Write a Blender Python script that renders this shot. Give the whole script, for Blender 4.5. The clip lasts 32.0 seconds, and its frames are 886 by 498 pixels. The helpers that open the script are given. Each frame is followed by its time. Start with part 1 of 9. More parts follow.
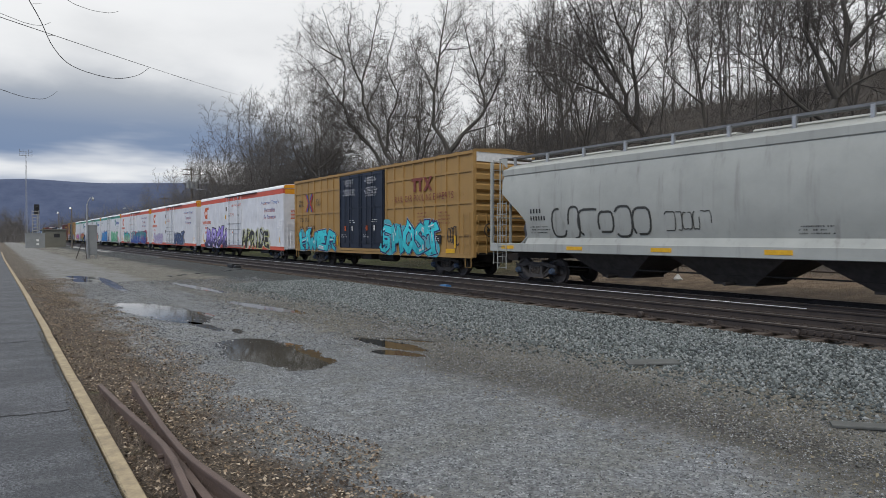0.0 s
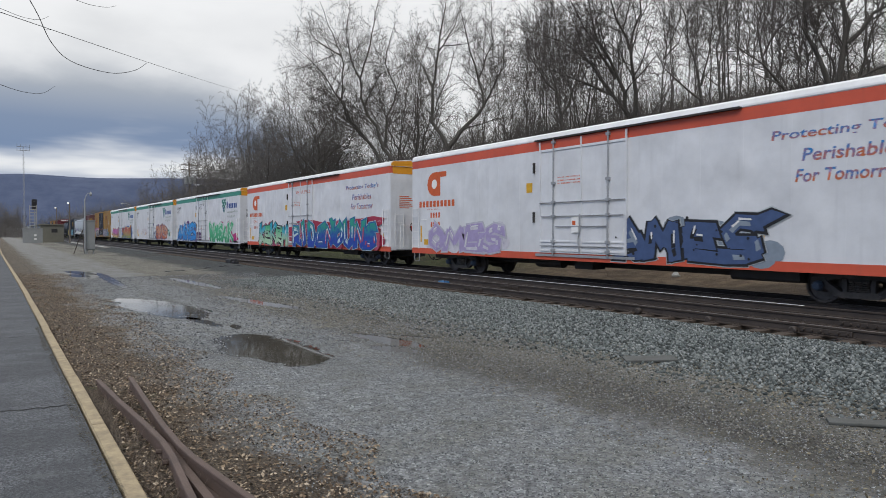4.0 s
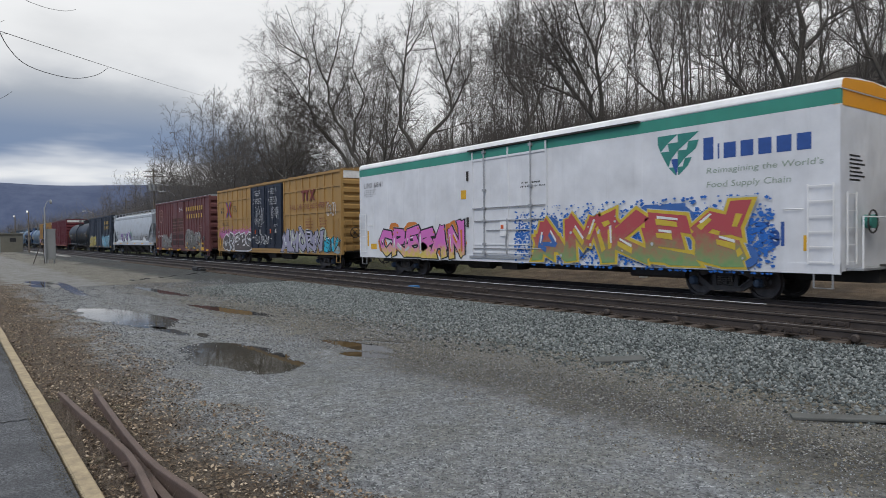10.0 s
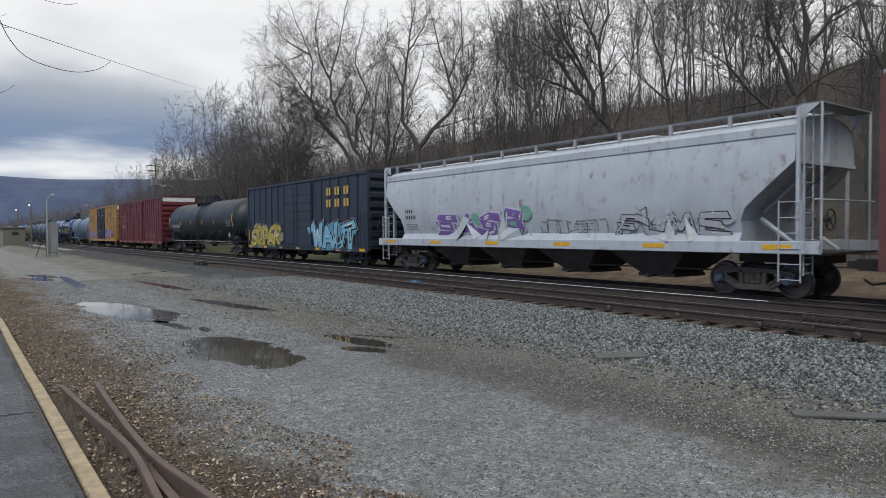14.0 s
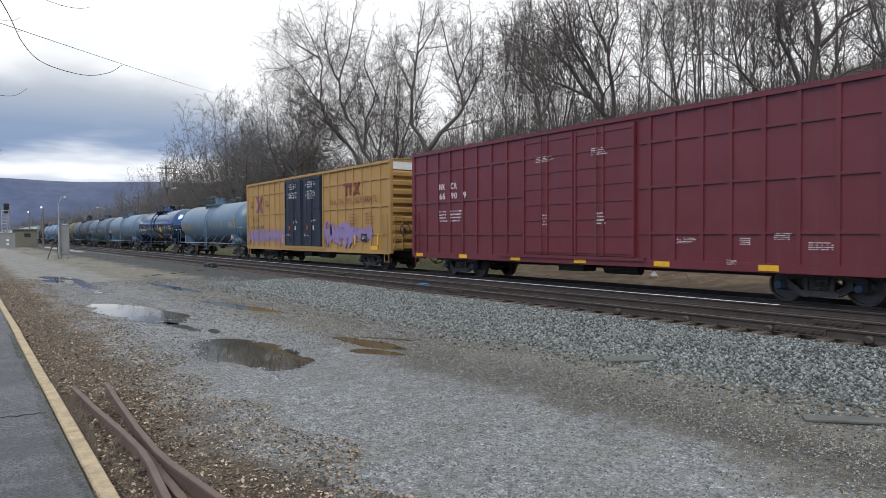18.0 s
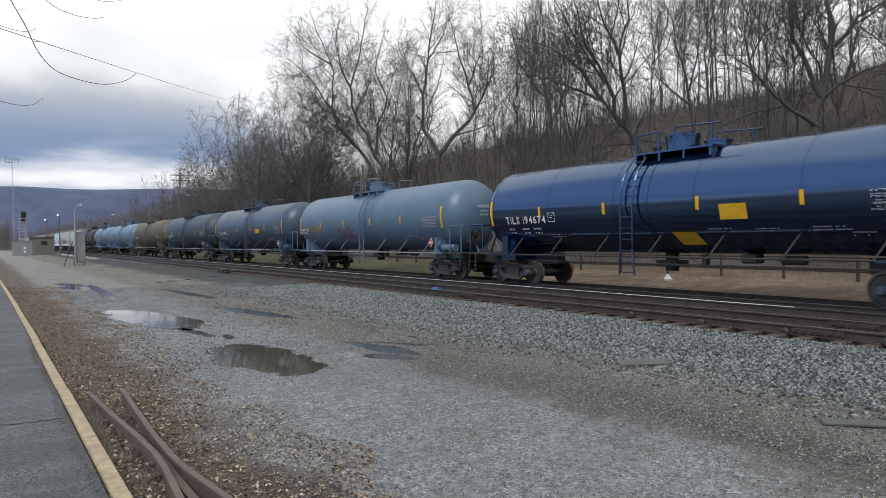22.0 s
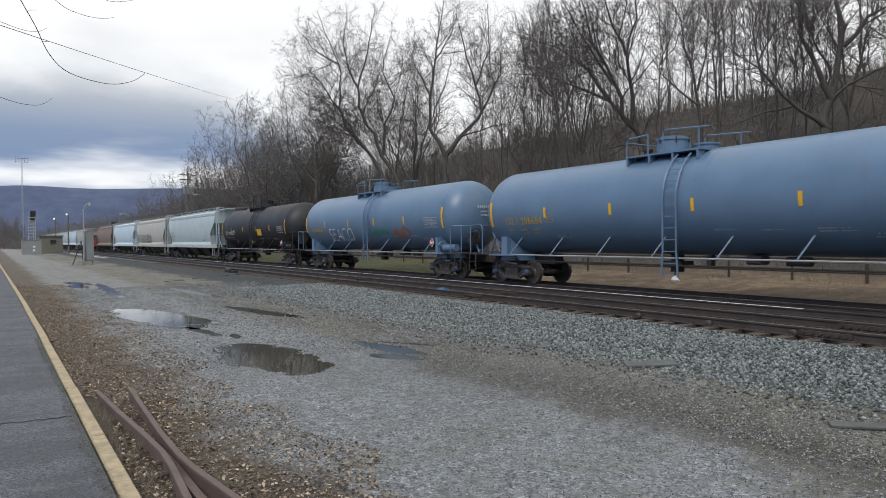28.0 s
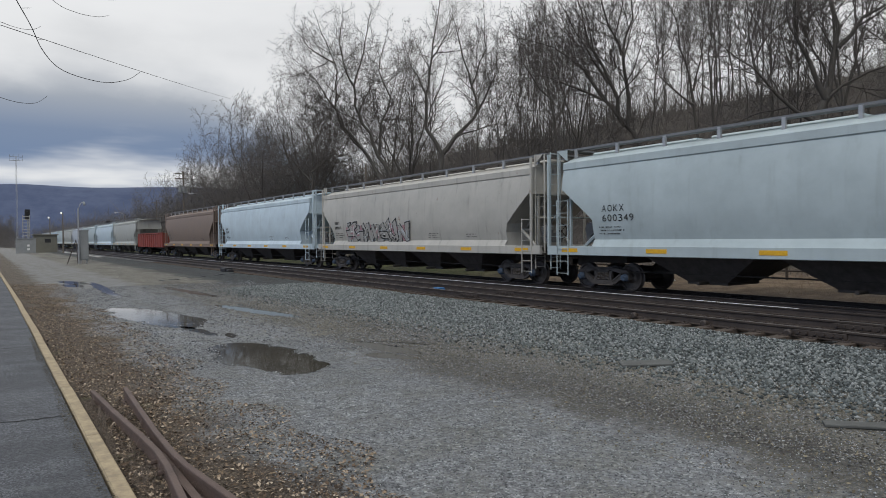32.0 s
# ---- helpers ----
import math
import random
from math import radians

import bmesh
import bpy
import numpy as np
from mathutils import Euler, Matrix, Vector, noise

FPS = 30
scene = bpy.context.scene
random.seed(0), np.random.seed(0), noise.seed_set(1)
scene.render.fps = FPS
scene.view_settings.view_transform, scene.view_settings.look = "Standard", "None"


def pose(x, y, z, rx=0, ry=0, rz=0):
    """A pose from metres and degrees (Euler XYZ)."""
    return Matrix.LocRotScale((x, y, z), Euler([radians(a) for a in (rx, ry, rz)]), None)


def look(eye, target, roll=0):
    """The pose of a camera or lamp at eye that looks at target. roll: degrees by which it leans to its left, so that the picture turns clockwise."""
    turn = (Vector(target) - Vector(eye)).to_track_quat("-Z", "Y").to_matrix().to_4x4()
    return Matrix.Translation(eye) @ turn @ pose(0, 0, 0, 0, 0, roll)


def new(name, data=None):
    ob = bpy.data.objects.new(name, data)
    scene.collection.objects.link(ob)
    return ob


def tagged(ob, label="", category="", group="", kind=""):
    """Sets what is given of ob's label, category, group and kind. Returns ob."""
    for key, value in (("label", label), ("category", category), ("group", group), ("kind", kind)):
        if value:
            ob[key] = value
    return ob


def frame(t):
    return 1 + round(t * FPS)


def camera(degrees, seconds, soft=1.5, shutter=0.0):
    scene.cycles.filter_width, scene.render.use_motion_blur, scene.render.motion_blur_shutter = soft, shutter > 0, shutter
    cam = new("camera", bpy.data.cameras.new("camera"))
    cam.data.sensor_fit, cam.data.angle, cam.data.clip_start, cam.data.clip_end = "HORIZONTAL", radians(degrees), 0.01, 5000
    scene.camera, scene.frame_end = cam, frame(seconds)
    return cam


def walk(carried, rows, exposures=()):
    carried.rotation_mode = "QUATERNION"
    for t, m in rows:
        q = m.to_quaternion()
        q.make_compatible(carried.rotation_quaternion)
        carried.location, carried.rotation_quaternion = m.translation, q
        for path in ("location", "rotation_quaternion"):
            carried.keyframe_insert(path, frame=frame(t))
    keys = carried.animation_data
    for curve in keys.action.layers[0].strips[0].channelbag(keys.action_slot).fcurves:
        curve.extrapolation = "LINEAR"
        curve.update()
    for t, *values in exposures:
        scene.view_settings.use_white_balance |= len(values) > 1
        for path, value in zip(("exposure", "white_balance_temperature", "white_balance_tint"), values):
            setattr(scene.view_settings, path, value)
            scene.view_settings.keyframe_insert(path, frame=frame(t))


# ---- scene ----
# camera: stands on the platform's edge and turns a little in the hand
cam = camera(67.19, 32.0, soft=0.85, shutter=0.07)
EYE = (0.0, 0.0, 1.86)
walk(cam, [
    (0.0, pose(*EYE, 88.898, 0.050, 56.184)),
    (0.5, pose(*EYE, 88.764, 0.005, 56.190)),
    (1.0, pose(*EYE, 88.644, -0.074, 56.167)),
    (1.5, pose(*EYE, 88.618, -0.223, 56.269)),
    (2.0, pose(*EYE, 88.596, -0.278, 56.245)),
    (2.5, pose(*EYE, 88.582, -0.492, 56.324)),
    (3.0, pose(*EYE, 88.610, -0.320, 56.254)),
    (3.5, pose(*EYE, 88.610, -0.205, 56.129)),
    (5.5, pose(*EYE, 88.361, 0.064, 55.902)),
    (6.0, pose(*EYE, 88.339, 0.015, 55.880)),
    (6.5, pose(*EYE, 88.352, 0.213, 55.746)),
    (7.0, pose(*EYE, 88.481, 0.096, 55.672)),
    (7.5, pose(*EYE, 88.547, -0.082, 55.513)),
    (8.0, pose(*EYE, 88.623, 0.061, 55.075)),
    (8.5, pose(*EYE, 88.703, -0.123, 54.531)),
    (9.0, pose(*EYE, 88.768, 0.024, 53.965)),
    (9.4, pose(*EYE, 89.127, 0.578, 54.505)),
    (9.5, pose(*EYE, 88.929, 0.434, 53.643)),
    (10.0, pose(*EYE, 88.920, 0.595, 53.439)),
    (10.5, pose(*EYE, 88.937, 0.606, 53.373)),
    (11.0, pose(*EYE, 88.940, 0.447, 52.881)),
    (11.5, pose(*EYE, 88.894, 0.273, 52.956)),
    (12.0, pose(*EYE, 88.850, 0.183, 53.194)),
    (12.5, pose(*EYE, 88.778, 0.185, 53.383)),
    (13.0, pose(*EYE, 88.730, 0.268, 53.479)),
    (13.5, pose(*EYE, 88.613, 0.322, 53.575)),
    (14.0, pose(*EYE, 88.539, 0.332, 53.591)),
    (14.5, pose(*EYE, 88.522, 0.374, 53.664)),
    (16.5, pose(*EYE, 88.510, 0.336, 53.652)),
    (17.0, pose(*EYE, 88.553, 0.248, 53.649)),
    (17.5, pose(*EYE, 88.660, 0.110, 54.189)),
    (18.0, pose(*EYE, 88.764, 0.238, 54.334)),
    (18.5, pose(*EYE, 88.828, 0.317, 54.367)),
    (19.0, pose(*EYE, 89.035, 0.552, 54.525)),
    (19.5, pose(*EYE, 89.189, 0.551, 54.698)),
    (20.0, pose(*EYE, 89.400, 0.573, 54.763)),
    (20.5, pose(*EYE, 89.350, 0.551, 55.011)),
    (21.0, pose(*EYE, 89.241, 0.759, 55.173)),
    (21.5, pose(*EYE, 89.174, 0.873, 55.198)),
    (22.0, pose(*EYE, 89.152, 0.686, 55.382)),
    (22.5, pose(*EYE, 89.156, 0.640, 55.506)),
    (23.0, pose(*EYE, 89.127, 0.773, 55.602)),
    (23.5, pose(*EYE, 89.111, 0.746, 55.705)),
    (24.0, pose(*EYE, 88.984, 0.770, 55.778)),
    (24.5, pose(*EYE, 88.964, 0.624, 55.835)),
    (25.0, pose(*EYE, 88.918, 0.636, 55.833)),
    (25.5, pose(*EYE, 88.899, 0.614, 55.890)),
    (27.5, pose(*EYE, 89.133, 0.575, 55.986)),
    (28.0, pose(*EYE, 89.170, 0.506, 55.954)),
    (28.5, pose(*EYE, 89.164, 0.495, 55.979)),
    (29.0, pose(*EYE, 89.124, 0.427, 55.970)),
    (29.5, pose(*EYE, 89.123, 0.417, 55.991)),
    (30.0, pose(*EYE, 89.120, 0.401, 55.977)),
    (30.5, pose(*EYE, 89.158, 0.666, 55.779)),
    (31.0, pose(*EYE, 89.128, 0.347, 55.773)),
    (31.5, pose(*EYE, 89.134, 0.521, 55.698)),
    (32.0, pose(*EYE, 89.120, 0.420, 55.604)),
], exposures=[(0.0, -0.33), (3.0, -0.33), (6.0, -0.33), (9.0, -0.38), (11.0, -0.28), (13.0, -0.20), (14.0, -0.28), (17.0, 0.02), (18.0, 0.07), (19.0, -0.18), (20.0, -0.26), (21.0, -0.12), (25.0, -0.03), (29.0, -0.10), (30.0, -0.08), (31.0, -0.14), (32.0, -0.45)])

# ---- light ----
SUN_EL, SUN_AZ = 46.0, 150.0   # elevation; bearing from +Y, clockwise, of the bright part of the overcast
world = bpy.data.worlds.new("overcast_sky")
scene.world = world
world.use_nodes = True


def sky():
    nt = world.node_tree
    N, K = nt.nodes, nt.links
    N.clear()
    out = N.new("ShaderNodeOutputWorld")
    mix = N.new("ShaderNodeMixShader")
    b1, b2 = N.new("ShaderNodeBackground"), N.new("ShaderNodeBackground")
    st = N.new("ShaderNodeTexSky")
    st.sky_type, st.sun_disc = "NISHITA", False
    st.sun_elevation, st.sun_rotation = radians(SUN_EL), radians(SUN_AZ)
    b1.inputs[1].default_value = 0.10
    K.new(st.outputs[0], b1.inputs[0])
    tc = N.new("ShaderNodeTexCoord")
    sep = N.new("ShaderNodeSeparateXYZ")
    K.new(tc.outputs["Generated"], sep.inputs[0])

    def m(op, a, b=None, c=None):
        n = N.new("ShaderNodeMath")
        n.operation = op
        for i, v in enumerate((a, b, c)):
            if v is None:
                continue
            if hasattr(v, "is_linked"):
                K.new(v, n.inputs[i])
            else:
                n.inputs[i].default_value = v
        return n.outputs[0]

    side = N.new("ShaderNodeMapRange")
    side.interpolation_type = "SMOOTHSTEP"
    for i, v in zip((1, 2, 3, 4), (0.22, 0.62, 0.0, 0.16)):
        side.inputs[i].default_value = v
    K.new(sep.outputs[1], side.inputs[0])
    zz = m("ADD", m("MAXIMUM", sep.outputs[2], 0.0), side.outputs[0])   # the blue low band fades out towards the wooded bank

    def tex(scale, detail, loc, stretch, rough=0.55):
        mp = N.new("ShaderNodeMapping")
        mp.inputs["Location"].default_value = loc
        mp.inputs["Scale"].default_value = stretch
        K.new(tc.outputs["Generated"], mp.inputs[0])
        n = N.new("ShaderNodeTexNoise")
        n.inputs["Scale"].default_value = scale
        n.inputs["Detail"].default_value = detail
        n.inputs["Roughness"].default_value = rough
        K.new(mp.outputs[0], n.inputs["Vector"])
        return n.outputs[0]

    def stops(fac, table):
        r = N.new("ShaderNodeValToRGB")
        el = r.color_ramp.elements
        el[0].position, el[0].color = table[0][0], (*table[0][1], 1)
        el[1].position, el[1].color = table[-1][0], (*table[-1][1], 1)
        for p, c in table[1:-1]:
            el.new(p).color = (*c, 1)
        K.new(fac, r.inputs[0])
        return r.outputs[0]

    # soft lumpy cloud, flattened; thin level streaks low over the hills
    lump = m("ADD", m("MULTIPLY", tex(2.3, 3, (1.3, 0.2, 0.45), (1, 1, 2.6), 0.5), 0.72), m("MULTIPLY", tex(7.0, 5, (4.4, 1.7, 0), (1, 1, 2.4)), 0.28))
    streak = tex(3.0, 4, (0.3, 2.1, 0.9), (1, 1, 6.5), 0.5)
    low = N.new("ShaderNodeMapRange")
    low.interpolation_type = "SMOOTHSTEP"
    low.inputs["From Min"].default_value, low.inputs["From Max"].default_value = 0.13, 0.21
    K.new(zz, low.inputs[0])
    body = N.new("ShaderNodeMix")
    K.new(low.outputs[0], body.inputs[0])
    K.new(streak, body.inputs[2])
    K.new(lump, body.inputs[3])
    base = stops(zz, [(0.06, (0.36, 0.46, 0.66)), (0.105, (0.25, 0.35, 0.56)), (0.145, (0.30, 0.39, 0.57)), (0.19, (0.56, 0.61, 0.69)), (0.25, (1.02, 1.035, 1.055)), (0.45, (1.18, 1.19, 1.20))])
    bias = stops(zz, [(0.06, (0.50, 0.50, 0.50)), (0.088, (0.57, 0.57, 0.57)), (0.112, (0.47, 0.47, 0.47)), (0.14, (0.44, 0.44, 0.44)), (0.175, (0.43, 0.43, 0.43)), (0.22, (0.57, 0.57, 0.57)), (0.4, (0.70, 0.70, 0.70))])
    fac = N.new("ShaderNodeMapRange")
    fac.interpolation_type = "SMOOTHSTEP"
    fac.inputs["From Min"].default_value, fac.inputs["From Max"].default_value = 0.92, 1.22
    K.new(m("ADD", body.outputs[0], bias), fac.inputs[0])
    cloud = N.new("ShaderNodeMix")
    cloud.data_type = "RGBA"
    K.new(fac.outputs[0], cloud.inputs[0])
    K.new(base, cloud.inputs[6])
    cloud.inputs[7].default_value = (1.28, 1.29, 1.30, 1)
    back, rise, fall = (N.new("ShaderNodeMapRange") for _ in range(3))
    for node, v, a, b, c, d in ((back, sep.outputs[1], -0.32, -0.04, 1.0, 0.0), (rise, sep.outputs[2], 0.04, 0.14, 0.0, 1.0), (fall, sep.outputs[2], 0.68, 0.90, 1.0, 0.0)):
        node.interpolation_type = "SMOOTHSTEP"
        for i, x in zip((1, 2, 3, 4), (a, b, c, d)):
            node.inputs[i].default_value = x
        K.new(v, node.inputs[0])
    gap = N.new("ShaderNodeMix")
    gap.data_type = "RGBA"
    K.new(m("MULTIPLY", m("MULTIPLY", back.outputs[0], rise.outputs[0]), m("MULTIPLY", fall.outputs[0], 0.80)), gap.inputs[0])
    K.new(cloud.outputs[2], gap.inputs[6])
    gap.inputs[7].default_value = (0.38, 0.56, 0.95, 1)
    K.new(gap.outputs[2], b2.inputs[0])
    b2.inputs[1].default_value = 0.92
    mix.inputs[0].default_value = 0.93
    K.new(b1.outputs[0], mix.inputs[1])
    K.new(b2.outputs[0], mix.inputs[2])
    K.new(mix.outputs[0], out.inputs[0])


sky()
sun_data = bpy.data.lights.new("sun", "SUN")
sun_data.energy, sun_data.angle, sun_data.color = 2.0, radians(30), (1.0, 0.955, 0.87)
sun = new("sun", sun_data)
_az, _el = radians(SUN_AZ), radians(SUN_EL)
_to = Vector((math.sin(_az) * math.cos(_el), math.cos(_az) * math.cos(_el), math.sin(_el)))
sun.matrix_world = look(tuple(_to * 100), (0, 0, 0))


# ---- materials ----
def base_material(name, rough, metal):
    mt = bpy.data.materials.new(name)
    mt.use_nodes = True
    nt = mt.node_tree
    p = nt.nodes["Principled BSDF"]
    p.inputs["Roughness"].default_value = rough
    p.inputs["Metallic"].default_value = metal
    return mt, nt, p


def noise_node(nt, coord, scale, detail=4, rough=0.6, stretch=(1, 1, 1)):
    mp = nt.nodes.new("ShaderNodeMapping")
    mp.inputs["Scale"].default_value = stretch
    nt.links.new(coord, mp.inputs[0])
    n = nt.nodes.new("ShaderNodeTexNoise")
    n.inputs["Scale"].default_value = scale
    n.inputs["Detail"].default_value = detail
    n.inputs["Roughness"].default_value = rough
    nt.links.new(mp.outputs[0], n.inputs["Vector"])
    return n.outputs[0]


def ramp_node(nt, fac, stops):
    r = nt.nodes.new("ShaderNodeValToRGB")
    el = r.color_ramp.elements
    el[0].position, el[0].color = stops[0][0], (*stops[0][1], 1)
    el[1].position, el[1].color = stops[-1][0], (*stops[-1][1], 1)
    for p, c in stops[1:-1]:
        el.new(p).color = (*c, 1)
    nt.links.new(fac, r.inputs[0])
    return r.outputs[0]


def mix_node(nt, fac, a, b, mode="MIX"):
    n = nt.nodes.new("ShaderNodeMix")
    n.data_type, n.blend_type = "RGBA", mode
    for sock, v in ((n.inputs[0], fac), (n.inputs[6], a), (n.inputs[7], b)):
        if hasattr(v, "is_linked"):
            nt.links.new(v, sock)
        elif isinstance(v, tuple):
            sock.default_value = (*v, 1)
        else:
            sock.default_value = v
    return n.outputs[2]


def range_node(nt, v, a, b, c=0.0, d=1.0):
    n = nt.nodes.new("ShaderNodeMapRange")
    n.interpolation_type = "SMOOTHSTEP"
    for i, x in zip((1, 2, 3, 4), (a, b, c, d)):
        n.inputs[i].default_value = x
    nt.links.new(v, n.inputs[0])
    return n.outputs[0]


def bump_node(nt, p, h, strength, dist=0.02):
    b = nt.nodes.new("ShaderNodeBump")
    b.inputs["Strength"].default_value = strength
    b.inputs["Distance"].default_value = dist
    nt.links.new(h, b.inputs["Height"])
    nt.links.new(b.outputs[0], p.inputs["Normal"])


def plain(name, c1, c2=None, scale=6.0, rough=0.7, metal=0.0, bump=0.25, fine=60.0, stretch=(1, 1, 1)):
    """Two-scale mottled surface between two close colours."""
    c2 = c2 or tuple(v * 0.72 for v in c1)
    mt, nt, p = base_material(name, rough, metal)
    tc = nt.nodes.new("ShaderNodeTexCoord").outputs["Object"]
    big = noise_node(nt, tc, scale, 5, 0.6, stretch)
    small = noise_node(nt, tc, fine, 3, 0.6, stretch)
    col = ramp_node(nt, big, [(0.32, c2), (0.66, c1)])
    col = mix_node(nt, 0.35, col, ramp_node(nt, small, [(0.3, tuple(v * 0.7 for v in c1)), (0.7, tuple(min(1, v * 1.15) for v in c1))]))
    nt.links.new(col, p.inputs["Base Color"])
    bump_node(nt, p, small, bump, 0.01)
    return mt


def paint(name, c, grime=0.35, rust=0.0, rough=0.5, wave=0.0, dirt=(0.10, 0.085, 0.07)):
    """Old car paint: vertical dirt streaks, road grime low down, rust freckles."""
    mt, nt, p = base_material(name, rough, 0.0)
    tc = nt.nodes.new("ShaderNodeTexCoord").outputs["Object"]
    streak = noise_node(nt, tc, 1.0, 4, 0.65, (3.2, 3.2, 0.22))
    blot = noise_node(nt, tc, 0.9, 6, 0.65)
    fine = noise_node(nt, tc, 30, 4, 0.7)
    col = ramp_node(nt, blot, [(0.3, tuple(v * 0.84 for v in c)), (0.7, tuple(min(1, v * 1.05) for v in c))])
    k = range_node(nt, streak, 0.52, 0.78, 0.0, grime)
    col = mix_node(nt, k, col, dirt)
    k2 = range_node(nt, fine, 0.60, 0.80, 0.0, grime * 0.5)
    col = mix_node(nt, k2, col, dirt)
    if rust:
        rn = noise_node(nt, tc, 2.6, 7, 0.72, (1, 1, 0.55))
        col = mix_node(nt, range_node(nt, rn, 0.66 - 0.12 * rust, 0.74, 0.0, 0.9), col, (0.16, 0.065, 0.03))
    nt.links.new(col, p.inputs["Base Color"])
    r = nt.nodes.new("ShaderNodeMath")
    r.operation = "MULTIPLY_ADD"
    r.inputs[1].default_value, r.inputs[2].default_value = 0.3, rough - 0.12
    nt.links.new(blot, r.inputs[0])
    nt.links.new(r.outputs[0], p.inputs["Roughness"])
    if wave:
        w = noise_node(nt, tc, 1.0, 2, 0.45, (1.0, 1.0, 0.62))
        bump_node(nt, p, w, wave, 0.25)
    else:
        bump_node(nt, p, fine, 0.08, 0.01)
    return mt


def flat_ink(name, c, c2=None, span=None):
    """Sprayed or stencilled paint; with c2 a soft upward fade between the heights of span."""
    mt, nt, p = base_material(name, 0.55, 0.0)
    tc = nt.nodes.new("ShaderNodeTexCoord").outputs["Object"]
    n = noise_node(nt, tc, 5.0, 5, 0.6)
    col = ramp_node(nt, n, [(0.3, tuple(v * 0.8 for v in c)), (0.7, c)])
    if c2:
        sep = nt.nodes.new("ShaderNodeSeparateXYZ")
        nt.links.new(tc, sep.inputs[0])
        add = nt.nodes.new("ShaderNodeMath")
        add.operation = "MULTIPLY_ADD"
        add.inputs[1].default_value = 1.4
        nt.links.new(n, add.inputs[0])
        nt.links.new(sep.outputs[2], add.inputs[2])
        lo, hi = span or (1.4, 2.6)
        col = mix_node(nt, range_node(nt, add.outputs[0], lo, hi), col, c2)
    nt.links.new(col, p.inputs["Base Color"])
    return mt


M_STEEL = plain("dark_underframe_steel", (0.030, 0.028, 0.026), (0.055, 0.045, 0.038), 3, 0.65, 0.0)
M_WHEEL = plain("worn_wheel_steel", (0.12, 0.105, 0.096), (0.05, 0.044, 0.04), 5, 0.5, 0.5)
M_FRAME = plain("rusty_truck_casting", (0.085, 0.076, 0.070), (0.030, 0.026, 0.023), 5, 0.7, 0.0)
M_RAIL = plain("brown_rail_steel", (0.062, 0.048, 0.040), (0.026, 0.020, 0.017), 3, 0.6, 0.1)
M_RAILTOP = plain("worn_rail_head", (0.17, 0.155, 0.14), (0.10, 0.088, 0.078), 3, 0.45, 0.25, 0.05)
# near-white base colour stands for the sky's glint on the spare rail
M_GLINT = plain("polished_rail_painted_glint", (0.90, 0.90, 0.88), (0.80, 0.80, 0.78), 3, 0.35, 0.1, 0.05)
M_TIE = plain("weathered_creosote_timber", (0.088, 0.064, 0.048), (0.034, 0.026, 0.020), 2, 0.85, 0, 0.6, 40, (0.3, 4, 4))
M_GALV = plain("galvanised_steel", (0.42, 0.43, 0.44), (0.30, 0.31, 0.32), 4, 0.45, 0.4, 0.1)
M_WHITE = paint("white_reefer_paint", (0.71, 0.72, 0.74), 0.12, 0.0, 0.36, 0.50)
M_ROOFW = paint("white_roof_paint", (0.86, 0.86, 0.85), 0.12, 0.0, 0.45)
M_ORANGE = paint("orange_red_stripe_paint", (0.62, 0.10, 0.05), 0.12, 0, 0.45)
M_GRATE = plain("dull_grey_walkway_steel", (0.20, 0.205, 0.21), (0.13, 0.135, 0.14), 4, 0.6, 0.2, 0.1)
M_TEAL = paint("teal_stripe_paint", (0.045, 0.27, 0.20), 0.12, 0, 0.45)
M_AMBER = paint("amber_panel_paint", (0.72, 0.30, 0.01), 0.12, 0, 0.45)
M_YELLOW = paint("ochre_yellow_boxcar_paint", (0.37, 0.222, 0.074), 0.24, 0.25, 0.55)
M_BLACKDOOR = paint("black_door_paint", (0.014, 0.020, 0.034), 0.15, 0.0, 0.45)
M_MAROON = paint("faded_maroon_paint", (0.132, 0.048, 0.049), 0.45, 0.75, 0.55)
M_MAROON2 = paint("deep_maroon_paint", (0.128, 0.024, 0.031), 0.22, 0.15, 0.34, 0.22)
M_NAVY = paint("dark_navy_paint", (0.026, 0.036, 0.055), 0.25, 0.2, 0.5)
M_HGREY = paint("pale_grey_hopper_paint", (0.39, 0.40, 0.37), 0.45, 0.0, 0.55)
M_HWHITE = paint("dirty_white_hopper_paint", (0.45, 0.49, 0.53), 0.34, 0.95, 0.55)
M_MINT = paint("pale_mint_hopper_paint", (0.43, 0.50, 0.51), 0.20, 0.0, 0.5)
M_BEIGE = paint("rust_streaked_beige_hopper_paint", (0.46, 0.445, 0.40), 0.40, 0.40, 0.55)
M_ICE = paint("pale_blue_hopper_paint", (0.52, 0.62, 0.67), 0.22, 0.0, 0.5)
M_BROWNH = paint("brown_hopper_paint", (0.22, 0.165, 0.13), 0.35, 0.2, 0.6)
M_REDG = paint("red_gondola_paint", (0.24, 0.045, 0.03), 0.35, 0.3, 0.6)
M_TBLACK = paint("matt_black_tank_paint", (0.014, 0.020, 0.026), 0.15, 0.0, 0.45)
# blue base and specular tint put the blue sky's reflection into this black paint
M_TGLOSS = paint("glossy_black_sky_tinted_paint", (0.003, 0.008, 0.024), 0.02, 0.0, 0.09)
_gloss = M_TGLOSS.node_tree.nodes["Principled BSDF"]
_gloss.inputs["IOR"].default_value = 2.7
_gloss.inputs["Specular Tint"].default_value = (0.42, 0.63, 1.0, 1.0)
M_TGREY = paint("blue_grey_tank_paint", (0.100, 0.160, 0.226), 0.22, 0.0, 0.34)
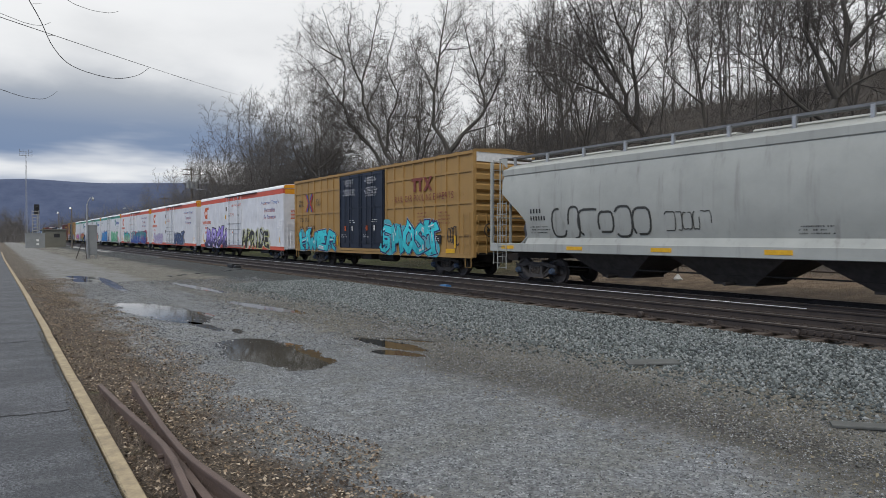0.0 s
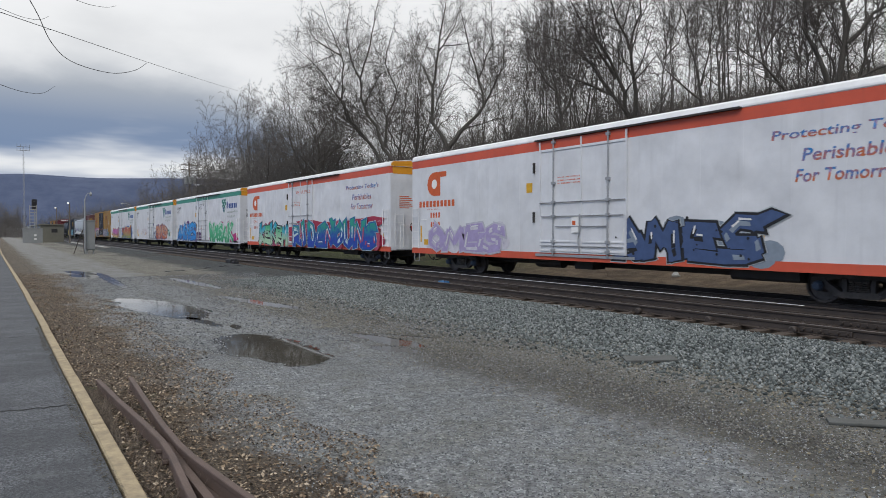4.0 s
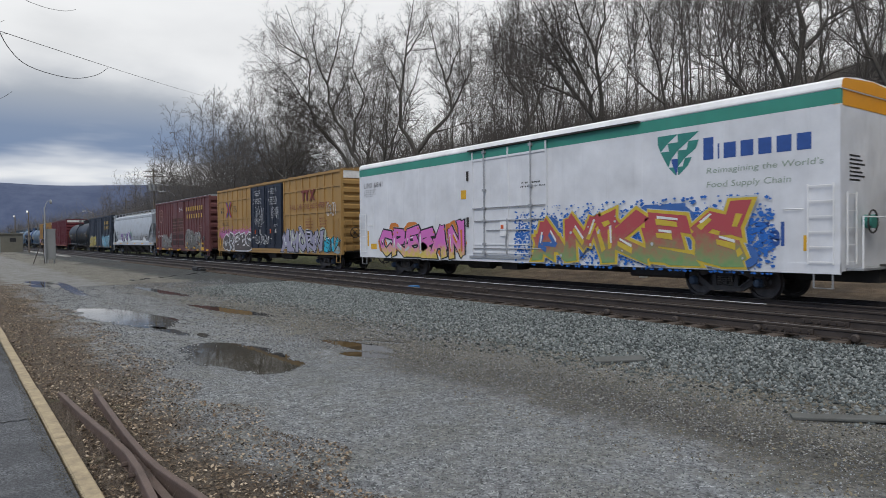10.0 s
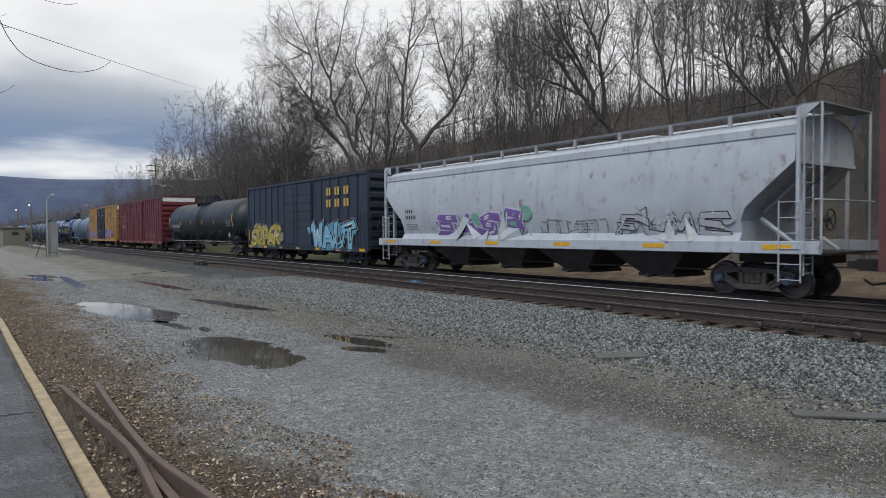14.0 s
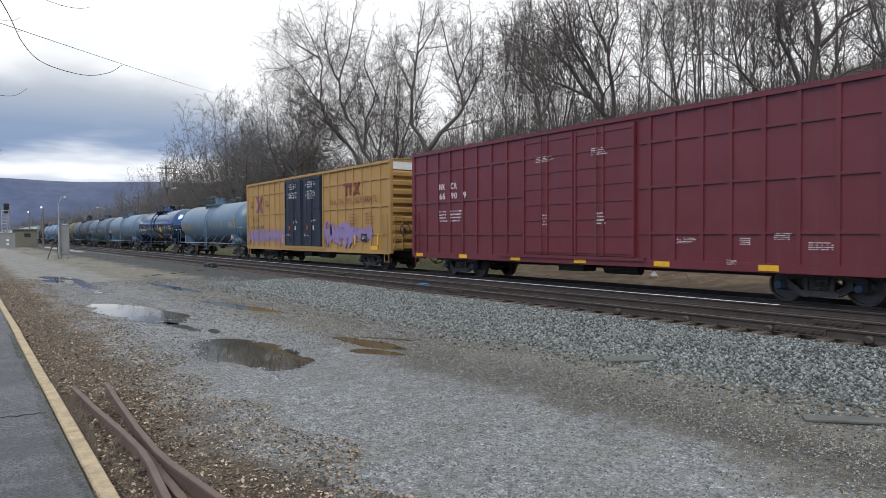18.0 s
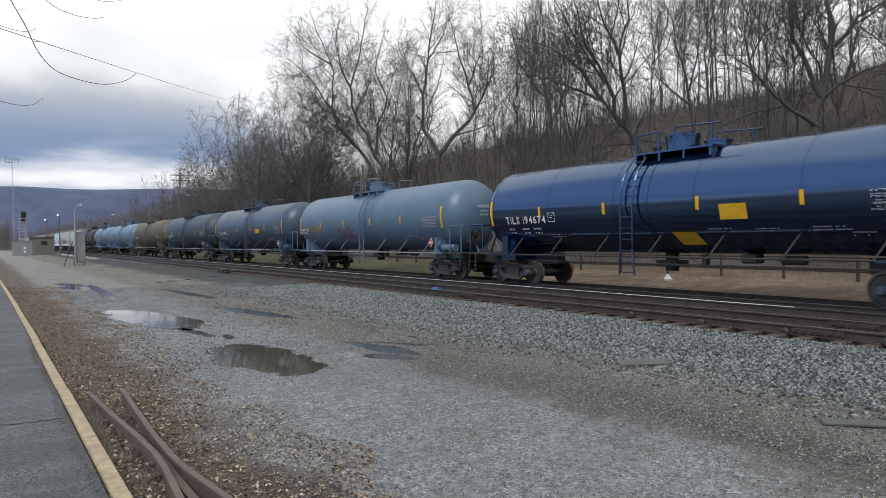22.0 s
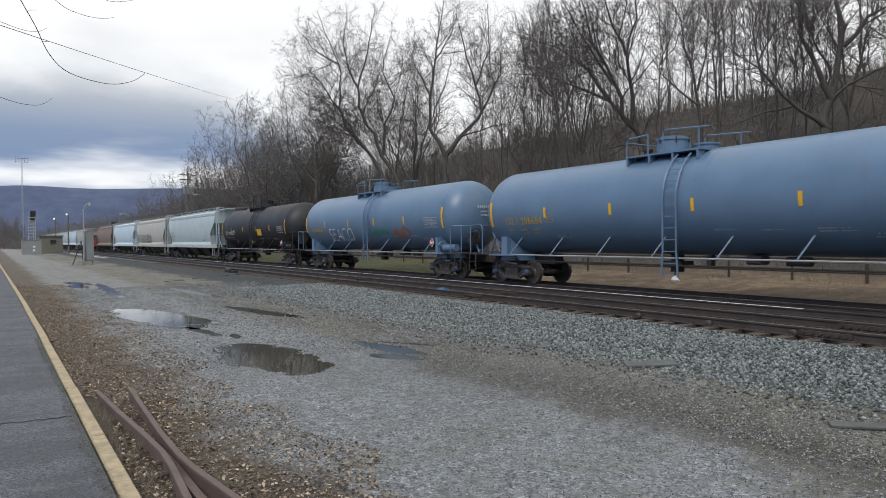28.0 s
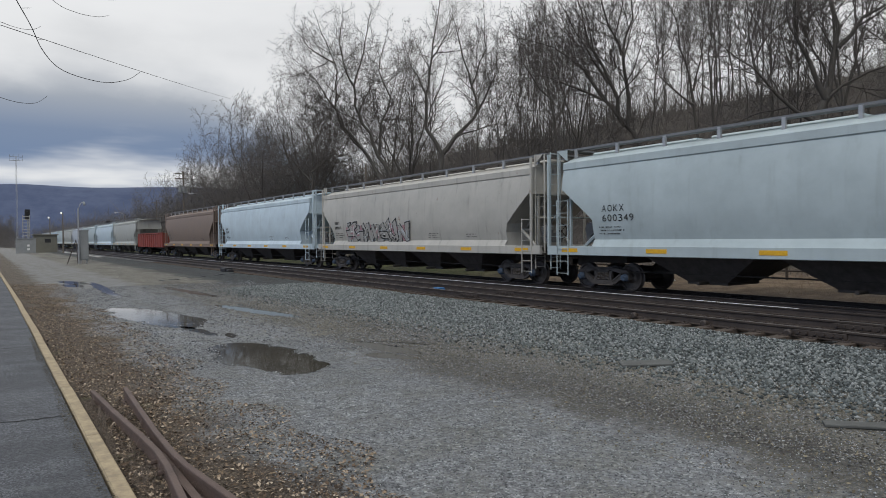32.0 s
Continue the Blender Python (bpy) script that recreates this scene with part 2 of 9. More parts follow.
M_TGREY2 = paint("slate_grey_tank_paint", (0.045, 0.078, 0.116), 0.22, 0.0, 0.34)
M_TDARK = paint("charcoal_tank_paint", (0.036, 0.059, 0.080), 0.28, 0.0, 0.45)
M_TBLUE = paint("light_blue_tank_paint", (0.112, 0.184, 0.275), 0.18, 0.0, 0.34)
M_TOLIVE = paint("dusty_olive_tank_paint", (0.098, 0.086, 0.056), 0.3, 0.0, 0.55)
M_TBROWN = paint("brown_black_tank_paint", (0.017, 0.017, 0.019), 0.14, 0.0, 0.5)
M_REFL = plain("yellow_reflective_tape", (0.75, 0.42, 0.02), (0.55, 0.30, 0.02), 8, 0.45)
M_INKW = flat_ink("white_stencil", (0.78, 0.78, 0.76))
M_INKPALE = flat_ink("pale_grey_stencil", (0.50, 0.52, 0.54))
M_INKK = flat_ink("black_stencil", (0.018, 0.018, 0.02))
M_INKR = flat_ink("red_stencil", (0.42, 0.045, 0.03))
M_INKDR = flat_ink("faded_dark_red_stencil", (0.20, 0.045, 0.03))
M_INKB = flat_ink("blue_stencil", (0.03, 0.09, 0.32))
M_INKO = flat_ink("orange_stencil", (0.66, 0.12, 0.03))
M_INKG = flat_ink("green_stencil", (0.04, 0.24, 0.20))
M_INKRIM = flat_ink("pale_spray_rim", (0.52, 0.56, 0.58))
M_INKSAGE = flat_ink("faded_sage_stencil", (0.30, 0.38, 0.30))
M_INKY = flat_ink("yellow_stencil", (0.55, 0.36, 0.07))


# ---- mesh helpers ----
class Shape:
    """Collects faces of one mesh."""

    def __init__(self):
        self.v, self.f = [], []

    def add(self, verts, faces):
        n = len(self.v)
        self.v.extend(tuple(p) for p in verts)
        self.f.extend(tuple(n + i for i in q) for q in faces)
        return self

    def box(self, x0, x1, y0, y1, z0, z1, c=0.0):
        """A box, with its long edges along x chamfered by c."""
        if c <= 0:
            vs = [(x, y, z) for x in (x0, x1) for y in (y0, y1) for z in (z0, z1)]
            return self.add(vs, [(0, 1, 3, 2), (4, 6, 7, 5), (0, 4, 5, 1), (2, 3, 7, 6), (0, 2, 6, 4), (1, 5, 7, 3)])
        pr = [(y0 + c, z0), (y1 - c, z0), (y1, z0 + c), (y1, z1 - c), (y1 - c, z1), (y0 + c, z1), (y0, z1 - c), (y0, z0 + c)]
        return self.prism(pr, x0, x1)

    def prism(self, pr, x0, x1):
        """Extrudes a closed (y, z) outline along x."""
        n = len(pr)
        vs = [(x0, y, z) for y, z in pr] + [(x1, y, z) for y, z in pr]
        fs = [(i, (i + 1) % n, n + (i + 1) % n, n + i) for i in range(n)]
        return self.add(vs, fs + [tuple(range(n - 1, -1, -1)), tuple(range(n, 2 * n))])

    def slab(self, pr, y0, y1):
        """Extrudes a closed (x, z) outline along y."""
        n = len(pr)
        vs = [(x, y0, z) for x, z in pr] + [(x, y1, z) for x, z in pr]
        fs = [(i, n + i, n + (i + 1) % n, (i + 1) % n) for i in range(n)]
        return self.add(vs, fs + [tuple(range(n)), tuple(range(2 * n - 1, n - 1, -1))])

    def tube(self, pts, r, n=6, r2=None):
        """A round bar through pts."""
        pts = [Vector(p) for p in pts]
        rings = []
        for i, p in enumerate(pts):
            d = (pts[min(i + 1, len(pts) - 1)] - pts[max(i - 1, 0)]).normalized()
            a = d.orthogonal().normalized() if i == 0 else (a - d * a.dot(d)).normalized()
            b = d.cross(a)
            rr = r if r2 is None else r + (r2 - r) * i / (len(pts) - 1)
            rings.append([p + (a * math.cos(q) + b * math.sin(q)) * rr for q in [2 * math.pi * j / n for j in range(n)]])
        fs = [(i * n + j, i * n + (j + 1) % n, (i + 1) * n + (j + 1) % n, (i + 1) * n + j) for i in range(len(pts) - 1) for j in range(n)]
        m = (len(pts) - 1) * n
        fs += [tuple(range(n - 1, -1, -1)), tuple(range(m, m + n))]
        return self.add([v for ring in rings for v in ring], fs)

    def disc_y(self, x, z, y0, y1, r, n=20, hole=0.0):
        """A disc with its axle along y."""
        c = [(x + r * math.cos(2 * math.pi * j / n), z + r * math.sin(2 * math.pi * j / n)) for j in range(n)]
        return self.slab(c, y0, y1)

    def lathe_y(self, x, z, prof, n=24):
        """Turns a (radius, y) profile about an axle along y."""
        k = len(prof)
        vs = [(x + r * math.cos(2 * math.pi * j / n), y, z + r * math.sin(2 * math.pi * j / n)) for j in range(n) for r, y in prof]
        fs = [(j * k + i, j * k + i + 1, ((j + 1) % n) * k + i + 1, ((j + 1) % n) * k + i) for j in range(n) for i in range(k - 1)]
        return self.add(vs, fs)

    def mesh(self, name, mat, smooth=False):
        me = bpy.data.meshes.new(name)
        me.from_pydata(self.v, [], self.f)
        me.materials.append(mat)
        if smooth:
            me.polygons.foreach_set("use_smooth", [True] * len(me.polygons))
            me.set_sharp_from_angle(angle=radians(40))
        me.update()
        return me


def part(name, shape, mat, parent, label="", smooth=False, at=(0, 0, 0)):
    """Links a shape (or a ready mesh) as one mesh object under a thing or a part."""
    me = shape if isinstance(shape, bpy.types.Mesh) else shape.mesh(name, mat, smooth)
    ob = new(name, me)
    ob.parent = parent
    ob.location = at
    if label:
        ob["label"] = label
    return ob


def big_mesh(name, verts, faces, mat, smooth=False):
    """Fast mesh from numpy arrays; all faces have the same number of corners."""
    me = bpy.data.meshes.new(name)
    verts = np.asarray(verts, np.float32)
    faces = np.asarray(faces, np.int32)
    k = faces.shape[1]
    me.vertices.add(len(verts))
    me.vertices.foreach_set("co", verts.ravel())
    me.loops.add(faces.size)
    me.loops.foreach_set("vertex_index", faces.ravel())
    me.polygons.add(len(faces))
    me.polygons.foreach_set("loop_start", np.arange(0, faces.size, k, dtype=np.int32))
    me.polygons.foreach_set("loop_total", np.full(len(faces), k, np.int32))
    if smooth:
        me.polygons.foreach_set("use_smooth", np.ones(len(faces), bool))
    me.materials.append(mat)
    me.update(calc_edges=True)
    me.validate()
    return me


def thing(name, label, category, at=(0, 0, 0), group="", kind=""):
    return tagged(pose_at(new(name), at), label, category, group, kind)


def pose_at(ob, at):
    ob.location = at
    return ob


# ---- ground ----
RAIL_Z = 0.20          # top of rail over the yard
TRAIN_Y = 17.15        # middle of the far track
NEAR_Y = 12.99         # middle of the near track


def smooth(a, b, v):
    k = np.clip((v - a) / (b - a), 0, 1)
    return k * k * (3 - 2 * k)


def ripple(x, y, seed, wave, n=10):
    """Soft uneven relief between about -1 and 1."""
    r = np.random.RandomState(seed)
    s = np.zeros_like(x, dtype=float)
    for _ in range(n):
        a, w, ph = r.uniform(0, 2 * np.pi), 2 * np.pi / (wave * r.uniform(0.6, 1.8)), r.uniform(0, 6.28)
        s = s + np.sin(w * (np.cos(a) * x + np.sin(a) * y) + ph)
    return s / n * 1.8


# puddles: middle x, y, half length along the track, half width, turn in degrees, depth
PUDDLES = [
    (-10.45, 3.66, 1.45, 0.58, 3, 0.055), (-17.7, 3.40, 2.5, 0.62, 8, 0.055), (-29.0, 3.75, 4.6, 0.22, -2, 0.035),
    (-17.3, 5.85, 2.0, 0.26, 9, 0.050), (-10.1, 5.65, 1.0, 0.22, 8, 0.042), (-9.2, 5.35, 0.55, 0.2, 24, 0.036), (-10.3, 6.15, 0.7, 0.12, 30, 0.036),
    (-25.5, 6.1, 3.2, 0.26, 3, 0.034), (-14.2, 3.62, 0.85, 0.13, 6, 0.036), (-13.2, 3.95, 0.4, 0.10, -12, 0.034), (-34.5, 3.2, 1.6, 0.4, 10, 0.035),
    (-32.0, 3.0, 1.2, 0.35, 5, 0.034), (-3.35, 7.2, 0.14, 0.05, 5, 0.03),
]


def hill(x, y):
    """The wooded bank behind the tracks: low far down the line, high beside the camera."""
    h = 3.0 + 9.8 * smooth(-150, -68, x) + 1.5 * smooth(-36, 8, x) + 4.0 * smooth(10, 60, x)
    return h * smooth(23.0, 54.0, y) + 0.35 * smooth(20.6, 22.5, y)


def ground_z(x, y):
    calm, dip = np.ones_like(x, dtype=float), np.zeros_like(x, dtype=float)
    shore = 0.45 * ripple(x, y, 17, 0.9) + 0.24 * ripple(x, y, 18, 0.3)
    for px, py, a, b, turn, dep in PUDDLES:
        c, s = math.cos(radians(turn)), math.sin(radians(turn))
        u, v = (x - px) * c + (y - py) * s, -(x - px) * s + (y - py) * c
        q = ((u / a) ** 2 + (v / b) ** 2) * np.exp(shore)
        calm = np.minimum(calm, 0.12 + 0.88 * smooth(1.2, 6.0, q))
        dip = np.minimum(dip, -dep * np.exp(-(q * 0.8) ** 2))
    z = (0.012 * ripple(x, y, 4, 3.2) + 0.006 * ripple(x, y, 9, 0.7)) * calm + dip
    z = z * (1 - smooth(40, 120, np.abs(x)))
    # shallow rise of ballast round the tracks, dirt verge along the kerb
    z = z + 0.055 * smooth(7.3, 10.3, y) * (1 - smooth(18.2, 20.5, y)) - 0.092 * smooth(11.35, 11.82, y) * (1 - smooth(18.3, 19.0, y))
    z = z + 0.05 * (1 - smooth(0.75, 1.5, y)) * smooth(0.5, 0.75, y)
    z = z + hill(x, y) + 0.5 * ripple(x, y, 5, 14) * smooth(26, 40, y) * (1 - smooth(150, 300, np.abs(x)))
    return z


def ground_material():
    mt, nt, p = base_material("gravel_yard_ground", 0.85, 0.0)
    L = nt.links
    tc = nt.nodes.new("ShaderNodeTexCoord").outputs["Object"]
    sep = nt.nodes.new("ShaderNodeSeparateXYZ")
    L.new(tc, sep.inputs[0])
    wob = noise_node(nt, tc, 0.55, 6, 0.65)
    add = nt.nodes.new("ShaderNodeMath")
    add.operation = "MULTIPLY_ADD"
    add.inputs[1].default_value = 2.6
    L.new(wob, add.inputs[0])
    L.new(sep.outputs[1], add.inputs[2])
    yy = add.outputs[0]          # y pushed about by noise (about +1.3)
    grit = noise_node(nt, tc, 42, 5, 0.75)

    def cells(scale):
        v = nt.nodes.new("ShaderNodeTexVoronoi")
        v.inputs["Scale"].default_value = scale
        L.new(tc, v.inputs["Vector"])
        q = nt.nodes.new("ShaderNodeSeparateColor")
        L.new(v.outputs["Color"], q.inputs[0])
        return v, q

    speck, sp = cells(46)
    speck2, sp2 = cells(17)
    patch = noise_node(nt, tc, 1.7, 6, 0.7)
    broad = noise_node(nt, tc, 0.35, 4, 0.6)

    def pebbles(chan, lo, mid, hi):
        return mix_node(nt, 0.26, ramp_node(nt, sp.outputs[chan], [(0.0, lo), (0.55, mid), (0.9, mid), (1.0, hi)]), ramp_node(nt, sp2.outputs[chan], [(0.0, lo), (0.5, mid), (1.0, hi)]))

    gravel = pebbles(0, (0.048, 0.050, 0.053), (0.280, 0.296, 0.308), (0.66, 0.68, 0.69))
    gravel = mix_node(nt, range_node(nt, patch, 0.40, 0.64, 0.0, 0.85), gravel, pebbles(1, (0.045, 0.047, 0.044), (0.235, 0.242, 0.226), (0.50, 0.50, 0.46)))
    dirt = ramp_node(nt, grit, [(0.28, (0.022, 0.017, 0.013)), (0.5, (0.098, 0.074, 0.052)), (0.75, (0.33, 0.265, 0.195))])
    mossy = ramp_node(nt, grit, [(0.3, (0.050, 0.050, 0.024)), (0.7, (0.18, 0.170, 0.085))])
    dirt = mix_node(nt, range_node(nt, patch, 0.56, 0.70, 0.0, 0.7), dirt, mossy)
    mixed = pebbles(1, (0.058, 0.055, 0.046), (0.215, 0.206, 0.172), (0.46, 0.445, 0.39))
    mixed = mix_node(nt, range_node(nt, patch, 0.42, 0.66, 0.0, 0.7), mixed, pebbles(2, (0.045, 0.041, 0.031), (0.150, 0.137, 0.102), (0.33, 0.305, 0.24)))
    # under the ballast: shade of the gaps between stones put into a darker colour
    stone = pebbles(2, (0.010, 0.012, 0.012), (0.045, 0.052, 0.052), (0.14, 0.15, 0.15))
    # track bed: shade under the train and between rails painted in as near-black
    shaded_bed = ramp_node(nt, grit, [(0.3, (0.008, 0.007, 0.006)), (0.7, (0.028, 0.024, 0.021))])
    grass = ramp_node(nt, patch, [(0.3, (0.055, 0.07, 0.022)), (0.7, (0.12, 0.125, 0.05))])
    leaf = ramp_node(nt, grit, [(0.25, (0.050, 0.043, 0.037)), (0.5, (0.100, 0.087, 0.075)), (0.8, (0.18, 0.155, 0.133))])
    far = range_node(nt, sep.outputs[0], -40.0, -18.0, 1.0, 0.0)
    gravel = mix_node(nt, far, gravel, mix_node(nt, range_node(nt, patch, 0.4, 0.62), (0.26, 0.262, 0.254), (0.19, 0.184, 0.164)))
    dirt = mix_node(nt, far, dirt, mix_node(nt, range_node(nt, noise_node(nt, tc, 6.0, 6, 0.75), 0.42, 0.6), (0.075, 0.060, 0.045), (0.19, 0.16, 0.12)))
    grass = mix_node(nt, range_node(nt, sep.outputs[0], -30.0, -20.0), grass, mix_node(nt, range_node(nt, patch, 0.4, 0.65), ramp_node(nt, grit, [(0.25, (0.09, 0.060, 0.040)), (0.55, (0.20, 0.145, 0.100)), (0.8, (0.34, 0.26, 0.185))]), ramp_node(nt, grit, [(0.3, (0.20, 0.145, 0.095)), (0.7, (0.42, 0.32, 0.215))])))
    col = mix_node(nt, range_node(nt, yy, 2.9, 3.5), dirt, gravel)
    col = mix_node(nt, range_node(nt, yy, 6.2, 6.9), col, mixed)
    col = mix_node(nt, range_node(nt, yy, 9.2, 10.4), col, stone)
    col = mix_node(nt, range_node(nt, yy, 12.6, 13.2), col, shaded_bed)
    col = mix_node(nt, range_node(nt, yy, 20.4, 21.4), col, grass)
    col = mix_node(nt, range_node(nt, yy, 24.5, 27.5), col, leaf)
    # damp: darker and smoother beside the puddles
    low = range_node(nt, sep.outputs[2], -0.020, -0.006, 1.0, 0.0)
    col = mix_node(nt, low, col, mix_node(nt, 0.55, col, (0.03, 0.03, 0.03)))
    # a strip of wet, dark fines across the near yard
    wet = noise_node(nt, tc, 0.30, 3, 0.5, (0.5, 1.6, 1))
    band = nt.nodes.new("ShaderNodeMath")
    band.operation = "MULTIPLY"
    L.new(range_node(nt, wet, 0.50, 0.60), band.inputs[0])
    L.new(range_node(nt, yy, 5.9, 6.7), band.inputs[1])
    col = mix_node(nt, band.outputs[0], col, mix_node(nt, 0.45, col, (0.05, 0.042, 0.036)))
    # a second strip of dark fines where carts have turned beside the ballast
    strip = nt.nodes.new("ShaderNodeMath")
    strip.operation = "MULTIPLY"
    L.new(range_node(nt, sep.outputs[0], -10.5, -5.0), strip.inputs[0])
    inner = nt.nodes.new("ShaderNodeMath")
    inner.operation = "MULTIPLY"
    L.new(range_node(nt, yy, 6.2, 7.3), inner.inputs[0])
    L.new(range_node(nt, yy, 7.3, 8.5, 1.0, 0.0), inner.inputs[1])
    L.new(inner.outputs[0], strip.inputs[1])
    col = mix_node(nt, strip.outputs[0], col, mix_node(nt, 0.62, col, (0.036, 0.035, 0.036)))
    col = mix_node(nt, range_node(nt, broad, 0.45, 0.7, 0.0, 0.2), col, mix_node(nt, 0.55, col, (0.05, 0.048, 0.042)))
    mud = noise_node(nt, tc, 0.75, 9, 0.78, (0.55, 1.5, 1))
    col = mix_node(nt, range_node(nt, mud, 0.50, 0.66, 0.0, 0.42), col, mix_node(nt, 0.5, col, (0.075, 0.066, 0.052)))
    col = mix_node(nt, range_node(nt, mud, 0.30, 0.44, 0.30, 0.0), col, mix_node(nt, 0.5, col, (0.34, 0.345, 0.34)))
    L.new(col, p.inputs["Base Color"])
    rough = mix_node(nt, low, (0.88, 0.88, 0.88), (0.35, 0.35, 0.35))
    L.new(rough, p.inputs["Roughness"])
    h = nt.nodes.new("ShaderNodeMath")
    h.operation = "ADD"
    L.new(speck.outputs["Distance"], h.inputs[0])
    L.new(grit, h.inputs[1])
    bump_node(nt, p, h.outputs[0], 0.9, 0.03)
    return mt


def build_ground():
    xs = np.concatenate([[-4000, -2500, -1500, -900, -600, -450, -350, -280, -240], np.arange(-200, -60, 2.5), np.arange(-60, -26, 0.3),
                         np.arange(-26, 3, 0.11), np.arange(3, 60, 2.5), [70, 90, 130, 200, 350, 700, 1500, 3000]])
    ys = np.concatenate([[-3000, -1500, -600, -250, -100, -40, -15, -6, -1, 0.3], np.arange(0.6, 8.5, 0.1), np.arange(8.5, 20.2, 0.3),
                         np.arange(20.4, 80, 1.6), [84, 90, 100, 120, 160, 240, 400, 800, 1600, 3200]])
    X, Y = np.meshgrid(xs, ys)
    Z = ground_z(X, Y)
    ny, nx = X.shape
    i = (np.arange(ny - 1)[:, None] * nx + np.arange(nx - 1)[None, :]).ravel()
    faces = np.stack([i, i + 1, i + nx + 1, i + nx], 1)
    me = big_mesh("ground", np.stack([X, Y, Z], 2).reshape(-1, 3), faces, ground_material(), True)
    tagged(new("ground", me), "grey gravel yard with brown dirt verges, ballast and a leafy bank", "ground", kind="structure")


def water_material():
    mt, nt, p = base_material("muddy_puddle_water", 0.03, 0.0)
    p.inputs["IOR"].default_value = 1.33
    tc = nt.nodes.new("ShaderNodeTexCoord").outputs["Object"]
    n = noise_node(nt, tc, 1.2, 3)
    nt.links.new(ramp_node(nt, n, [(0.3, (0.030, 0.027, 0.020)), (0.7, (0.055, 0.050, 0.038))]), p.inputs["Base Color"])
    bump_node(nt, p, noise_node(nt, tc, 3.0, 2), 0.012, 0.02)
    return mt


def build_puddles():
    mw = water_material()
    for px, py, a, b, turn, dep in PUDDLES:
        s = Shape()
        n = 36
        c, sn = math.cos(radians(turn)), math.sin(radians(turn))
        ring = [(a * 1.25 * math.cos(2 * math.pi * j / n), b * 1.25 * math.sin(2 * math.pi * j / n)) for j in range(n)]
        top = [(px + u * c - v * sn, py + u * sn + v * c, -0.016) for u, v in ring]
        low = [(x, y, -0.075) for x, y, z in top]
        s.add(top + low, [tuple(range(n))] + [(j, n + j, n + (j + 1) % n, (j + 1) % n) for j in range(n)])
        ob = new("puddle", s.mesh("puddle", mw))
        tagged(ob, "shallow rain puddle of brown water lying in the gravel", "puddle", "rain puddles in the yard", "structure")


def build_platform():
    ma, nt, p = base_material("grey_asphalt_platform", 0.72, 0.0)
    tc = nt.nodes.new("ShaderNodeTexCoord").outputs["Object"]
    chip = nt.nodes.new("ShaderNodeTexVoronoi")
    chip.inputs["Scale"].default_value = 85
    nt.links.new(tc, chip.inputs["Vector"])
    q = nt.nodes.new("ShaderNodeSeparateColor")
    nt.links.new(chip.outputs["Color"], q.inputs[0])
    worn = noise_node(nt, tc, 0.9, 6, 0.68, (1.6, 0.7, 1))
    blot = noise_node(nt, tc, 4.0, 5, 0.7, (1.4, 0.8, 1))
    col = ramp_node(nt, q.outputs[0], [(0.0, (0.030, 0.033, 0.038)), (0.5, (0.078, 0.084, 0.094)), (1.0, (0.20, 0.21, 0.225))])
    col = mix_node(nt, range_node(nt, worn, 0.40, 0.62, 0.0, 0.75), col, ramp_node(nt, q.outputs[1], [(0.0, (0.020, 0.022, 0.025)), (1.0, (0.085, 0.090, 0.098))]))
    col = mix_node(nt, range_node(nt, blot, 0.55, 0.70, 0.0, 0.5), col, (0.13, 0.135, 0.14))
    nt.links.new(col, p.inputs["Base Color"])
    bump_node(nt, p, chip.outputs["Distance"], 0.8, 0.012)
    mk = plain("worn_yellow_painted_concrete", (0.43, 0.345, 0.215), (0.19, 0.155, 0.11), 9.0, 0.8, 0, 0.5, 50)
    # the edge runs along the track and bends in a little far off
    def edge(x):
        return 0.69 - 0.27 * float(smooth(12, 70, np.array(-x)))
    xs = [12, 6, 2, 0, -2, -4, -6, -9, -12, -16, -20, -26, -32, -40, -50, -60, -75, -90]
    s = Shape()
    top = [(x, edge(x) - 0.02, 0.142) for x in xs]
    n = len(xs)
    vs = top + [(x, -7.0, 0.16) for x in xs] + [(x, y, -0.2) for x, y, z in top] + [(x, -7.0, -0.2) for x in xs]
    fs = []
    for i in range(n - 1):
        fs += [(i, n + i, n + i + 1, i + 1), (i, i + 1, 2 * n + i + 1, 2 * n + i), (n + i, 3 * n + i, 3 * n + i + 1, n + i + 1)]
    fs += [(0, 2 * n, 3 * n, n), (n - 1, 2 * n - 1, 4 * n - 1, 3 * n - 1)]
    plat = tagged(new("pavement", s.add(vs, fs).mesh("pavement", ma)), "cracked dark grey asphalt station platform beside the yard", "pavement", kind="structure")
    # cracks
    mc = plain("crack_fill", (0.012, 0.012, 0.012), None, 9, 0.9)
    for x0, y0, x1, y1 in ((-7.6, -0.2, -7.5, 0.62), (-4.75, -0.1, -4.55, 0.5), (-12.5, -1.5, -12.9, 0.6), (-2.6, -0.9, -2.5, 0.6)):
        s = Shape()
        r = random.Random(int(x0 * 10))
        k = 14
        pts = [(x0 + (x1 - x0) * i / k + r.uniform(-0.03, 0.03), y0 + (y1 - y0) * i / k) for i in range(k + 1)]
        w = [r.uniform(0.006, 0.02) for _ in pts]
        s.add([(x - q, y, 0.160 - 0.018 * (y + 7) / 7.67 + 0.004) for (x, y), q in zip(pts, w)] + [(x + q, y, 0.160 - 0.018 * (y + 7) / 7.67 + 0.004) for (x, y), q in zip(pts, w)],
              [(i, i + 1, k + 2 + i, k + 1 + i) for i in range(k)])
        part("crack", s, mc, plat)
    kerb = thing("kerb", "worn yellow-painted concrete kerb along the platform edge", "kerb", kind="structure")
    r = random.Random(3)
    x = 3.0
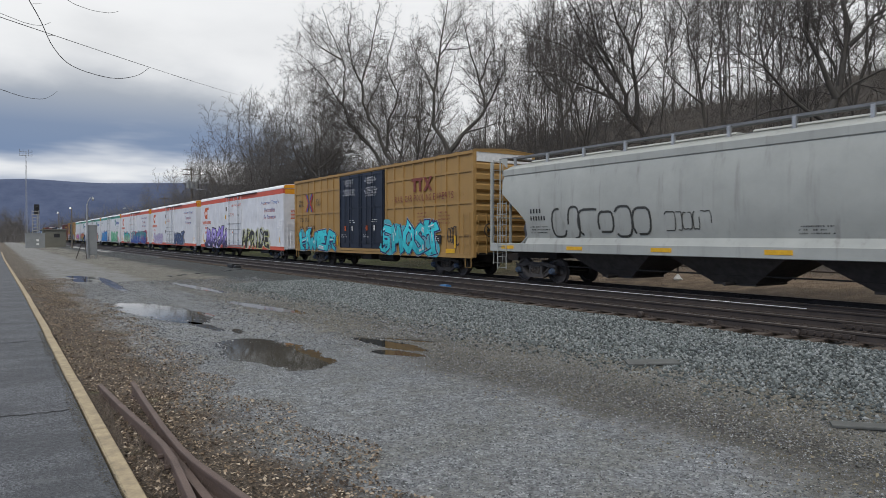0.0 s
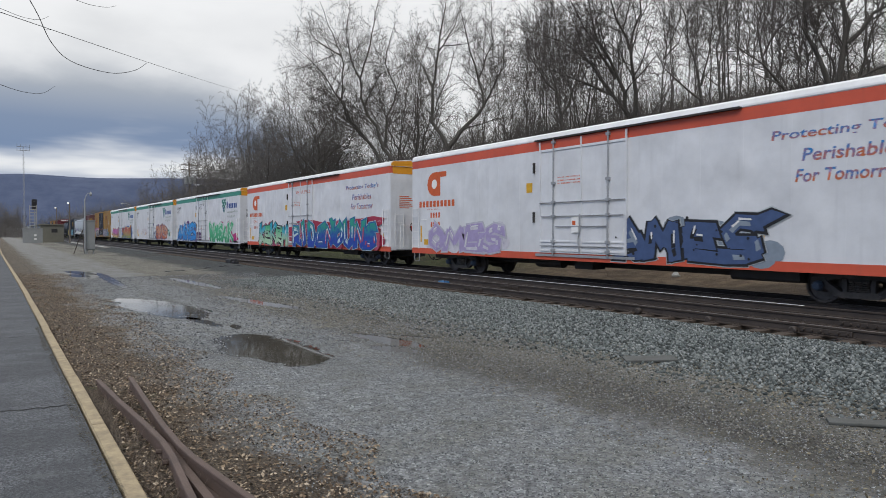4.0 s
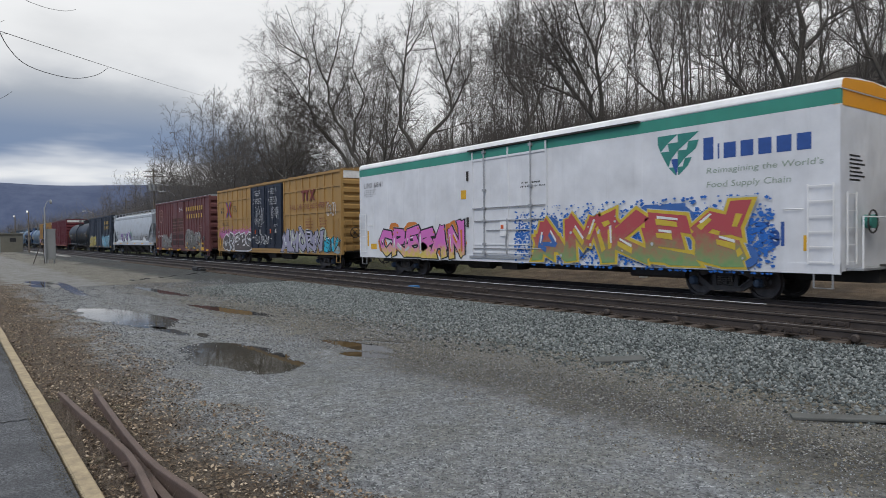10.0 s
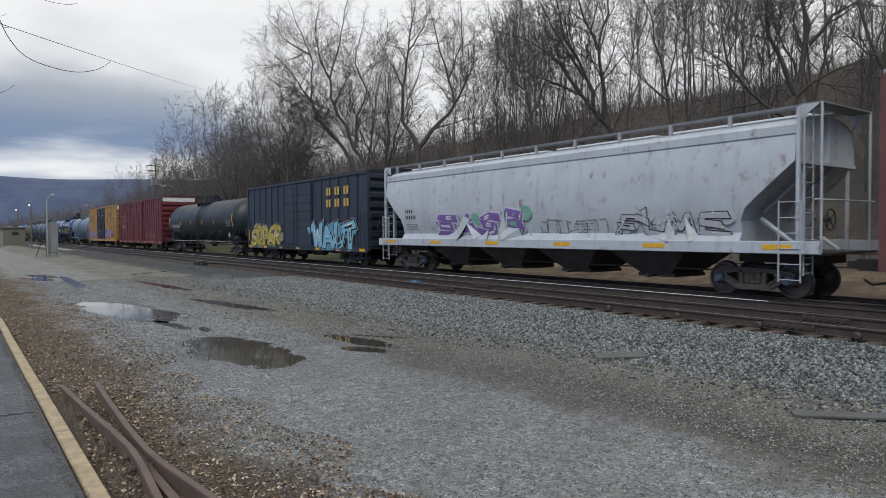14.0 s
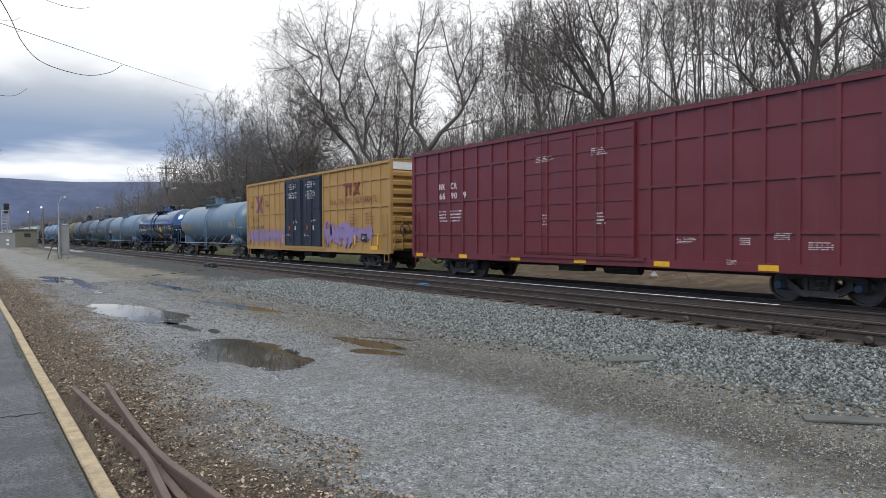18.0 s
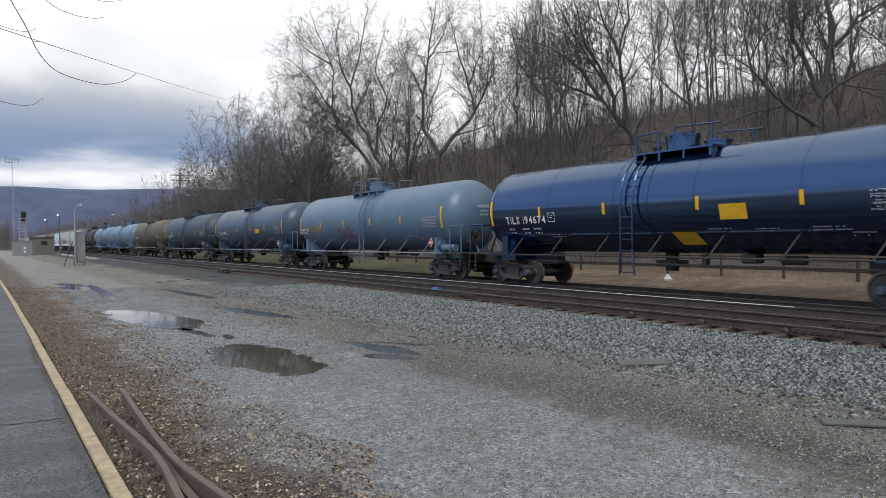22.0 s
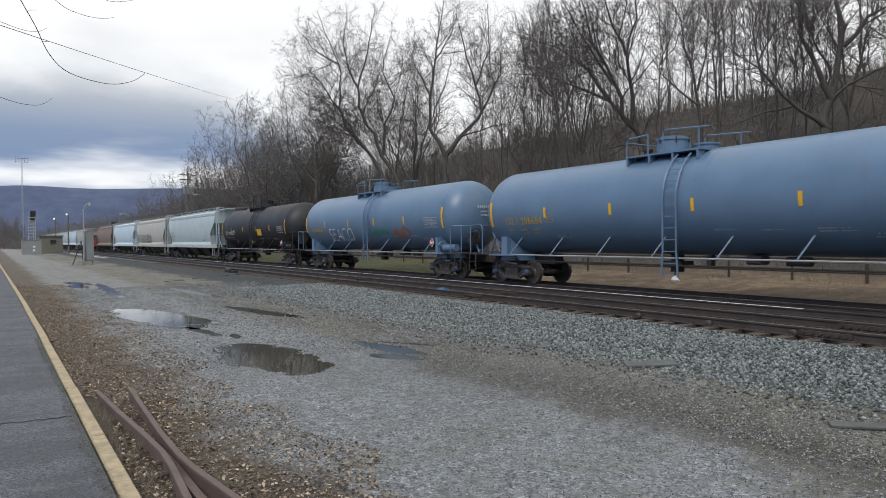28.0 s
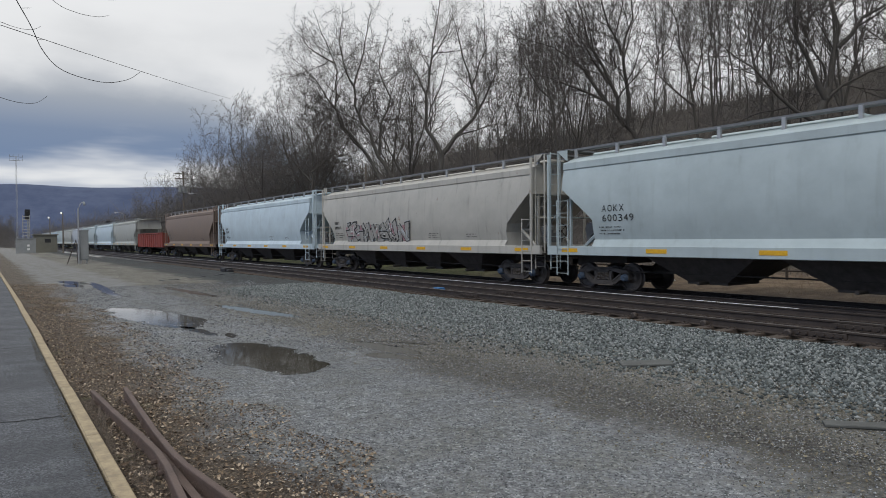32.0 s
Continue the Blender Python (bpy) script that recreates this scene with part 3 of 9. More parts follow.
    while x > -88:
        ln = 2.4 if x > -40 else 6.0
        e0, e1 = edge(x), edge(x - ln)
        j = r.uniform(-0.006, 0.006)
        s = Shape()
        c = 0.012
        pr = [(0, -0.15), (0.118, -0.15), (0.118, 0.135), (0.118 - c, 0.15), (c, 0.15), (0, 0.138)]
        vs = [(x - 0.006, e0 + y + j, z) for y, z in pr] + [(x - ln + 0.006, e1 + y + j, z) for y, z in pr]
        n = len(pr)
        s.add(vs, [(i, (i + 1) % n, n + (i + 1) % n, n + i) for i in range(n)] + [tuple(range(n - 1, -1, -1)), tuple(range(n, 2 * n))])
        part("kerb_stone", s, mk, kerb)
        x -= ln


# ---- tracks ----
RAIL_PROFILE = [(-0.070, -0.172), (0.070, -0.172), (0.070, -0.160), (0.012, -0.142), (0.009, -0.048), (0.034, -0.036), (0.037, -0.006), (0.030, 0.0), (-0.030, 0.0), (-0.037, -0.006), (-0.034, -0.036), (-0.009, -0.048), (-0.012, -0.142), (-0.070, -0.160)]


def rail(name, y, x0, x1, parent, ztop, shiny=True):
    r = part(name, Shape().prism([(y + a, ztop + b) for a, b in RAIL_PROFILE], x0, x1), M_RAIL, parent)
    if shiny:
        part("rail_head", Shape().box(x0, x1, y - 0.026, y + 0.026, ztop - 0.002, ztop + 0.003), M_RAILTOP, r, "polished running surface")
    return r


def build_tracks():
    rnd = random.Random(8)
    tie_meshes = []
    for k in range(5):
        s = Shape()
        w, h = 0.115, 0.16
        d = rnd.uniform(-0.02, 0.02)
        s.slab([(-w, -h), (w, -h), (w, -0.012), (w - 0.015, 0), (-w + 0.02, 0), (-w, -0.01 + d * 0.2)], -1.29 + d, 1.29 + d)
        tie_meshes.append(s.mesh("tie", M_TIE))
    plate = Shape()
    plate.slab([(-0.09, 0), (0.09, 0), (0.085, 0.016), (-0.085, 0.016)], -0.17, 0.17)
    for sx in (-0.05, 0.05):
        for sy in (-0.09, 0.09):
            plate.box(sx - 0.012, sx + 0.012, sy - 0.012, sy + 0.012, 0.016, 0.05)
    plate_me = plate.mesh("tie_plate", M_RAIL)
    for name, y, lab in (("railway_track_near", NEAR_Y, "disused-looking near track with brown rails on old timber ties"), ("railway_track_far", TRAIN_Y, "main line track under the passing freight train")):
        tr = thing(name, lab, "railway track", kind="structure")
        for sgn in (-1, 1):
            rail("rail", y + sgn * 0.7175, -420, 70, tr, RAIL_Z, True)
        x = 4.0
        i = 0
        lo = -62 if y == NEAR_Y else -40
        while x > lo:
            t = part("tie", tie_meshes[i % 5], None, tr, at=(x + rnd.uniform(-0.03, 0.03), y + rnd.uniform(-0.09, 0.05), 0.030))
            t.rotation_euler = (0, 0, radians(rnd.uniform(-2, 2)))
            if x > -26:
                for sgn in (-1, 1):
                    part("tie_plate", plate_me, None, tr, at=(x, y + sgn * 0.7175, 0.030))
            x -= 0.53
            i += 1
        # joint bars with bolts, rail anchors
        for jx in ((-6.0, -16.5, -27.0) if y == NEAR_Y else (-11.0, -23.0)):
            for sgn in (-1, 1):
                ry = y + sgn * 0.7175
                jb = Shape().box(jx - 0.45, jx + 0.45, ry - 0.045, ry - 0.012, RAIL_Z - 0.145, RAIL_Z - 0.045, 0.008)
                b = part("joint_bar", jb, M_RAIL, tr)
                for q in range(6):
                    bx = jx - 0.375 + 0.15 * q
                    part("bolt", Shape().tube([(bx, ry - 0.045, RAIL_Z - 0.095), (bx, ry - 0.085, RAIL_Z - 0.095)], 0.022, 6), M_RAIL, b)
        if y == NEAR_Y:
            for ax in (-6.55, -4.85, -8.3, -10.1):
                part("rail_brace", Shape().lathe_y(ax, 0.075, [(0.0, y - 0.85), (0.05, y - 0.85), (0.075, y - 0.83), (0.075, y - 0.77), (0.0, y - 0.77)], 12), M_RAIL, tr)
    spare = thing("spare_rail", "long loose rail lying in the gap between the two tracks", "rail")
    rail("rail_length", 15.34, -240, 40, spare, RAIL_Z, False)
    # strip of painted glint, over part of the rail's length only
    part("glint_edge", Shape().box(-120, -8.0, 15.34 - 0.040, 15.34 + 0.024, RAIL_Z - 0.004, RAIL_Z + 0.004), M_GLINT, spare, "polished top edge with its glint painted near-white")
    for i in range(40):
        part("timber_block", tie_meshes[i % 5], None, spare, at=(4 - i * 1.6, 15.34, 0.028)).scale = (1, 0.28, 0.9)


def stones(name, label, n, region, size, colours, seed, zlift=0.3, flat=0.7, near=None, wander=0.21, spill=0.0):
    """Loose stones in one mesh: irregular eight-sided lumps lying on the ground."""
    r = np.random.RandomState(seed)
    x0, x1, y0, y1 = region
    x = x0 + (x1 - x0) * (r.rand(n) ** (near or 1.0) if near else r.rand(n))
    y = y0 + (y1 - y0) * r.rand(n)
    y = y + wander * ripple(x, y, seed + 1, 3.0) - spill * r.rand(n) ** 5
    s = size[0] + (size[1] - size[0]) * r.rand(n) ** 1.6
    z = ground_z(x, y) + s * zlift * 0.5
    unit = np.array([(1, 0, 0), (-1, 0, 0), (0, 1, 0), (0, -1, 0), (0, 0, 1), (0, 0, -1)], float)
    dirs = unit[None] * (0.65 + 0.6 * r.rand(n, 6, 1)) + (r.rand(n, 6, 3) - 0.5) * 0.55
    dirs[..., 2] *= flat
    a = r.rand(n) * 6.28
    c, q = np.cos(a)[:, None], np.sin(a)[:, None]
    dx, dy = dirs[..., 0] * c - dirs[..., 1] * q, dirs[..., 0] * q + dirs[..., 1] * c
    P = np.stack([dx, dy, dirs[..., 2]], 2) * (s * 0.5)[:, None, None] + np.stack([x, y, z], 1)[:, None, :]
    f = np.array([(0, 2, 4), (2, 1, 4), (1, 3, 4), (3, 0, 4), (2, 0, 5), (1, 2, 5), (3, 1, 5), (0, 3, 5)])
    F = f[None] + (np.arange(n) * 6)[:, None, None]
    mt, nt, p = base_material(name + "_rock", 0.85, 0.0)
    geo = nt.nodes.new("ShaderNodeNewGeometry")
    col = ramp_node(nt, geo.outputs["Random Per Island"], [(i / (len(colours) - 1), cc) for i, cc in enumerate(colours)])
    tc = nt.nodes.new("ShaderNodeTexCoord").outputs["Object"]
    g = noise_node(nt, tc, 55, 4, 0.7)
    col = mix_node(nt, 0.4, col, ramp_node(nt, g, [(0.3, (0.03, 0.03, 0.03)), (0.7, (0.4, 0.4, 0.4))]), "OVERLAY")
    nt.links.new(col, p.inputs["Base Color"])
    bump_node(nt, p, g, 0.3, 0.01)
    ob = new(name, big_mesh(name, P.reshape(-1, 3), F.reshape(-1, 3), mt))
    return tagged(ob, label, "stones", kind="stuff")


# ---- train ----
TRAIN = []            # (thing, middle of the car at the clip's start)
WHEELSETS = [[], []]
SIDE = -1.60          # the flank that faces the platform


GLYPHS = {}


def text_mesh(words, mat, bold=0.0):
    """Writing in the built-in font as a flat mesh."""
    key = (words, round(bold, 4))
    if key not in GLYPHS:
        cu = bpy.data.curves.new("lettering", "FONT")
        cu.body, cu.offset, cu.resolution_u = words, bold, 3
        cu.align_x, cu.align_y = "LEFT", "BOTTOM_BASELINE"
        ob = bpy.data.objects.new("lettering", cu)
        GLYPHS[key] = bpy.data.meshes.new_from_object(ob)
        bpy.data.objects.remove(ob)
    me = GLYPHS[key].copy()
    me.materials.clear()
    me.materials.append(mat)
    return me


def lettering(parent, words, x0, x1, z0, z1, mat, y=None, bold=0.0, wall=None, lean=0.0, turn=0.0, name="lettering", warp=0.0):
    """Writing stretched into the rectangle x0..x1, z0..z1 on a flank; wall(z) gives the flank's y where it is curved."""
    me = text_mesh(words, mat, bold)
    n = len(me.vertices)
    if not n:
        return None
    co = np.empty(n * 3, np.float32)
    me.vertices.foreach_get("co", co)
    co = co.reshape(-1, 3)
    lo, hi = co.min(0), co.max(0)
    u = (co[:, 0] - lo[0]) / max(hi[0] - lo[0], 1e-6)
    v = (co[:, 1] - lo[1]) / max(hi[1] - lo[1], 1e-6)
    X = x0 + (x1 - x0) * u + lean * (v - 0.5) * (z1 - z0)
    Z = z0 + (z1 - z0) * v
    if turn:
        c, s = math.cos(radians(turn)), math.sin(radians(turn))
        cx, cz = (x0 + x1) / 2, (z0 + z1) / 2
        X, Z = cx + (X - cx) * c - (Z - cz) * s, cz + (X - cx) * s + (Z - cz) * c
    if warp:
        ph = warp * 1.7
        k = 0.07 * (z1 - z0)
        X, Z = X + k * np.sin(2.6 * (Z - z0) / (z1 - z0) * 1.6 + ph) + k * 0.8 * np.sin(5 * v + 2 * ph), Z + k * np.sin(4.2 * u + 1.3 * ph)
    Y = np.array([wall(float(q)) for q in Z]) if wall else np.full(n, SIDE)
    out = np.stack([X, Y + (y if y is not None else -0.006), Z], 1).astype(np.float32)
    me.vertices.foreach_set("co", out.ravel())
    me.update()
    return part(name, me, mat, parent)


def bars(parent, x0, x1, z0, z1, n, mat, wall=None, y=-0.006, gap=0.45, name="marking"):
    """n plain upright bars in a row, in place of figures or small print; each is a part of its own."""
    w = (x1 - x0) / n
    ys = [(wall(z) if wall else SIDE) + y for z in (z0, z1)]
    b = w * (1 - gap)
    me = Shape().add([(0, ys[0], z0), (b, ys[0], z0), (b, ys[1], z1), (0, ys[1], z1)], [(0, 1, 2, 3)]).mesh(name, mat)
    for i in range(n):
        part(name, me, mat, parent, at=(x0 + i * w + w * gap * 0.5, 0, 0))


def lines(parent, x0, x1, z0, z1, n, mat, wall=None, y=-0.006, seed=1):
    """Small print: n level lines of uneven length."""
    r = random.Random(seed)
    s = Shape()
    h = (z1 - z0) / n
    for i in range(n):
        a, b = z1 - i * h, z1 - i * h - h * 0.42
        ys = [(wall(z) if wall else SIDE) + y for z in (a, b)]
        x, end = x0, x0 + (x1 - x0) * r.uniform(0.7, 1.0)
        while x < end - 0.03:
            if r.random() < 0.82:
                q = x + r.uniform(0.018, 0.04)
                s.add([(x, ys[0], a), (q, ys[0], a), (q, ys[1], b), (x, ys[1], b)], [(0, 3, 2, 1)])
            x += 0.055
    return tagged(part("small_print", s, mat, parent), kind="stuff")


INKS = {}


def ink(c, c2=None, span=None):
    key = (c, c2, span)
    if key not in INKS:
        INKS[key] = flat_ink("spray_paint", c, c2, span)
    return INKS[key]


def blob(parent, x0, x1, z0, z1, mat, seed, y, wall=None, spiky=0.0, n=46, name="graffiti_background"):
    """A sprayed cloud with an uneven edge."""
    r = random.Random(seed)
    ph = [(r.uniform(0, 6.28), r.choice((2, 3, 5, 7, 9)), r.uniform(0.03, 0.10)) for _ in range(5)]
    s = Shape()
    cx, cz = (x0 + x1) / 2, (z0 + z1) / 2
    vs = []
    for i in range(n):
        a = 2 * math.pi * i / n
        k = 1 + sum(q * math.sin(m * a + p) for p, m, q in ph) + (spiky * (1 if i % 2 else -1) * r.uniform(0.3, 1))
        u, v = math.copysign(abs(math.cos(a)) ** 0.55, math.cos(a)), math.copysign(abs(math.sin(a)) ** 0.7, math.sin(a))
        x = min(max(cx + (x1 - x0) / 2 * u * k, x0 - 0.3), x1 + 0.3)
        z = min(max(cz + (z1 - z0) / 2 * v * k, z0), z1 + 0.35)
        vs.append((x, (wall(z) if wall else SIDE) + y, z))
    m = (cx, (wall(cz) if wall else SIDE) + y, cz)
    s.add(vs + [m], [(i, (i + 1) % n, n) for i in range(n)])
    return part(name, s, mat, parent)


STROKES = {
    "A": [[(0, 0), (0.45, 1), (0.95, 0)], [(0.2, 0.36), (0.78, 0.40)]], "B": [[(0.1, 0), (0.1, 1), (0.75, 0.92), (0.72, 0.66), (0.25, 0.52), (0.88, 0.40), (0.82, 0.05), (0.1, 0)]],
    "C": [[(0.95, 0.82), (0.45, 1), (0.05, 0.62), (0.1, 0.2), (0.5, 0), (0.98, 0.2)]], "D": [[(0.1, 0), (0.1, 1), (0.7, 0.88), (0.92, 0.48), (0.65, 0.06), (0.1, 0)]],
    "E": [[(0.95, 1), (0.12, 0.94), (0.08, 0.06), (1.0, 0)], [(0.1, 0.5), (0.75, 0.56)]], "F": [[(0.95, 1), (0.12, 0.94), (0.08, 0)], [(0.1, 0.5), (0.75, 0.56)]],
    "H": [[(0.1, 0), (0.05, 1)], [(0.9, 0), (0.95, 1)], [(0.1, 0.46), (0.9, 0.54)]], "I": [[(0.5, 0), (0.5, 1)]], "K": [[(0.1, 0), (0.1, 1)], [(0.95, 1), (0.2, 0.48), (1.0, 0)]],
    "L": [[(0.1, 1), (0.1, 0.05), (0.95, 0)]], "M": [[(0, 0), (0.12, 1), (0.5, 0.35), (0.88, 1), (1.0, 0)]], "N": [[(0.05, 0), (0.1, 1), (0.88, 0), (0.95, 1)]],
    "O": [[(0.5, 1), (0.08, 0.7), (0.1, 0.25), (0.5, 0), (0.92, 0.28), (0.9, 0.75), (0.5, 1)]], "P": [[(0.1, 0), (0.1, 1), (0.85, 0.88), (0.82, 0.55), (0.12, 0.44)]],
    "R": [[(0.1, 0), (0.1, 1), (0.85, 0.88), (0.82, 0.58), (0.15, 0.46), (1.0, 0)]], "S": [[(0.92, 0.88), (0.45, 1), (0.08, 0.78), (0.2, 0.54), (0.85, 0.42), (0.9, 0.14), (0.45, 0), (0.02, 0.14)]],
    "T": [[(0, 0.96), (1, 1)], [(0.52, 1), (0.46, 0)]], "U": [[(0.05, 1), (0.1, 0.2), (0.5, 0), (0.9, 0.2), (0.95, 1)]], "V": [[(0, 1), (0.5, 0), (1, 1)]],
    "W": [[(0, 1), (0.22, 0), (0.5, 0.65), (0.78, 0), (1.0, 1)]], "Y": [[(0, 1), (0.5, 0.48), (1, 1)], [(0.5, 0.48), (0.46, 0)]],
}


def strokes_shape(lines_, width, y, wall, flare=0.12, low=0.0, high=9.0):
    """Thick flat strokes along lines with pointed, slanting ends; every piece lies a hair over the last."""
    s = Shape()
    k = 0
    for pts in lines_:
        m = len(pts) - 1
        for i in range(m):
            (xa, za), (xb, zb) = pts[i], pts[i + 1]
            d = math.hypot(xb - xa, zb - za) or 1e-6
            tx, tz = (xb - xa) / d, (zb - za) / d
            ea, eb = (width * (0.30 if i else 0.85)), (width * (0.30 if i < m - 1 else 0.85))
            n = width / 2
            wa, wb = n * (1 + (flare if i == 0 else 0)), n * (1 + (flare * 2 if i == m - 1 else 0))
            q = [(xa - tx * ea * 0.4 - tz * -wa, za - tz * ea * 0.4 - tx * wa), (xb + tx * eb + tz * wb, zb + tz * eb - tx * wb), (xb + tx * eb * 0.4 - tz * wb, zb + tz * eb * 0.4 + tx * wb), (xa - tx * ea - tz * wa, za - tz * ea + tx * wa)]
            q = [(u, min(max(v, low), high)) for u, v in q]
            e = y - 0.0005 * k
            s.add([(u, (wall(v) if wall else SIDE) + e, v) for u, v in q], [(0, 1, 2, 3)])
            k += 1
    return s


def graffiti(car, letters, x0, x1, z0, z1, fill, outline, back=None, halo=None, seed=1, wall=None, y=-0.010, fat=1.0, fill2=None, spiky=0.0):
    """A sprayed piece: cloud behind, pale halo, outline, filled letters, cut-in accents, glints and drips."""
    r = random.Random(seed)
    n = len(letters)
    w, hh = (x1 - x0) / n, z1 - z0
    back = back or outline
    base = Shape()
    for i in range(int(2.2 * n) + 3):
        cx, cz, rr = r.uniform(x0, x1), r.uniform(z0 + 0.15 * hh, z1 - (0.16 - 1.8 * spiky) * hh), hh * r.uniform(0.15, 0.28)
        m = 12
        ring = [(cx + rr * 1.25 * math.cos(6.283 * j / m), min(max(cz + rr * math.sin(6.283 * j / m), z0 - 0.04), z1 + 0.12)) for j in range(m)]
        base.add([(u, (wall(v) if wall else SIDE) + y - 0.0004 * i, v) for u, v in ring], [tuple(range(m))])
    y -= 0.0004 * (2.2 * n + 4)
    g = part("graffiti", base, back, car, "bold sprayed graffiti lettering")
    wd = min(w * 0.30, hh * 0.27) * fat
    for i, ch in enumerate(letters):
        a = x0 + i * w - 0.04 * w
        za, zb = z0 + r.uniform(0.05, 0.14) * hh, z1 - r.uniform(0.06, 0.22) * hh
        lean, ww, up = r.uniform(-0.18, 0.30), w * r.uniform(0.86, 1.04), r.uniform(-0.10, 0.10)
        sk = []
        for st in STROKES.get(ch, STROKES["S"]):
            sk.append([(a + ww * (0.08 + 0.84 * u) + lean * (v - 0.5) * hh + r.gauss(0, 0.02 * w), za + (zb - za) * (0.06 + 0.88 * v) + up * (u - 0.5) * hh + r.gauss(0, 0.02 * hh)) for u, v in st])
        # a run-out arrow on some letters
        if r.random() < 0.55:
            p = r.choice(sk)[r.choice((0, -1))]
            ang = r.choice((0.5, 1.2, 1.9, -0.4, 3.5))
            ln = hh * r.uniform(0.22, 0.40)
            sk.append([p, (p[0] + ln * math.cos(ang), min(max(p[1] + ln * math.sin(ang), z0), z1 + 0.1))])
        body = fill2 if (fill2 and i % 2) else fill
        rim = halo or M_INKRIM
        part("letter_halo", strokes_shape(sk, wd * (1.52 if halo else 1.46), y - 0.004, wall, 0.12, z0 - 0.05, z1 + 0.22), rim if not halo else halo, g)
        part("letter_outline", strokes_shape(sk, wd * 1.36, y - 0.012, wall, 0.12, z0 - 0.02, z1 + 0.18), outline, g)
        part("letter_fill", strokes_shape(sk, wd * 0.98, y - 0.020, wall, 0.12, z0 + 0.03, z1 + 0.12), body, g)
        cuts = []
        for st in sk:
            for p, q in zip(st[:-1], st[1:]):
                if r.random() < 0.55:
                    u, v = r.uniform(0.1, 0.4), r.uniform(0.5, 0.9)
                    ox, oz = r.uniform(-0.2, 0.2) * wd, r.uniform(-0.2, 0.2) * wd
                    cuts.append([(p[0] + (q[0] - p[0]) * u + ox, p[1] + (q[1] - p[1]) * u + oz), (p[0] + (q[0] - p[0]) * v + ox, p[1] + (q[1] - p[1]) * v + oz)])
        if cuts:
            part("letter_accent", strokes_shape(cuts, wd * 0.20, y - 0.028, wall, 0.5), r.choice((outline, back, rim)), g)
            part("letter_glint", strokes_shape([[(p[0] + 0.05, p[1] + wd * 0.32), (q[0] + 0.02, q[1] + wd * 0.30)] for p, q in cuts[:2]], wd * 0.09, y - 0.032, wall, 0.5), M_INKW, g)
    dots = Shape()
    for i in range(3 * n):
        cx, cz, rr = r.uniform(x0, x1), r.uniform(z0 + 0.1, z1), r.uniform(0.02, 0.055)
        dots.add([(cx + rr * math.cos(1.05 * j), (wall(cz) if wall else SIDE) + y - 0.036 - 0.0003 * i, cz + rr * math.sin(1.05 * j)) for j in range(6)], [tuple(range(6))])
    tagged(part("paint_dots", dots, r.choice((back, outline, M_INKRIM)), g), kind="stuff")
    return g


def stencil(parent, words, x0, x1, z0, z1, mat, y=-0.008, wall=None, lean=0.0, bold=0.0):
    """A painted mark, letter by letter, each a part of its own."""
    wide = [0.5 if ch in "I1 " else 1.0 for ch in words]
    k, x = (x1 - x0) / sum(wide), x0
    for ch, w in zip(words, wide):
        if ch != " ":
            u, v = (0.40, 0.62) if ch in "I1" else (0.10, 0.86)
            lettering(parent, ch, x + u * k * w, x + v * k * w, z0, z1, mat, y, bold, wall, lean, 0, "letter")
        x += k * w


def blob_shape(x0, x1, z0, z1, seed, y, wall=None, spiky=0.0, n=46):
    r = random.Random(seed)
    ph = [(r.uniform(0, 6.28), r.choice((2, 3, 5, 7, 9)), r.uniform(0.02, 0.07)) for _ in range(5)]
    cx, cz = (x0 + x1) / 2, (z0 + z1) / 2
    vs = []
    for i in range(n):
        a = 2 * math.pi * i / n
        k = 1 + sum(q * math.sin(m * a + p) for p, m, q in ph) + (spiky * (1 if i % 2 else -1) * r.uniform(0.3, 1))
        u, v = math.copysign(abs(math.cos(a)) ** 0.4, math.cos(a)), math.copysign(abs(math.sin(a)) ** 0.55, math.sin(a))
        x = min(max(cx + (x1 - x0) / 2 * u * k, x0 - 0.25), x1 + 0.25)
        z = min(max(cz + (z1 - z0) / 2 * v * k, z0), z1 + 0.3)
        vs.append((x, (wall(z) if wall else SIDE) + y, z))
    return Shape().add(vs + [(cx, (wall(cz) if wall else SIDE) + y, cz)], [(i, (i + 1) % n, n) for i in range(n)])


def spray(car, x0, x1, z0, z1, mat, n, seed, y=-0.007, wall=None):
    """A fuzzy band of sprayed paint: many small specks, dense in the middle."""
    r = random.Random(seed)
    s = Shape()
    for _ in range(n):
        x, z = r.uniform(x0, x1), min(max(r.gauss((z0 + z1) / 2, (z1 - z0) * 0.27), z0 - 0.15), z1 + 0.25)
        q, w = r.uniform(0.012, 0.05), (wall(z) if wall else SIDE) + y
        a = r.uniform(0, 1.5)
        s.add([(x + q * math.cos(a + k * 1.571) * 1.5, w, z + q * math.sin(a + k * 1.571)) for k in range(4)], [(0, 1, 2, 3)])
    return tagged(part("spray_haze", s, mat, car), "soft band of sprayed paint", kind="stuff")


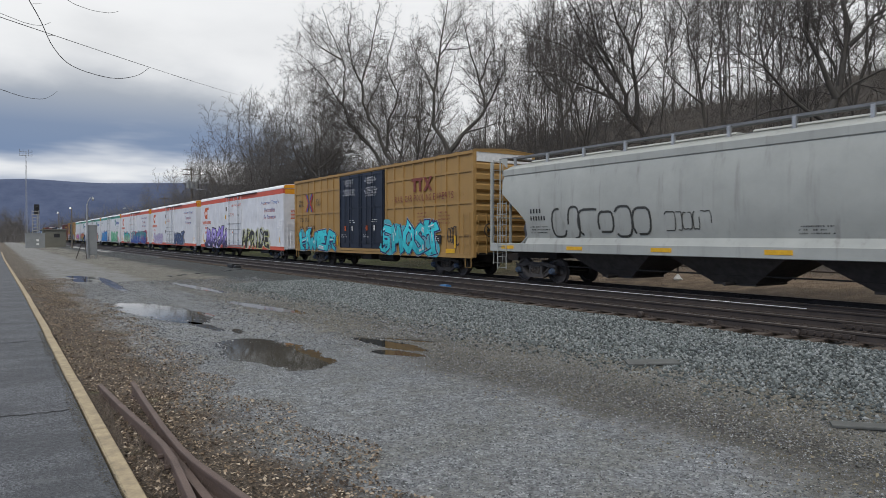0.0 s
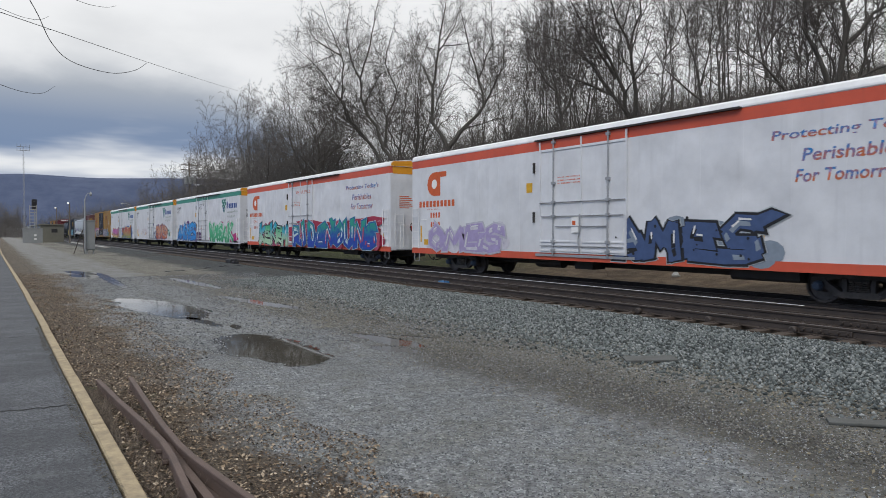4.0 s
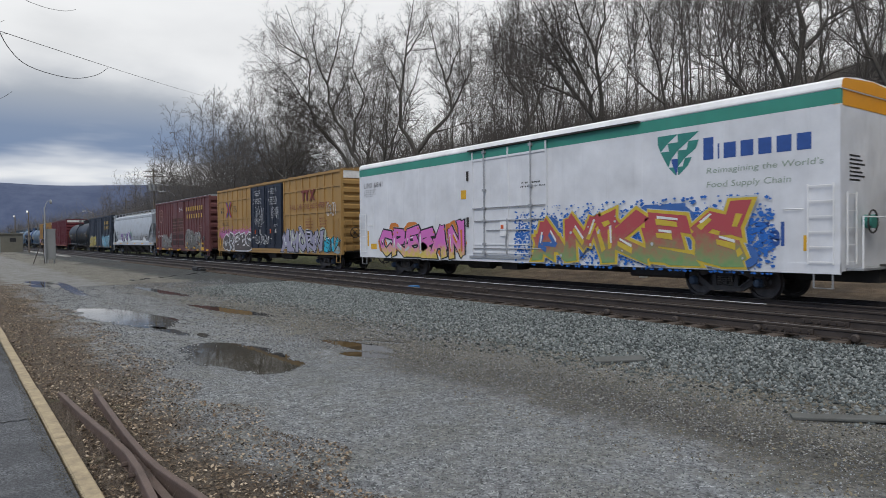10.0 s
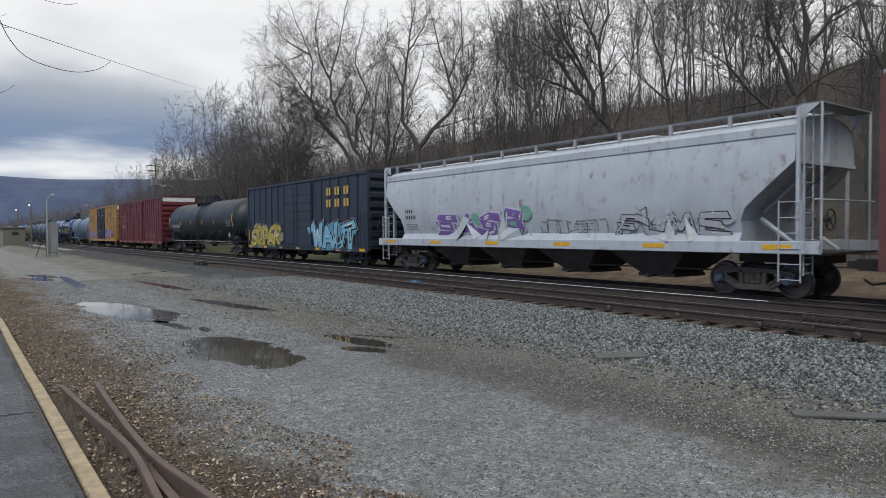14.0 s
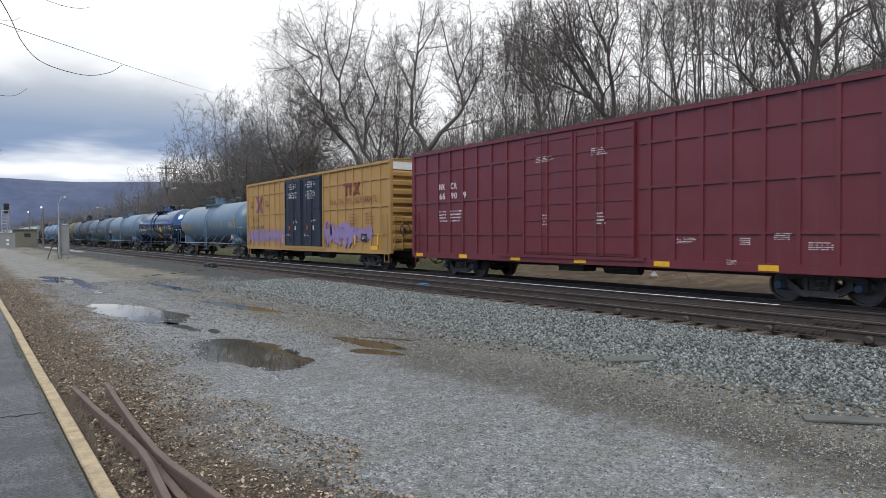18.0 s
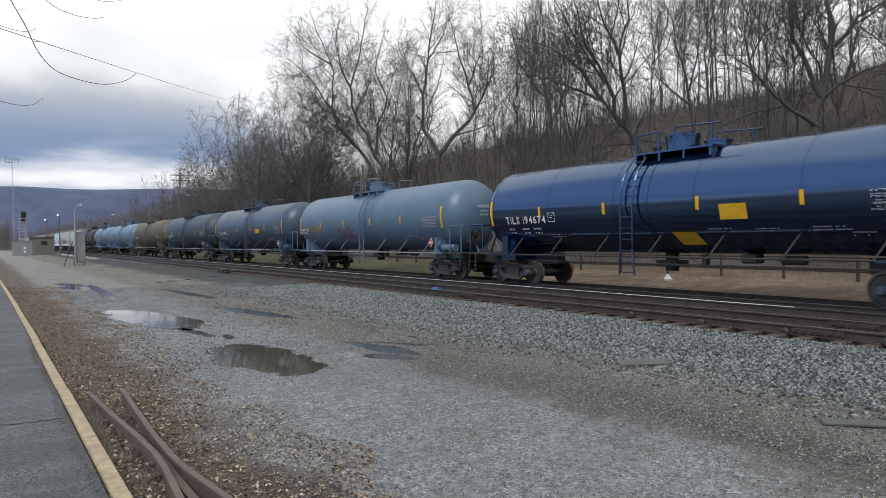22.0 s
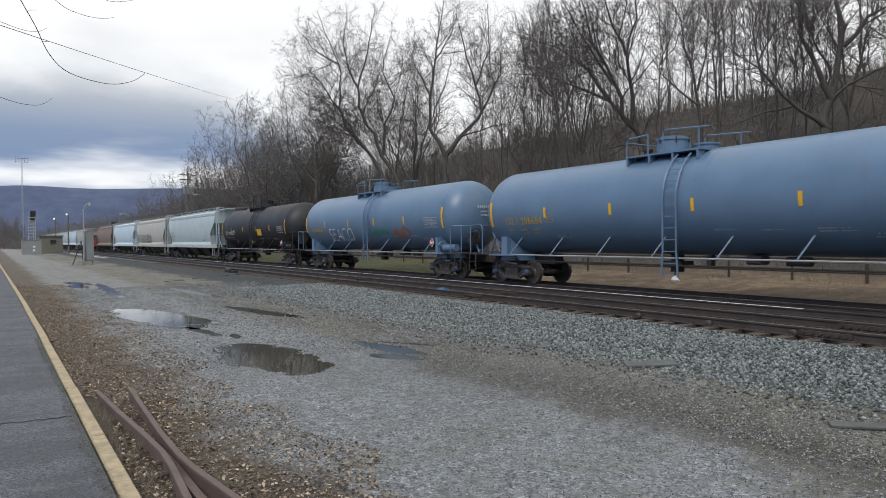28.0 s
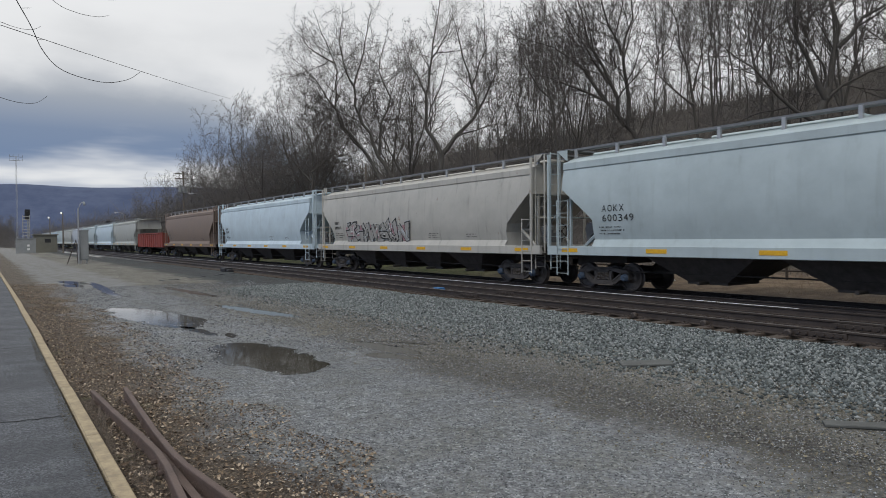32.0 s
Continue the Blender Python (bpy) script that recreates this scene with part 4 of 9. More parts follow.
def scribble(car, x0, x1, z0, z1, mat, seed, strokes=7, width=0.035, wall=None, y=-0.010):
    """A quick one-line tag."""
    r = random.Random(seed)
    s = Shape()
    w = (x1 - x0) / strokes
    for i in range(strokes):
        cx, cz = x0 + (i + 0.5) * w, (z0 + z1) / 2
        a0, sweep, rx, rz = r.uniform(0, 6.28), r.uniform(2.5, 6.0), w * r.uniform(0.35, 0.75), (z1 - z0) * r.uniform(0.25, 0.5)
        pts = []
        for k in range(13):
            a = a0 + sweep * k / 12
            pts.append((cx + rx * math.cos(a), cz + rz * math.sin(a * r.choice((1, 1))) + 0.06 * math.sin(3 * a)))
        for (xa, za), (xb, zb) in zip(pts[:-1], pts[1:]):
            d = math.hypot(xb - xa, zb - za) or 1
            nx, nz = -(zb - za) / d * width, (xb - xa) / d * width
            q = [(xa - nx, za - nz), (xb - nx, zb - nz), (xb + nx, zb + nz), (xa + nx, za + nz)]
            s.add([(x, (wall(z) if wall else SIDE) + y, z) for x, z in q], [(0, 1, 2, 3)])
    return part("graffiti_tag", s, mat, car, "thin sprayed tag")


# -- running gear, shared by all cars
def wheelset_mesh():
    s = Shape()
    for sg in (-1, 1):
        y = sg * 0.7175
        prof = [(0.0, y - 0.055 * sg), (0.10, y - 0.065 * sg), (0.16, y - 0.02 * sg), (0.34, y - 0.01 * sg), (0.36, y - 0.055 * sg), (0.425, y - 0.062 * sg), (0.455, y - 0.052 * sg), (0.455, y - 0.035 * sg),
                (0.43, y - 0.022 * sg), (0.42, y + 0.07 * sg), (0.365, y + 0.072 * sg), (0.35, y + 0.03 * sg), (0.17, y + 0.02 * sg), (0.12, y + 0.06 * sg), (0.0, y + 0.06 * sg)]
        s.lathe_y(0, 0, prof if sg > 0 else prof, 28)
    s.lathe_y(0, 0, [(0.0, -1.02), (0.075, -1.02), (0.08, -0.75), (0.085, 0.0), (0.08, 0.75), (0.075, 1.02), (0.0, 1.02)], 12)
    return s.mesh("wheelset", M_WHEEL, True)


def bearing_mesh(sg):
    s = Shape()
    y = sg * 1.0
    s.lathe_y(0, 0, [(0.0, y + sg * 0.17), (0.085, y + sg * 0.17), (0.10, y + sg * 0.15), (0.115, y + sg * 0.09), (0.125, y + sg * 0.08), (0.125, y - sg * 0.06), (0.0, y - sg * 0.06)], 14)
    for k in range(3):
        a = 2.1 * k + 0.4
        s.lathe_y(0.055 * math.cos(a), 0.055 * math.sin(a), [(0.0, y + sg * 0.195), (0.018, y + sg * 0.195), (0.018, y + sg * 0.16)], 6)
    return s.mesh("bearing_cap", M_BEAR, True)


def sideframe_mesh(sg):
    """Cast side frame with two windows, a spring nest and pedestal jaws."""
    s = Shape()
    y0, y1 = sg * 0.99 - 0.06, sg * 0.99 + 0.06
    W = 0.89
    # top chord, bottom chord, diagonals and columns
    top = [(-W - 0.16, 0.16), (-W - 0.10, 0.22), (-0.45, 0.30), (0.45, 0.30), (W + 0.10, 0.22), (W + 0.16, 0.16), (W + 0.16, 0.10), (W - 0.10, 0.11), (0.42, 0.19), (-0.42, 0.19), (-W + 0.10, 0.11), (-W - 0.16, 0.10)]
    s.slab(top, y0, y1)
    s.slab([(-0.42, -0.24), (0.42, -0.24), (0.46, -0.16), (0.36, -0.10), (-0.36, -0.10), (-0.46, -0.16)], y0 - 0.02, y1 + 0.02)
    for q in (-1, 1):
        s.slab([(q * (W - 0.12), 0.13), (q * (W - 0.02), 0.04), (q * 0.47, -0.22), (q * 0.36, -0.12)][::q], y0, y1)
        s.slab([(q * 0.24, -0.12), (q * 0.34, -0.12), (q * 0.36, 0.22), (q * 0.26, 0.22)][::q], y0, y1)
        s.slab([(q * (W - 0.15), -0.06), (q * (W - 0.10), -0.06), (q * (W - 0.10), 0.12), (q * (W - 0.15), 0.12)][::q], y0, y1)
        s.slab([(q * (W + 0.10), -0.06), (q * (W + 0.15), -0.06), (q * (W + 0.15), 0.12), (q * (W + 0.10), 0.12)][::q], y0, y1)
        # raised flange along the diagonal and round the jaw
        s.slab([(q * (W - 0.16), 0.150), (q * (W - 0.12), 0.128), (q * 0.40, -0.135), (q * 0.36, -0.115)][::q], y0 - 0.03, y1 + 0.03)
        s.slab([(q * (W - 0.16), 0.16), (q * (W + 0.17), 0.16), (q * (W + 0.17), 0.19), (q * (W - 0.16), 0.20)][::q], y0 - 0.035, y1 + 0.035)
    s.slab([(-0.45, 0.27), (0.45, 0.27), (0.45, 0.305), (-0.45, 0.305)], y0 - 0.03, y1 + 0.03)
    return s.mesh("side_frame", M_FRAME)


def spring_mesh(sg):
    s = Shape()
    for i in range(3):
        cx = -0.15 + 0.15 * i
        pts = [(cx + 0.062 * math.cos(a), sg * 1.02 + 0.062 * math.sin(a), -0.10 + 0.24 * a / 31.4) for a in [31.4 * k / 40 for k in range(41)]]
        s.tube(pts, 0.017, 4)
    return s.mesh("spring_nest", plain("worn_spring_steel", (0.17, 0.15, 0.135), (0.08, 0.07, 0.06), 5, 0.6), True)


def bolster_mesh():
    s = Shape()
    s.box(-0.22, 0.22, -1.06, 1.06, 0.12, 0.20)
    s.box(-0.30, 0.30, -0.5, 0.5, 0.18, 0.34)
    s.tube([(-0.55, -0.6, -0.05), (-0.55, 0.6, -0.05)], 0.06, 6)
    s.tube([(0.55, -0.6, -0.05), (0.55, 0.6, -0.05)], 0.06, 6)
    return s.mesh("bolster", M_STEEL)


M_BEAR = plain("bearing_end_cap_blue", (0.06, 0.095, 0.15), (0.035, 0.04, 0.045), 9, 0.5)
GEAR = dict(wheels=wheelset_mesh(), bear={-1: bearing_mesh(-1), 1: bearing_mesh(1)}, frame={-1: sideframe_mesh(-1), 1: sideframe_mesh(1)},
            spring={-1: spring_mesh(-1), 1: spring_mesh(1)}, bolster=bolster_mesh())


def truck(car, x):
    """A two-axle truck under the car, wheels 0.84 m across."""
    t = part("truck", GEAR["bolster"], None, car, "four-wheel freight truck", at=(x, 0, 0.42))
    for i, wx in enumerate((-0.89, 0.89)):
        w = part("wheelset", GEAR["wheels"], None, t, "steel wheels on their axle", at=(wx, 0, 0.0))
        WHEELSETS[i].append(w)
        for sg in (-1, 1):
            part("bearing_cap", GEAR["bear"][sg], None, t, at=(wx, 0, 0.0))
    for sg in (-1, 1):
        part("side_frame", GEAR["frame"][sg], None, t)
        part("spring_nest", GEAR["spring"][sg], None, t)
    return t


def underframe(car, L, z, trucks, mat=None, low=0.25):
    """Centre sill, couplers, draft gear, brake rod and train line."""
    mat = mat or M_STEEL
    part("centre_sill", Shape().box(-L / 2 - 0.25, L / 2 + 0.25, -0.19, 0.19, z - low - 0.08, z + 0.02), mat, car)
    for sg in (-1, 1):
        s = Shape()
        x = sg * (L / 2)
        s.box(min(x + sg * 0.2, x + sg * 0.95), max(x + sg * 0.2, x + sg * 0.95), -0.07, 0.07, 0.76, 0.92)
        s.slab([(x + sg * 0.72, 0.72), (x + sg * 1.05, 0.70), (x + sg * 1.08, 0.98), (x + sg * 0.72, 0.98)][::sg], -0.16, 0.13)
        part("coupler", s, mat, car, "knuckle coupler")
        h = [(x + sg * 0.35, 0.3, 0.62), (x + sg * 0.6, 0.3, 0.42), (x + sg * 0.9, 0.25, 0.36), (x + sg * 1.05, 0.2, 0.48)]
        part("air_hose", Shape().tube(h, 0.028, 6), mat, car)
        truck(car, sg * trucks)


def ladder(car, x, y, z0, z1, w=0.42, mat=None, along="x", n=None, name="ladder"):
    s = Shape()
    n = n or int((z1 - z0) / 0.38) + 1
    e = (lambda u: (x + u, y, 0)) if along == "x" else (lambda u: (x, y + u, 0))
    for sg in (-1, 1):
        p = e(sg * w / 2)
        s.tube([(p[0], p[1], z0), (p[0], p[1], z1)], 0.018, 4)
    for i in range(n):
        z = z0 + 0.06 + (z1 - z0 - 0.1) * i / max(n - 1, 1)
        a, b = e(-w / 2), e(w / 2)
        s.tube([(a[0], a[1], z), (b[0], b[1], z)], 0.013, 4)
    return part(name, s, mat or M_STEEL, car)


def car_base(name, label, front, rear, category="freight car"):
    L = front - rear
    c = thing(name, label, category, (0, TRAIN_Y, RAIL_Z), "freight cars of the passing train")
    TRAIN.append((c, (front + rear) / 2))
    return c, L


def wheel_brake(car, L, z=1.9, y=-0.9):
    s = Shape()
    x = L / 2 + 0.12
    n = 16
    s.tube([(x + 0.05, y + 0.26 * math.cos(6.283 * i / n), z + 0.26 * math.sin(6.283 * i / n)) for i in range(n + 1)], 0.02, 5)
    for k in range(4):
        a = 0.78 + 1.57 * k
        s.tube([(x + 0.03, y, z), (x + 0.05, y + 0.25 * math.cos(a), z + 0.25 * math.sin(a))], 0.014, 4)
    s.tube([(x - 0.12, y, z), (x + 0.05, y, z)], 0.05, 8)
    return part("hand_brake_wheel", s, M_STEEL, car)


def corrugated_end(car, L, sg, mat, z0, z1, w, ribs, name="end_wall"):
    """End of a boxcar: a plate with deep level ribs."""
    s = Shape()
    x = sg * L / 2
    pts = [(x - sg * 0.08, z0)]
    h = (z1 - z0) / ribs
    for i in range(ribs):
        a = z0 + i * h
        pts += [(x - sg * 0.06, a + 0.08 * h), (x + sg * 0.06, a + 0.30 * h), (x + sg * 0.06, a + 0.72 * h), (x - sg * 0.06, a + 0.94 * h)]
    pts += [(x - sg * 0.08, z1), (x - sg * 0.16, z1), (x - sg * 0.16, z0)]
    s.slab(pts if sg < 0 else pts[::-1], -w + 0.08, w - 0.08)
    return part(name, s, mat, car)


def boxcar_shell(car, L, mat, z0, z1, roofmat=None, topmat=None, ribs=8, rooflip=0.05):
    """Hollow-looking steel box: two side plates, ends, roof with seams, floor."""
    w = 1.55
    for sg in (-1, 1):
        y0, y1 = (SIDE + 0.05, SIDE + 0.11) if sg < 0 else (1.49, 1.55)
        part("side_wall", Shape().box(-L / 2, L / 2, y0, y1, z0, z1), mat, car)
        corrugated_end(car, L, sg, mat, z0 + 0.1, z1 - (0.42 if topmat else 0.02), w, ribs)
        if topmat:
            a = sg * L / 2
            part("end_panel", Shape().box(min(a, a - sg * 0.12), max(a, a - sg * 0.12), -w + 0.02, w - 0.02, z1 - 0.42, z1 - 0.02), topmat, car, "white excess-height panel")
        for q in (-1, 1):
            xa, ya = sg * L / 2, q * 1.52
            part("corner_post", Shape().box(xa - 0.09, xa + 0.03, ya - 0.07, ya + 0.07, z0, z1 - 0.01), mat, car)
    s = Shape()
    s.prism([(-1.62, z1), (-1.62, z1 - rooflip), (-1.50, z1 - rooflip), (1.50, z1 - rooflip), (1.62, z1 - rooflip), (1.62, z1), (0.0, z1 + 0.11)], -L / 2 - 0.02, L / 2 + 0.02)
    k = int(L / 1.2)
    for i in range(k + 1):
        x = -L / 2 + L * i / k
        s.prism([(-1.58, z1 + 0.01), (0, z1 + 0.12), (1.58, z1 + 0.01), (1.58, z1 + 0.045), (0, z1 + 0.155), (-1.58, z1 + 0.045)], x - 0.04, x + 0.04)
    part("roof", s, roofmat or mat, car)
    part("floor", Shape().box(-L / 2, L / 2, -1.5, 1.5, z0 + 0.1, z0 + 0.25), M_STEEL, car)


def side_post(car, x, z0, z1, mat, w=0.07, d=0.05, name="side_post"):
    return part(name, Shape().box(x - w, x + w, SIDE, SIDE + d, z0, z1), mat, car)


def steps(car, L, mat, x):
    """Sill step under a corner."""
    s = Shape().tube([(x - 0.2, SIDE + 0.02, 0.95), (x - 0.2, SIDE + 0.02, 0.42), (x + 0.2, SIDE + 0.02, 0.42), (x + 0.2, SIDE + 0.02, 0.95)], 0.02, 5)
    return part("sill_step", s, mat, car)


def grab_irons(car, x, zs, mat, w=0.42, y=SIDE - 0.05):
    for z in zs:
        part("grab_iron", Shape().tube([(x - w / 2, y + 0.06, z), (x - w / 2, y, z), (x + w / 2, y, z), (x + w / 2, y + 0.06, z)], 0.013, 4), mat, car)


def yellow_boxcar(front, rear, label, mark=None):
    """High-cube double-door boxcar with waffle sides."""
    car, L = car_base("boxcar", label, front, rear)
    h = L / 2
    Z0, Z1 = 0.82, 5.04
    boxcar_shell(car, L, M_YELLOW, Z0, Z1, None, M_INKW, 9)
    for fr in (0.06, 1.05, 2.02, 2.98, 3.94, 4.86, 5.66, 6.46, 11.72, 12.48, 13.33, 14.2, 15.07, 15.96, 16.83, 17.72, L - 0.06):
        side_post(car, fr - h, Z0 + 0.02, Z1 - 0.05, M_YELLOW, 0.05 if fr not in (0.06, L - 0.06) else 0.08)
    for a, b in ((0.12, 6.5), (11.7, L - 0.12)):
        for z in (1.70, 3.0, 4.26):
            part("side_rib", Shape().box(a - h, b - h, SIDE + 0.008, SIDE + 0.05, z - 0.045, z + 0.045), M_YELLOW, car)
    part("side_sill", Shape().box(-h + 0.1, h - 0.1, SIDE + 0.005, SIDE + 0.06, Z0 - 0.04, Z0 + 0.14), M_YELLOW, car)
    part("door_track", Shape().box(6.4 - h, 12.0 - h, SIDE - 0.03, SIDE + 0.04, Z0 + 0.10, Z0 + 0.22), M_YELLOW, car)
    part("top_rail", Shape().box(-h, h, SIDE - 0.025, SIDE + 0.06, Z1 - 0.12, Z1 - 0.02), M_YELLOW, car)
    for k, (a, b) in enumerate(((6.62, 9.03), (9.09, 11.54))):
        d = part("door", Shape().box(a - h, b - h, SIDE - 0.035, SIDE + 0.03, 1.05, 4.86), M_BLACKDOOR, car, "black sliding plug door")
        for z in (1.35, 2.25, 3.15, 4.05, 4.75):
            part("door_rib", Shape().box(a - h + 0.06, b - h - 0.06, SIDE - 0.065, SIDE - 0.035, z - 0.04, z + 0.04), M_BLACKDOOR, d)
        for x in (a + 0.1, (a + b) / 2, b - 0.1):
            part("door_post", Shape().box(x - h - 0.035, x - h + 0.035, SIDE - 0.075, SIDE - 0.035, 1.08, 4.84), M_BLACKDOOR, d)
        x0 = a - h + 0.45
        ls = (["CLOSE THIS DOOR", "BEFORE CLOSING", "MAIN DOOR", "", "CIERRE ESTE PUERTO", "ANTES DE CERRAR", "LA PUERTA PRINCIPAL"], ["CLOSE AND LOCK", "BOTH DOORS BEFORE", "MOVING CAR", "", "CIERRE Y PONGA", "EL SEGURO EN AMBAS", "PUERTAS ANTES DE", "MOVER EL CARRO"])[k]
        for i, t in enumerate(ls):
            if t:
                zz = 4.62 - i * 0.125
                wd = 0.075 * len(t)
                lettering(d, t, a - h + 1.2 - wd / 2, a - h + 1.2 + wd / 2, zz - 0.085, zz, M_INKW, -0.085)
        for x in (0.75, 1.55):
            part("lock_plate", Shape().box(a - h + x - 0.07, a - h + x + 0.07, SIDE - 0.09, SIDE - 0.06, 1.95, 2.2), M_INKW if x > 1 else M_INKO, d)
            s = Shape().tube([(a - h + x, SIDE - 0.09, 1.3), (a - h + x, SIDE - 0.09, 4.7)], 0.02, 5)
            part("lock_rod", s, M_BLACKDOOR, d)
        lines(d, a - h + 0.3, a - h + 1.0, 1.55, 1.75, 2, M_INKW, y=-0.08, seed=k)
        lines(d, a - h + 1.3, a - h + 2.0, 2.3, 2.5, 2, M_INKW, y=-0.08, seed=k + 5)
    # crossed arrows, slogan, big letters drawn as plain shapes
    x, z = 2.32 - h, 3.63
    for k, m in enumerate((M_INKR, M_INKB)):
        s = Shape()
        for u in (-1, 1):
            for v in (-1, 1):
                o = 0.0 if k == 0 else 0.17
                e = [(x + u * (0.62 - o), z + v * 0.52), (x + u * (0.45 - o), z + v * 0.52), (x + u * max(0.02, 0.06 - o), z + v * 0.02), (x + u * (0.23 - o * 0.9), z + v * 0.02)]
                s.add([(p, SIDE - 0.010 - 0.004 * k - 0.001 * (u + v + 2), q) for p, q in e], [(0, 1, 2, 3)])
        part("arrow_emblem", s, m, car)
    stencil(car, "next", 0.72 - h, 1.42 - h, 3.68, 3.84, M_INKK, -0.01)
    stencil(car, "load", 0.72 - h, 1.42 - h, 3.44, 3.62, M_INKK, -0.01)
    stencil(car, "any", 3.30 - h, 3.85 - h, 3.68, 3.84, M_INKK, -0.01)
    stencil(car, "road", 3.30 - h, 3.98 - h, 3.44, 3.62, M_INKK, -0.01)
    stencil(car, "RAIL CAR POOLING EXPERTS", 12.6 - h, 17.45 - h, 3.22, 3.50, M_INKDR, -0.01)
    s = Shape()
    for a, b, c, d in ((14.12, 15.05, 4.10, 4.24), (14.28, 14.46, 3.64, 4.10), (14.74, 14.90, 3.64, 4.10)):
        s.box(a - h, b - h, SIDE - 0.012, SIDE - 0.006, c, d)
    for u in (-1, 1):
        s.add([(15.46 - h + u * 0.36, SIDE - 0.010 - 0.002 * u, 4.24), (15.46 - h + u * 0.16, SIDE - 0.010 - 0.002 * u, 4.24), (15.46 - h - u * 0.36, SIDE - 0.010 - 0.002 * u, 3.64), (15.46 - h - u * 0.16, SIDE - 0.010 - 0.002 * u, 3.64)], [(0, 1, 2, 3)])
    part("emblem", s, M_INKDR, car)
    if mark:
        stencil(car, mark[0], 0.80 - h, 2.28 - h, 2.54, 2.78, M_INKK, lean=0.1)
        stencil(car, mark[1], 0.78 - h, 3.15 - h, 2.06, 2.30, M_INKK, lean=0.1)
    else:
        lines(car, 0.75 - h, 2.6 - h, 2.62, 3.02, 1, M_INKDR, seed=21)
        lines(car, 0.75 - h, 4.2 - h, 2.25, 2.7, 1, M_INKDR, seed=22)
    lines(car, 14.6 - h, 15.6 - h, 2.1, 2.7, 4, M_INKDR, seed=3)
    lines(car, 16.3 - h, 17.2 - h, 2.1, 2.7, 4, M_INKDR, seed=4)
    part("data_plate", Shape().box(15.9 - h, 16.5 - h, SIDE - 0.01, SIDE, 1.35, 1.72), M_INKK, car)
    lines(car, 15.97 - h, 16.43 - h, 1.42, 1.66, 3, M_INKW, y=-0.014)
    for fr in (0.5, 6.2, 11.98, 15.29, 17.52):
        part("reflector", Shape().box(fr - h - 0.06, fr - h + 0.06, SIDE - 0.012, SIDE, 1.18, 1.68), M_REFL, car)
    part("warning_plate", Shape().box(16.85 - h, 17.5 - h, SIDE - 0.012, SIDE, 0.96, 1.14), M_REFL, car)
    ladder(car, h - 0.35, SIDE - 0.06, 0.95, 2.6, 0.42, M_YELLOW)
    ladder(car, -h + 0.35, SIDE - 0.06, 0.95, 2.6, 0.42, M_YELLOW)
    ladder(car, h + 0.09, -1.2, 0.95, 2.6, 0.42, M_YELLOW, "y")
    wheel_brake(car, L)
    steps(car, L, M_YELLOW, h - 0.35)
    steps(car, L, M_YELLOW, -h + 0.35)
    underframe(car, L, Z0 + 0.1, h - 2.75)
    part("brake_valve", Shape().box(-1.6, -0.5, -0.9, -0.3, 0.45, 0.85), M_STEEL, car)
    part("air_reservoir", Shape().tube([(0.3, -0.7, 0.6), (1.8, -0.7, 0.6)], 0.2, 10), M_STEEL, car)
    return car, h


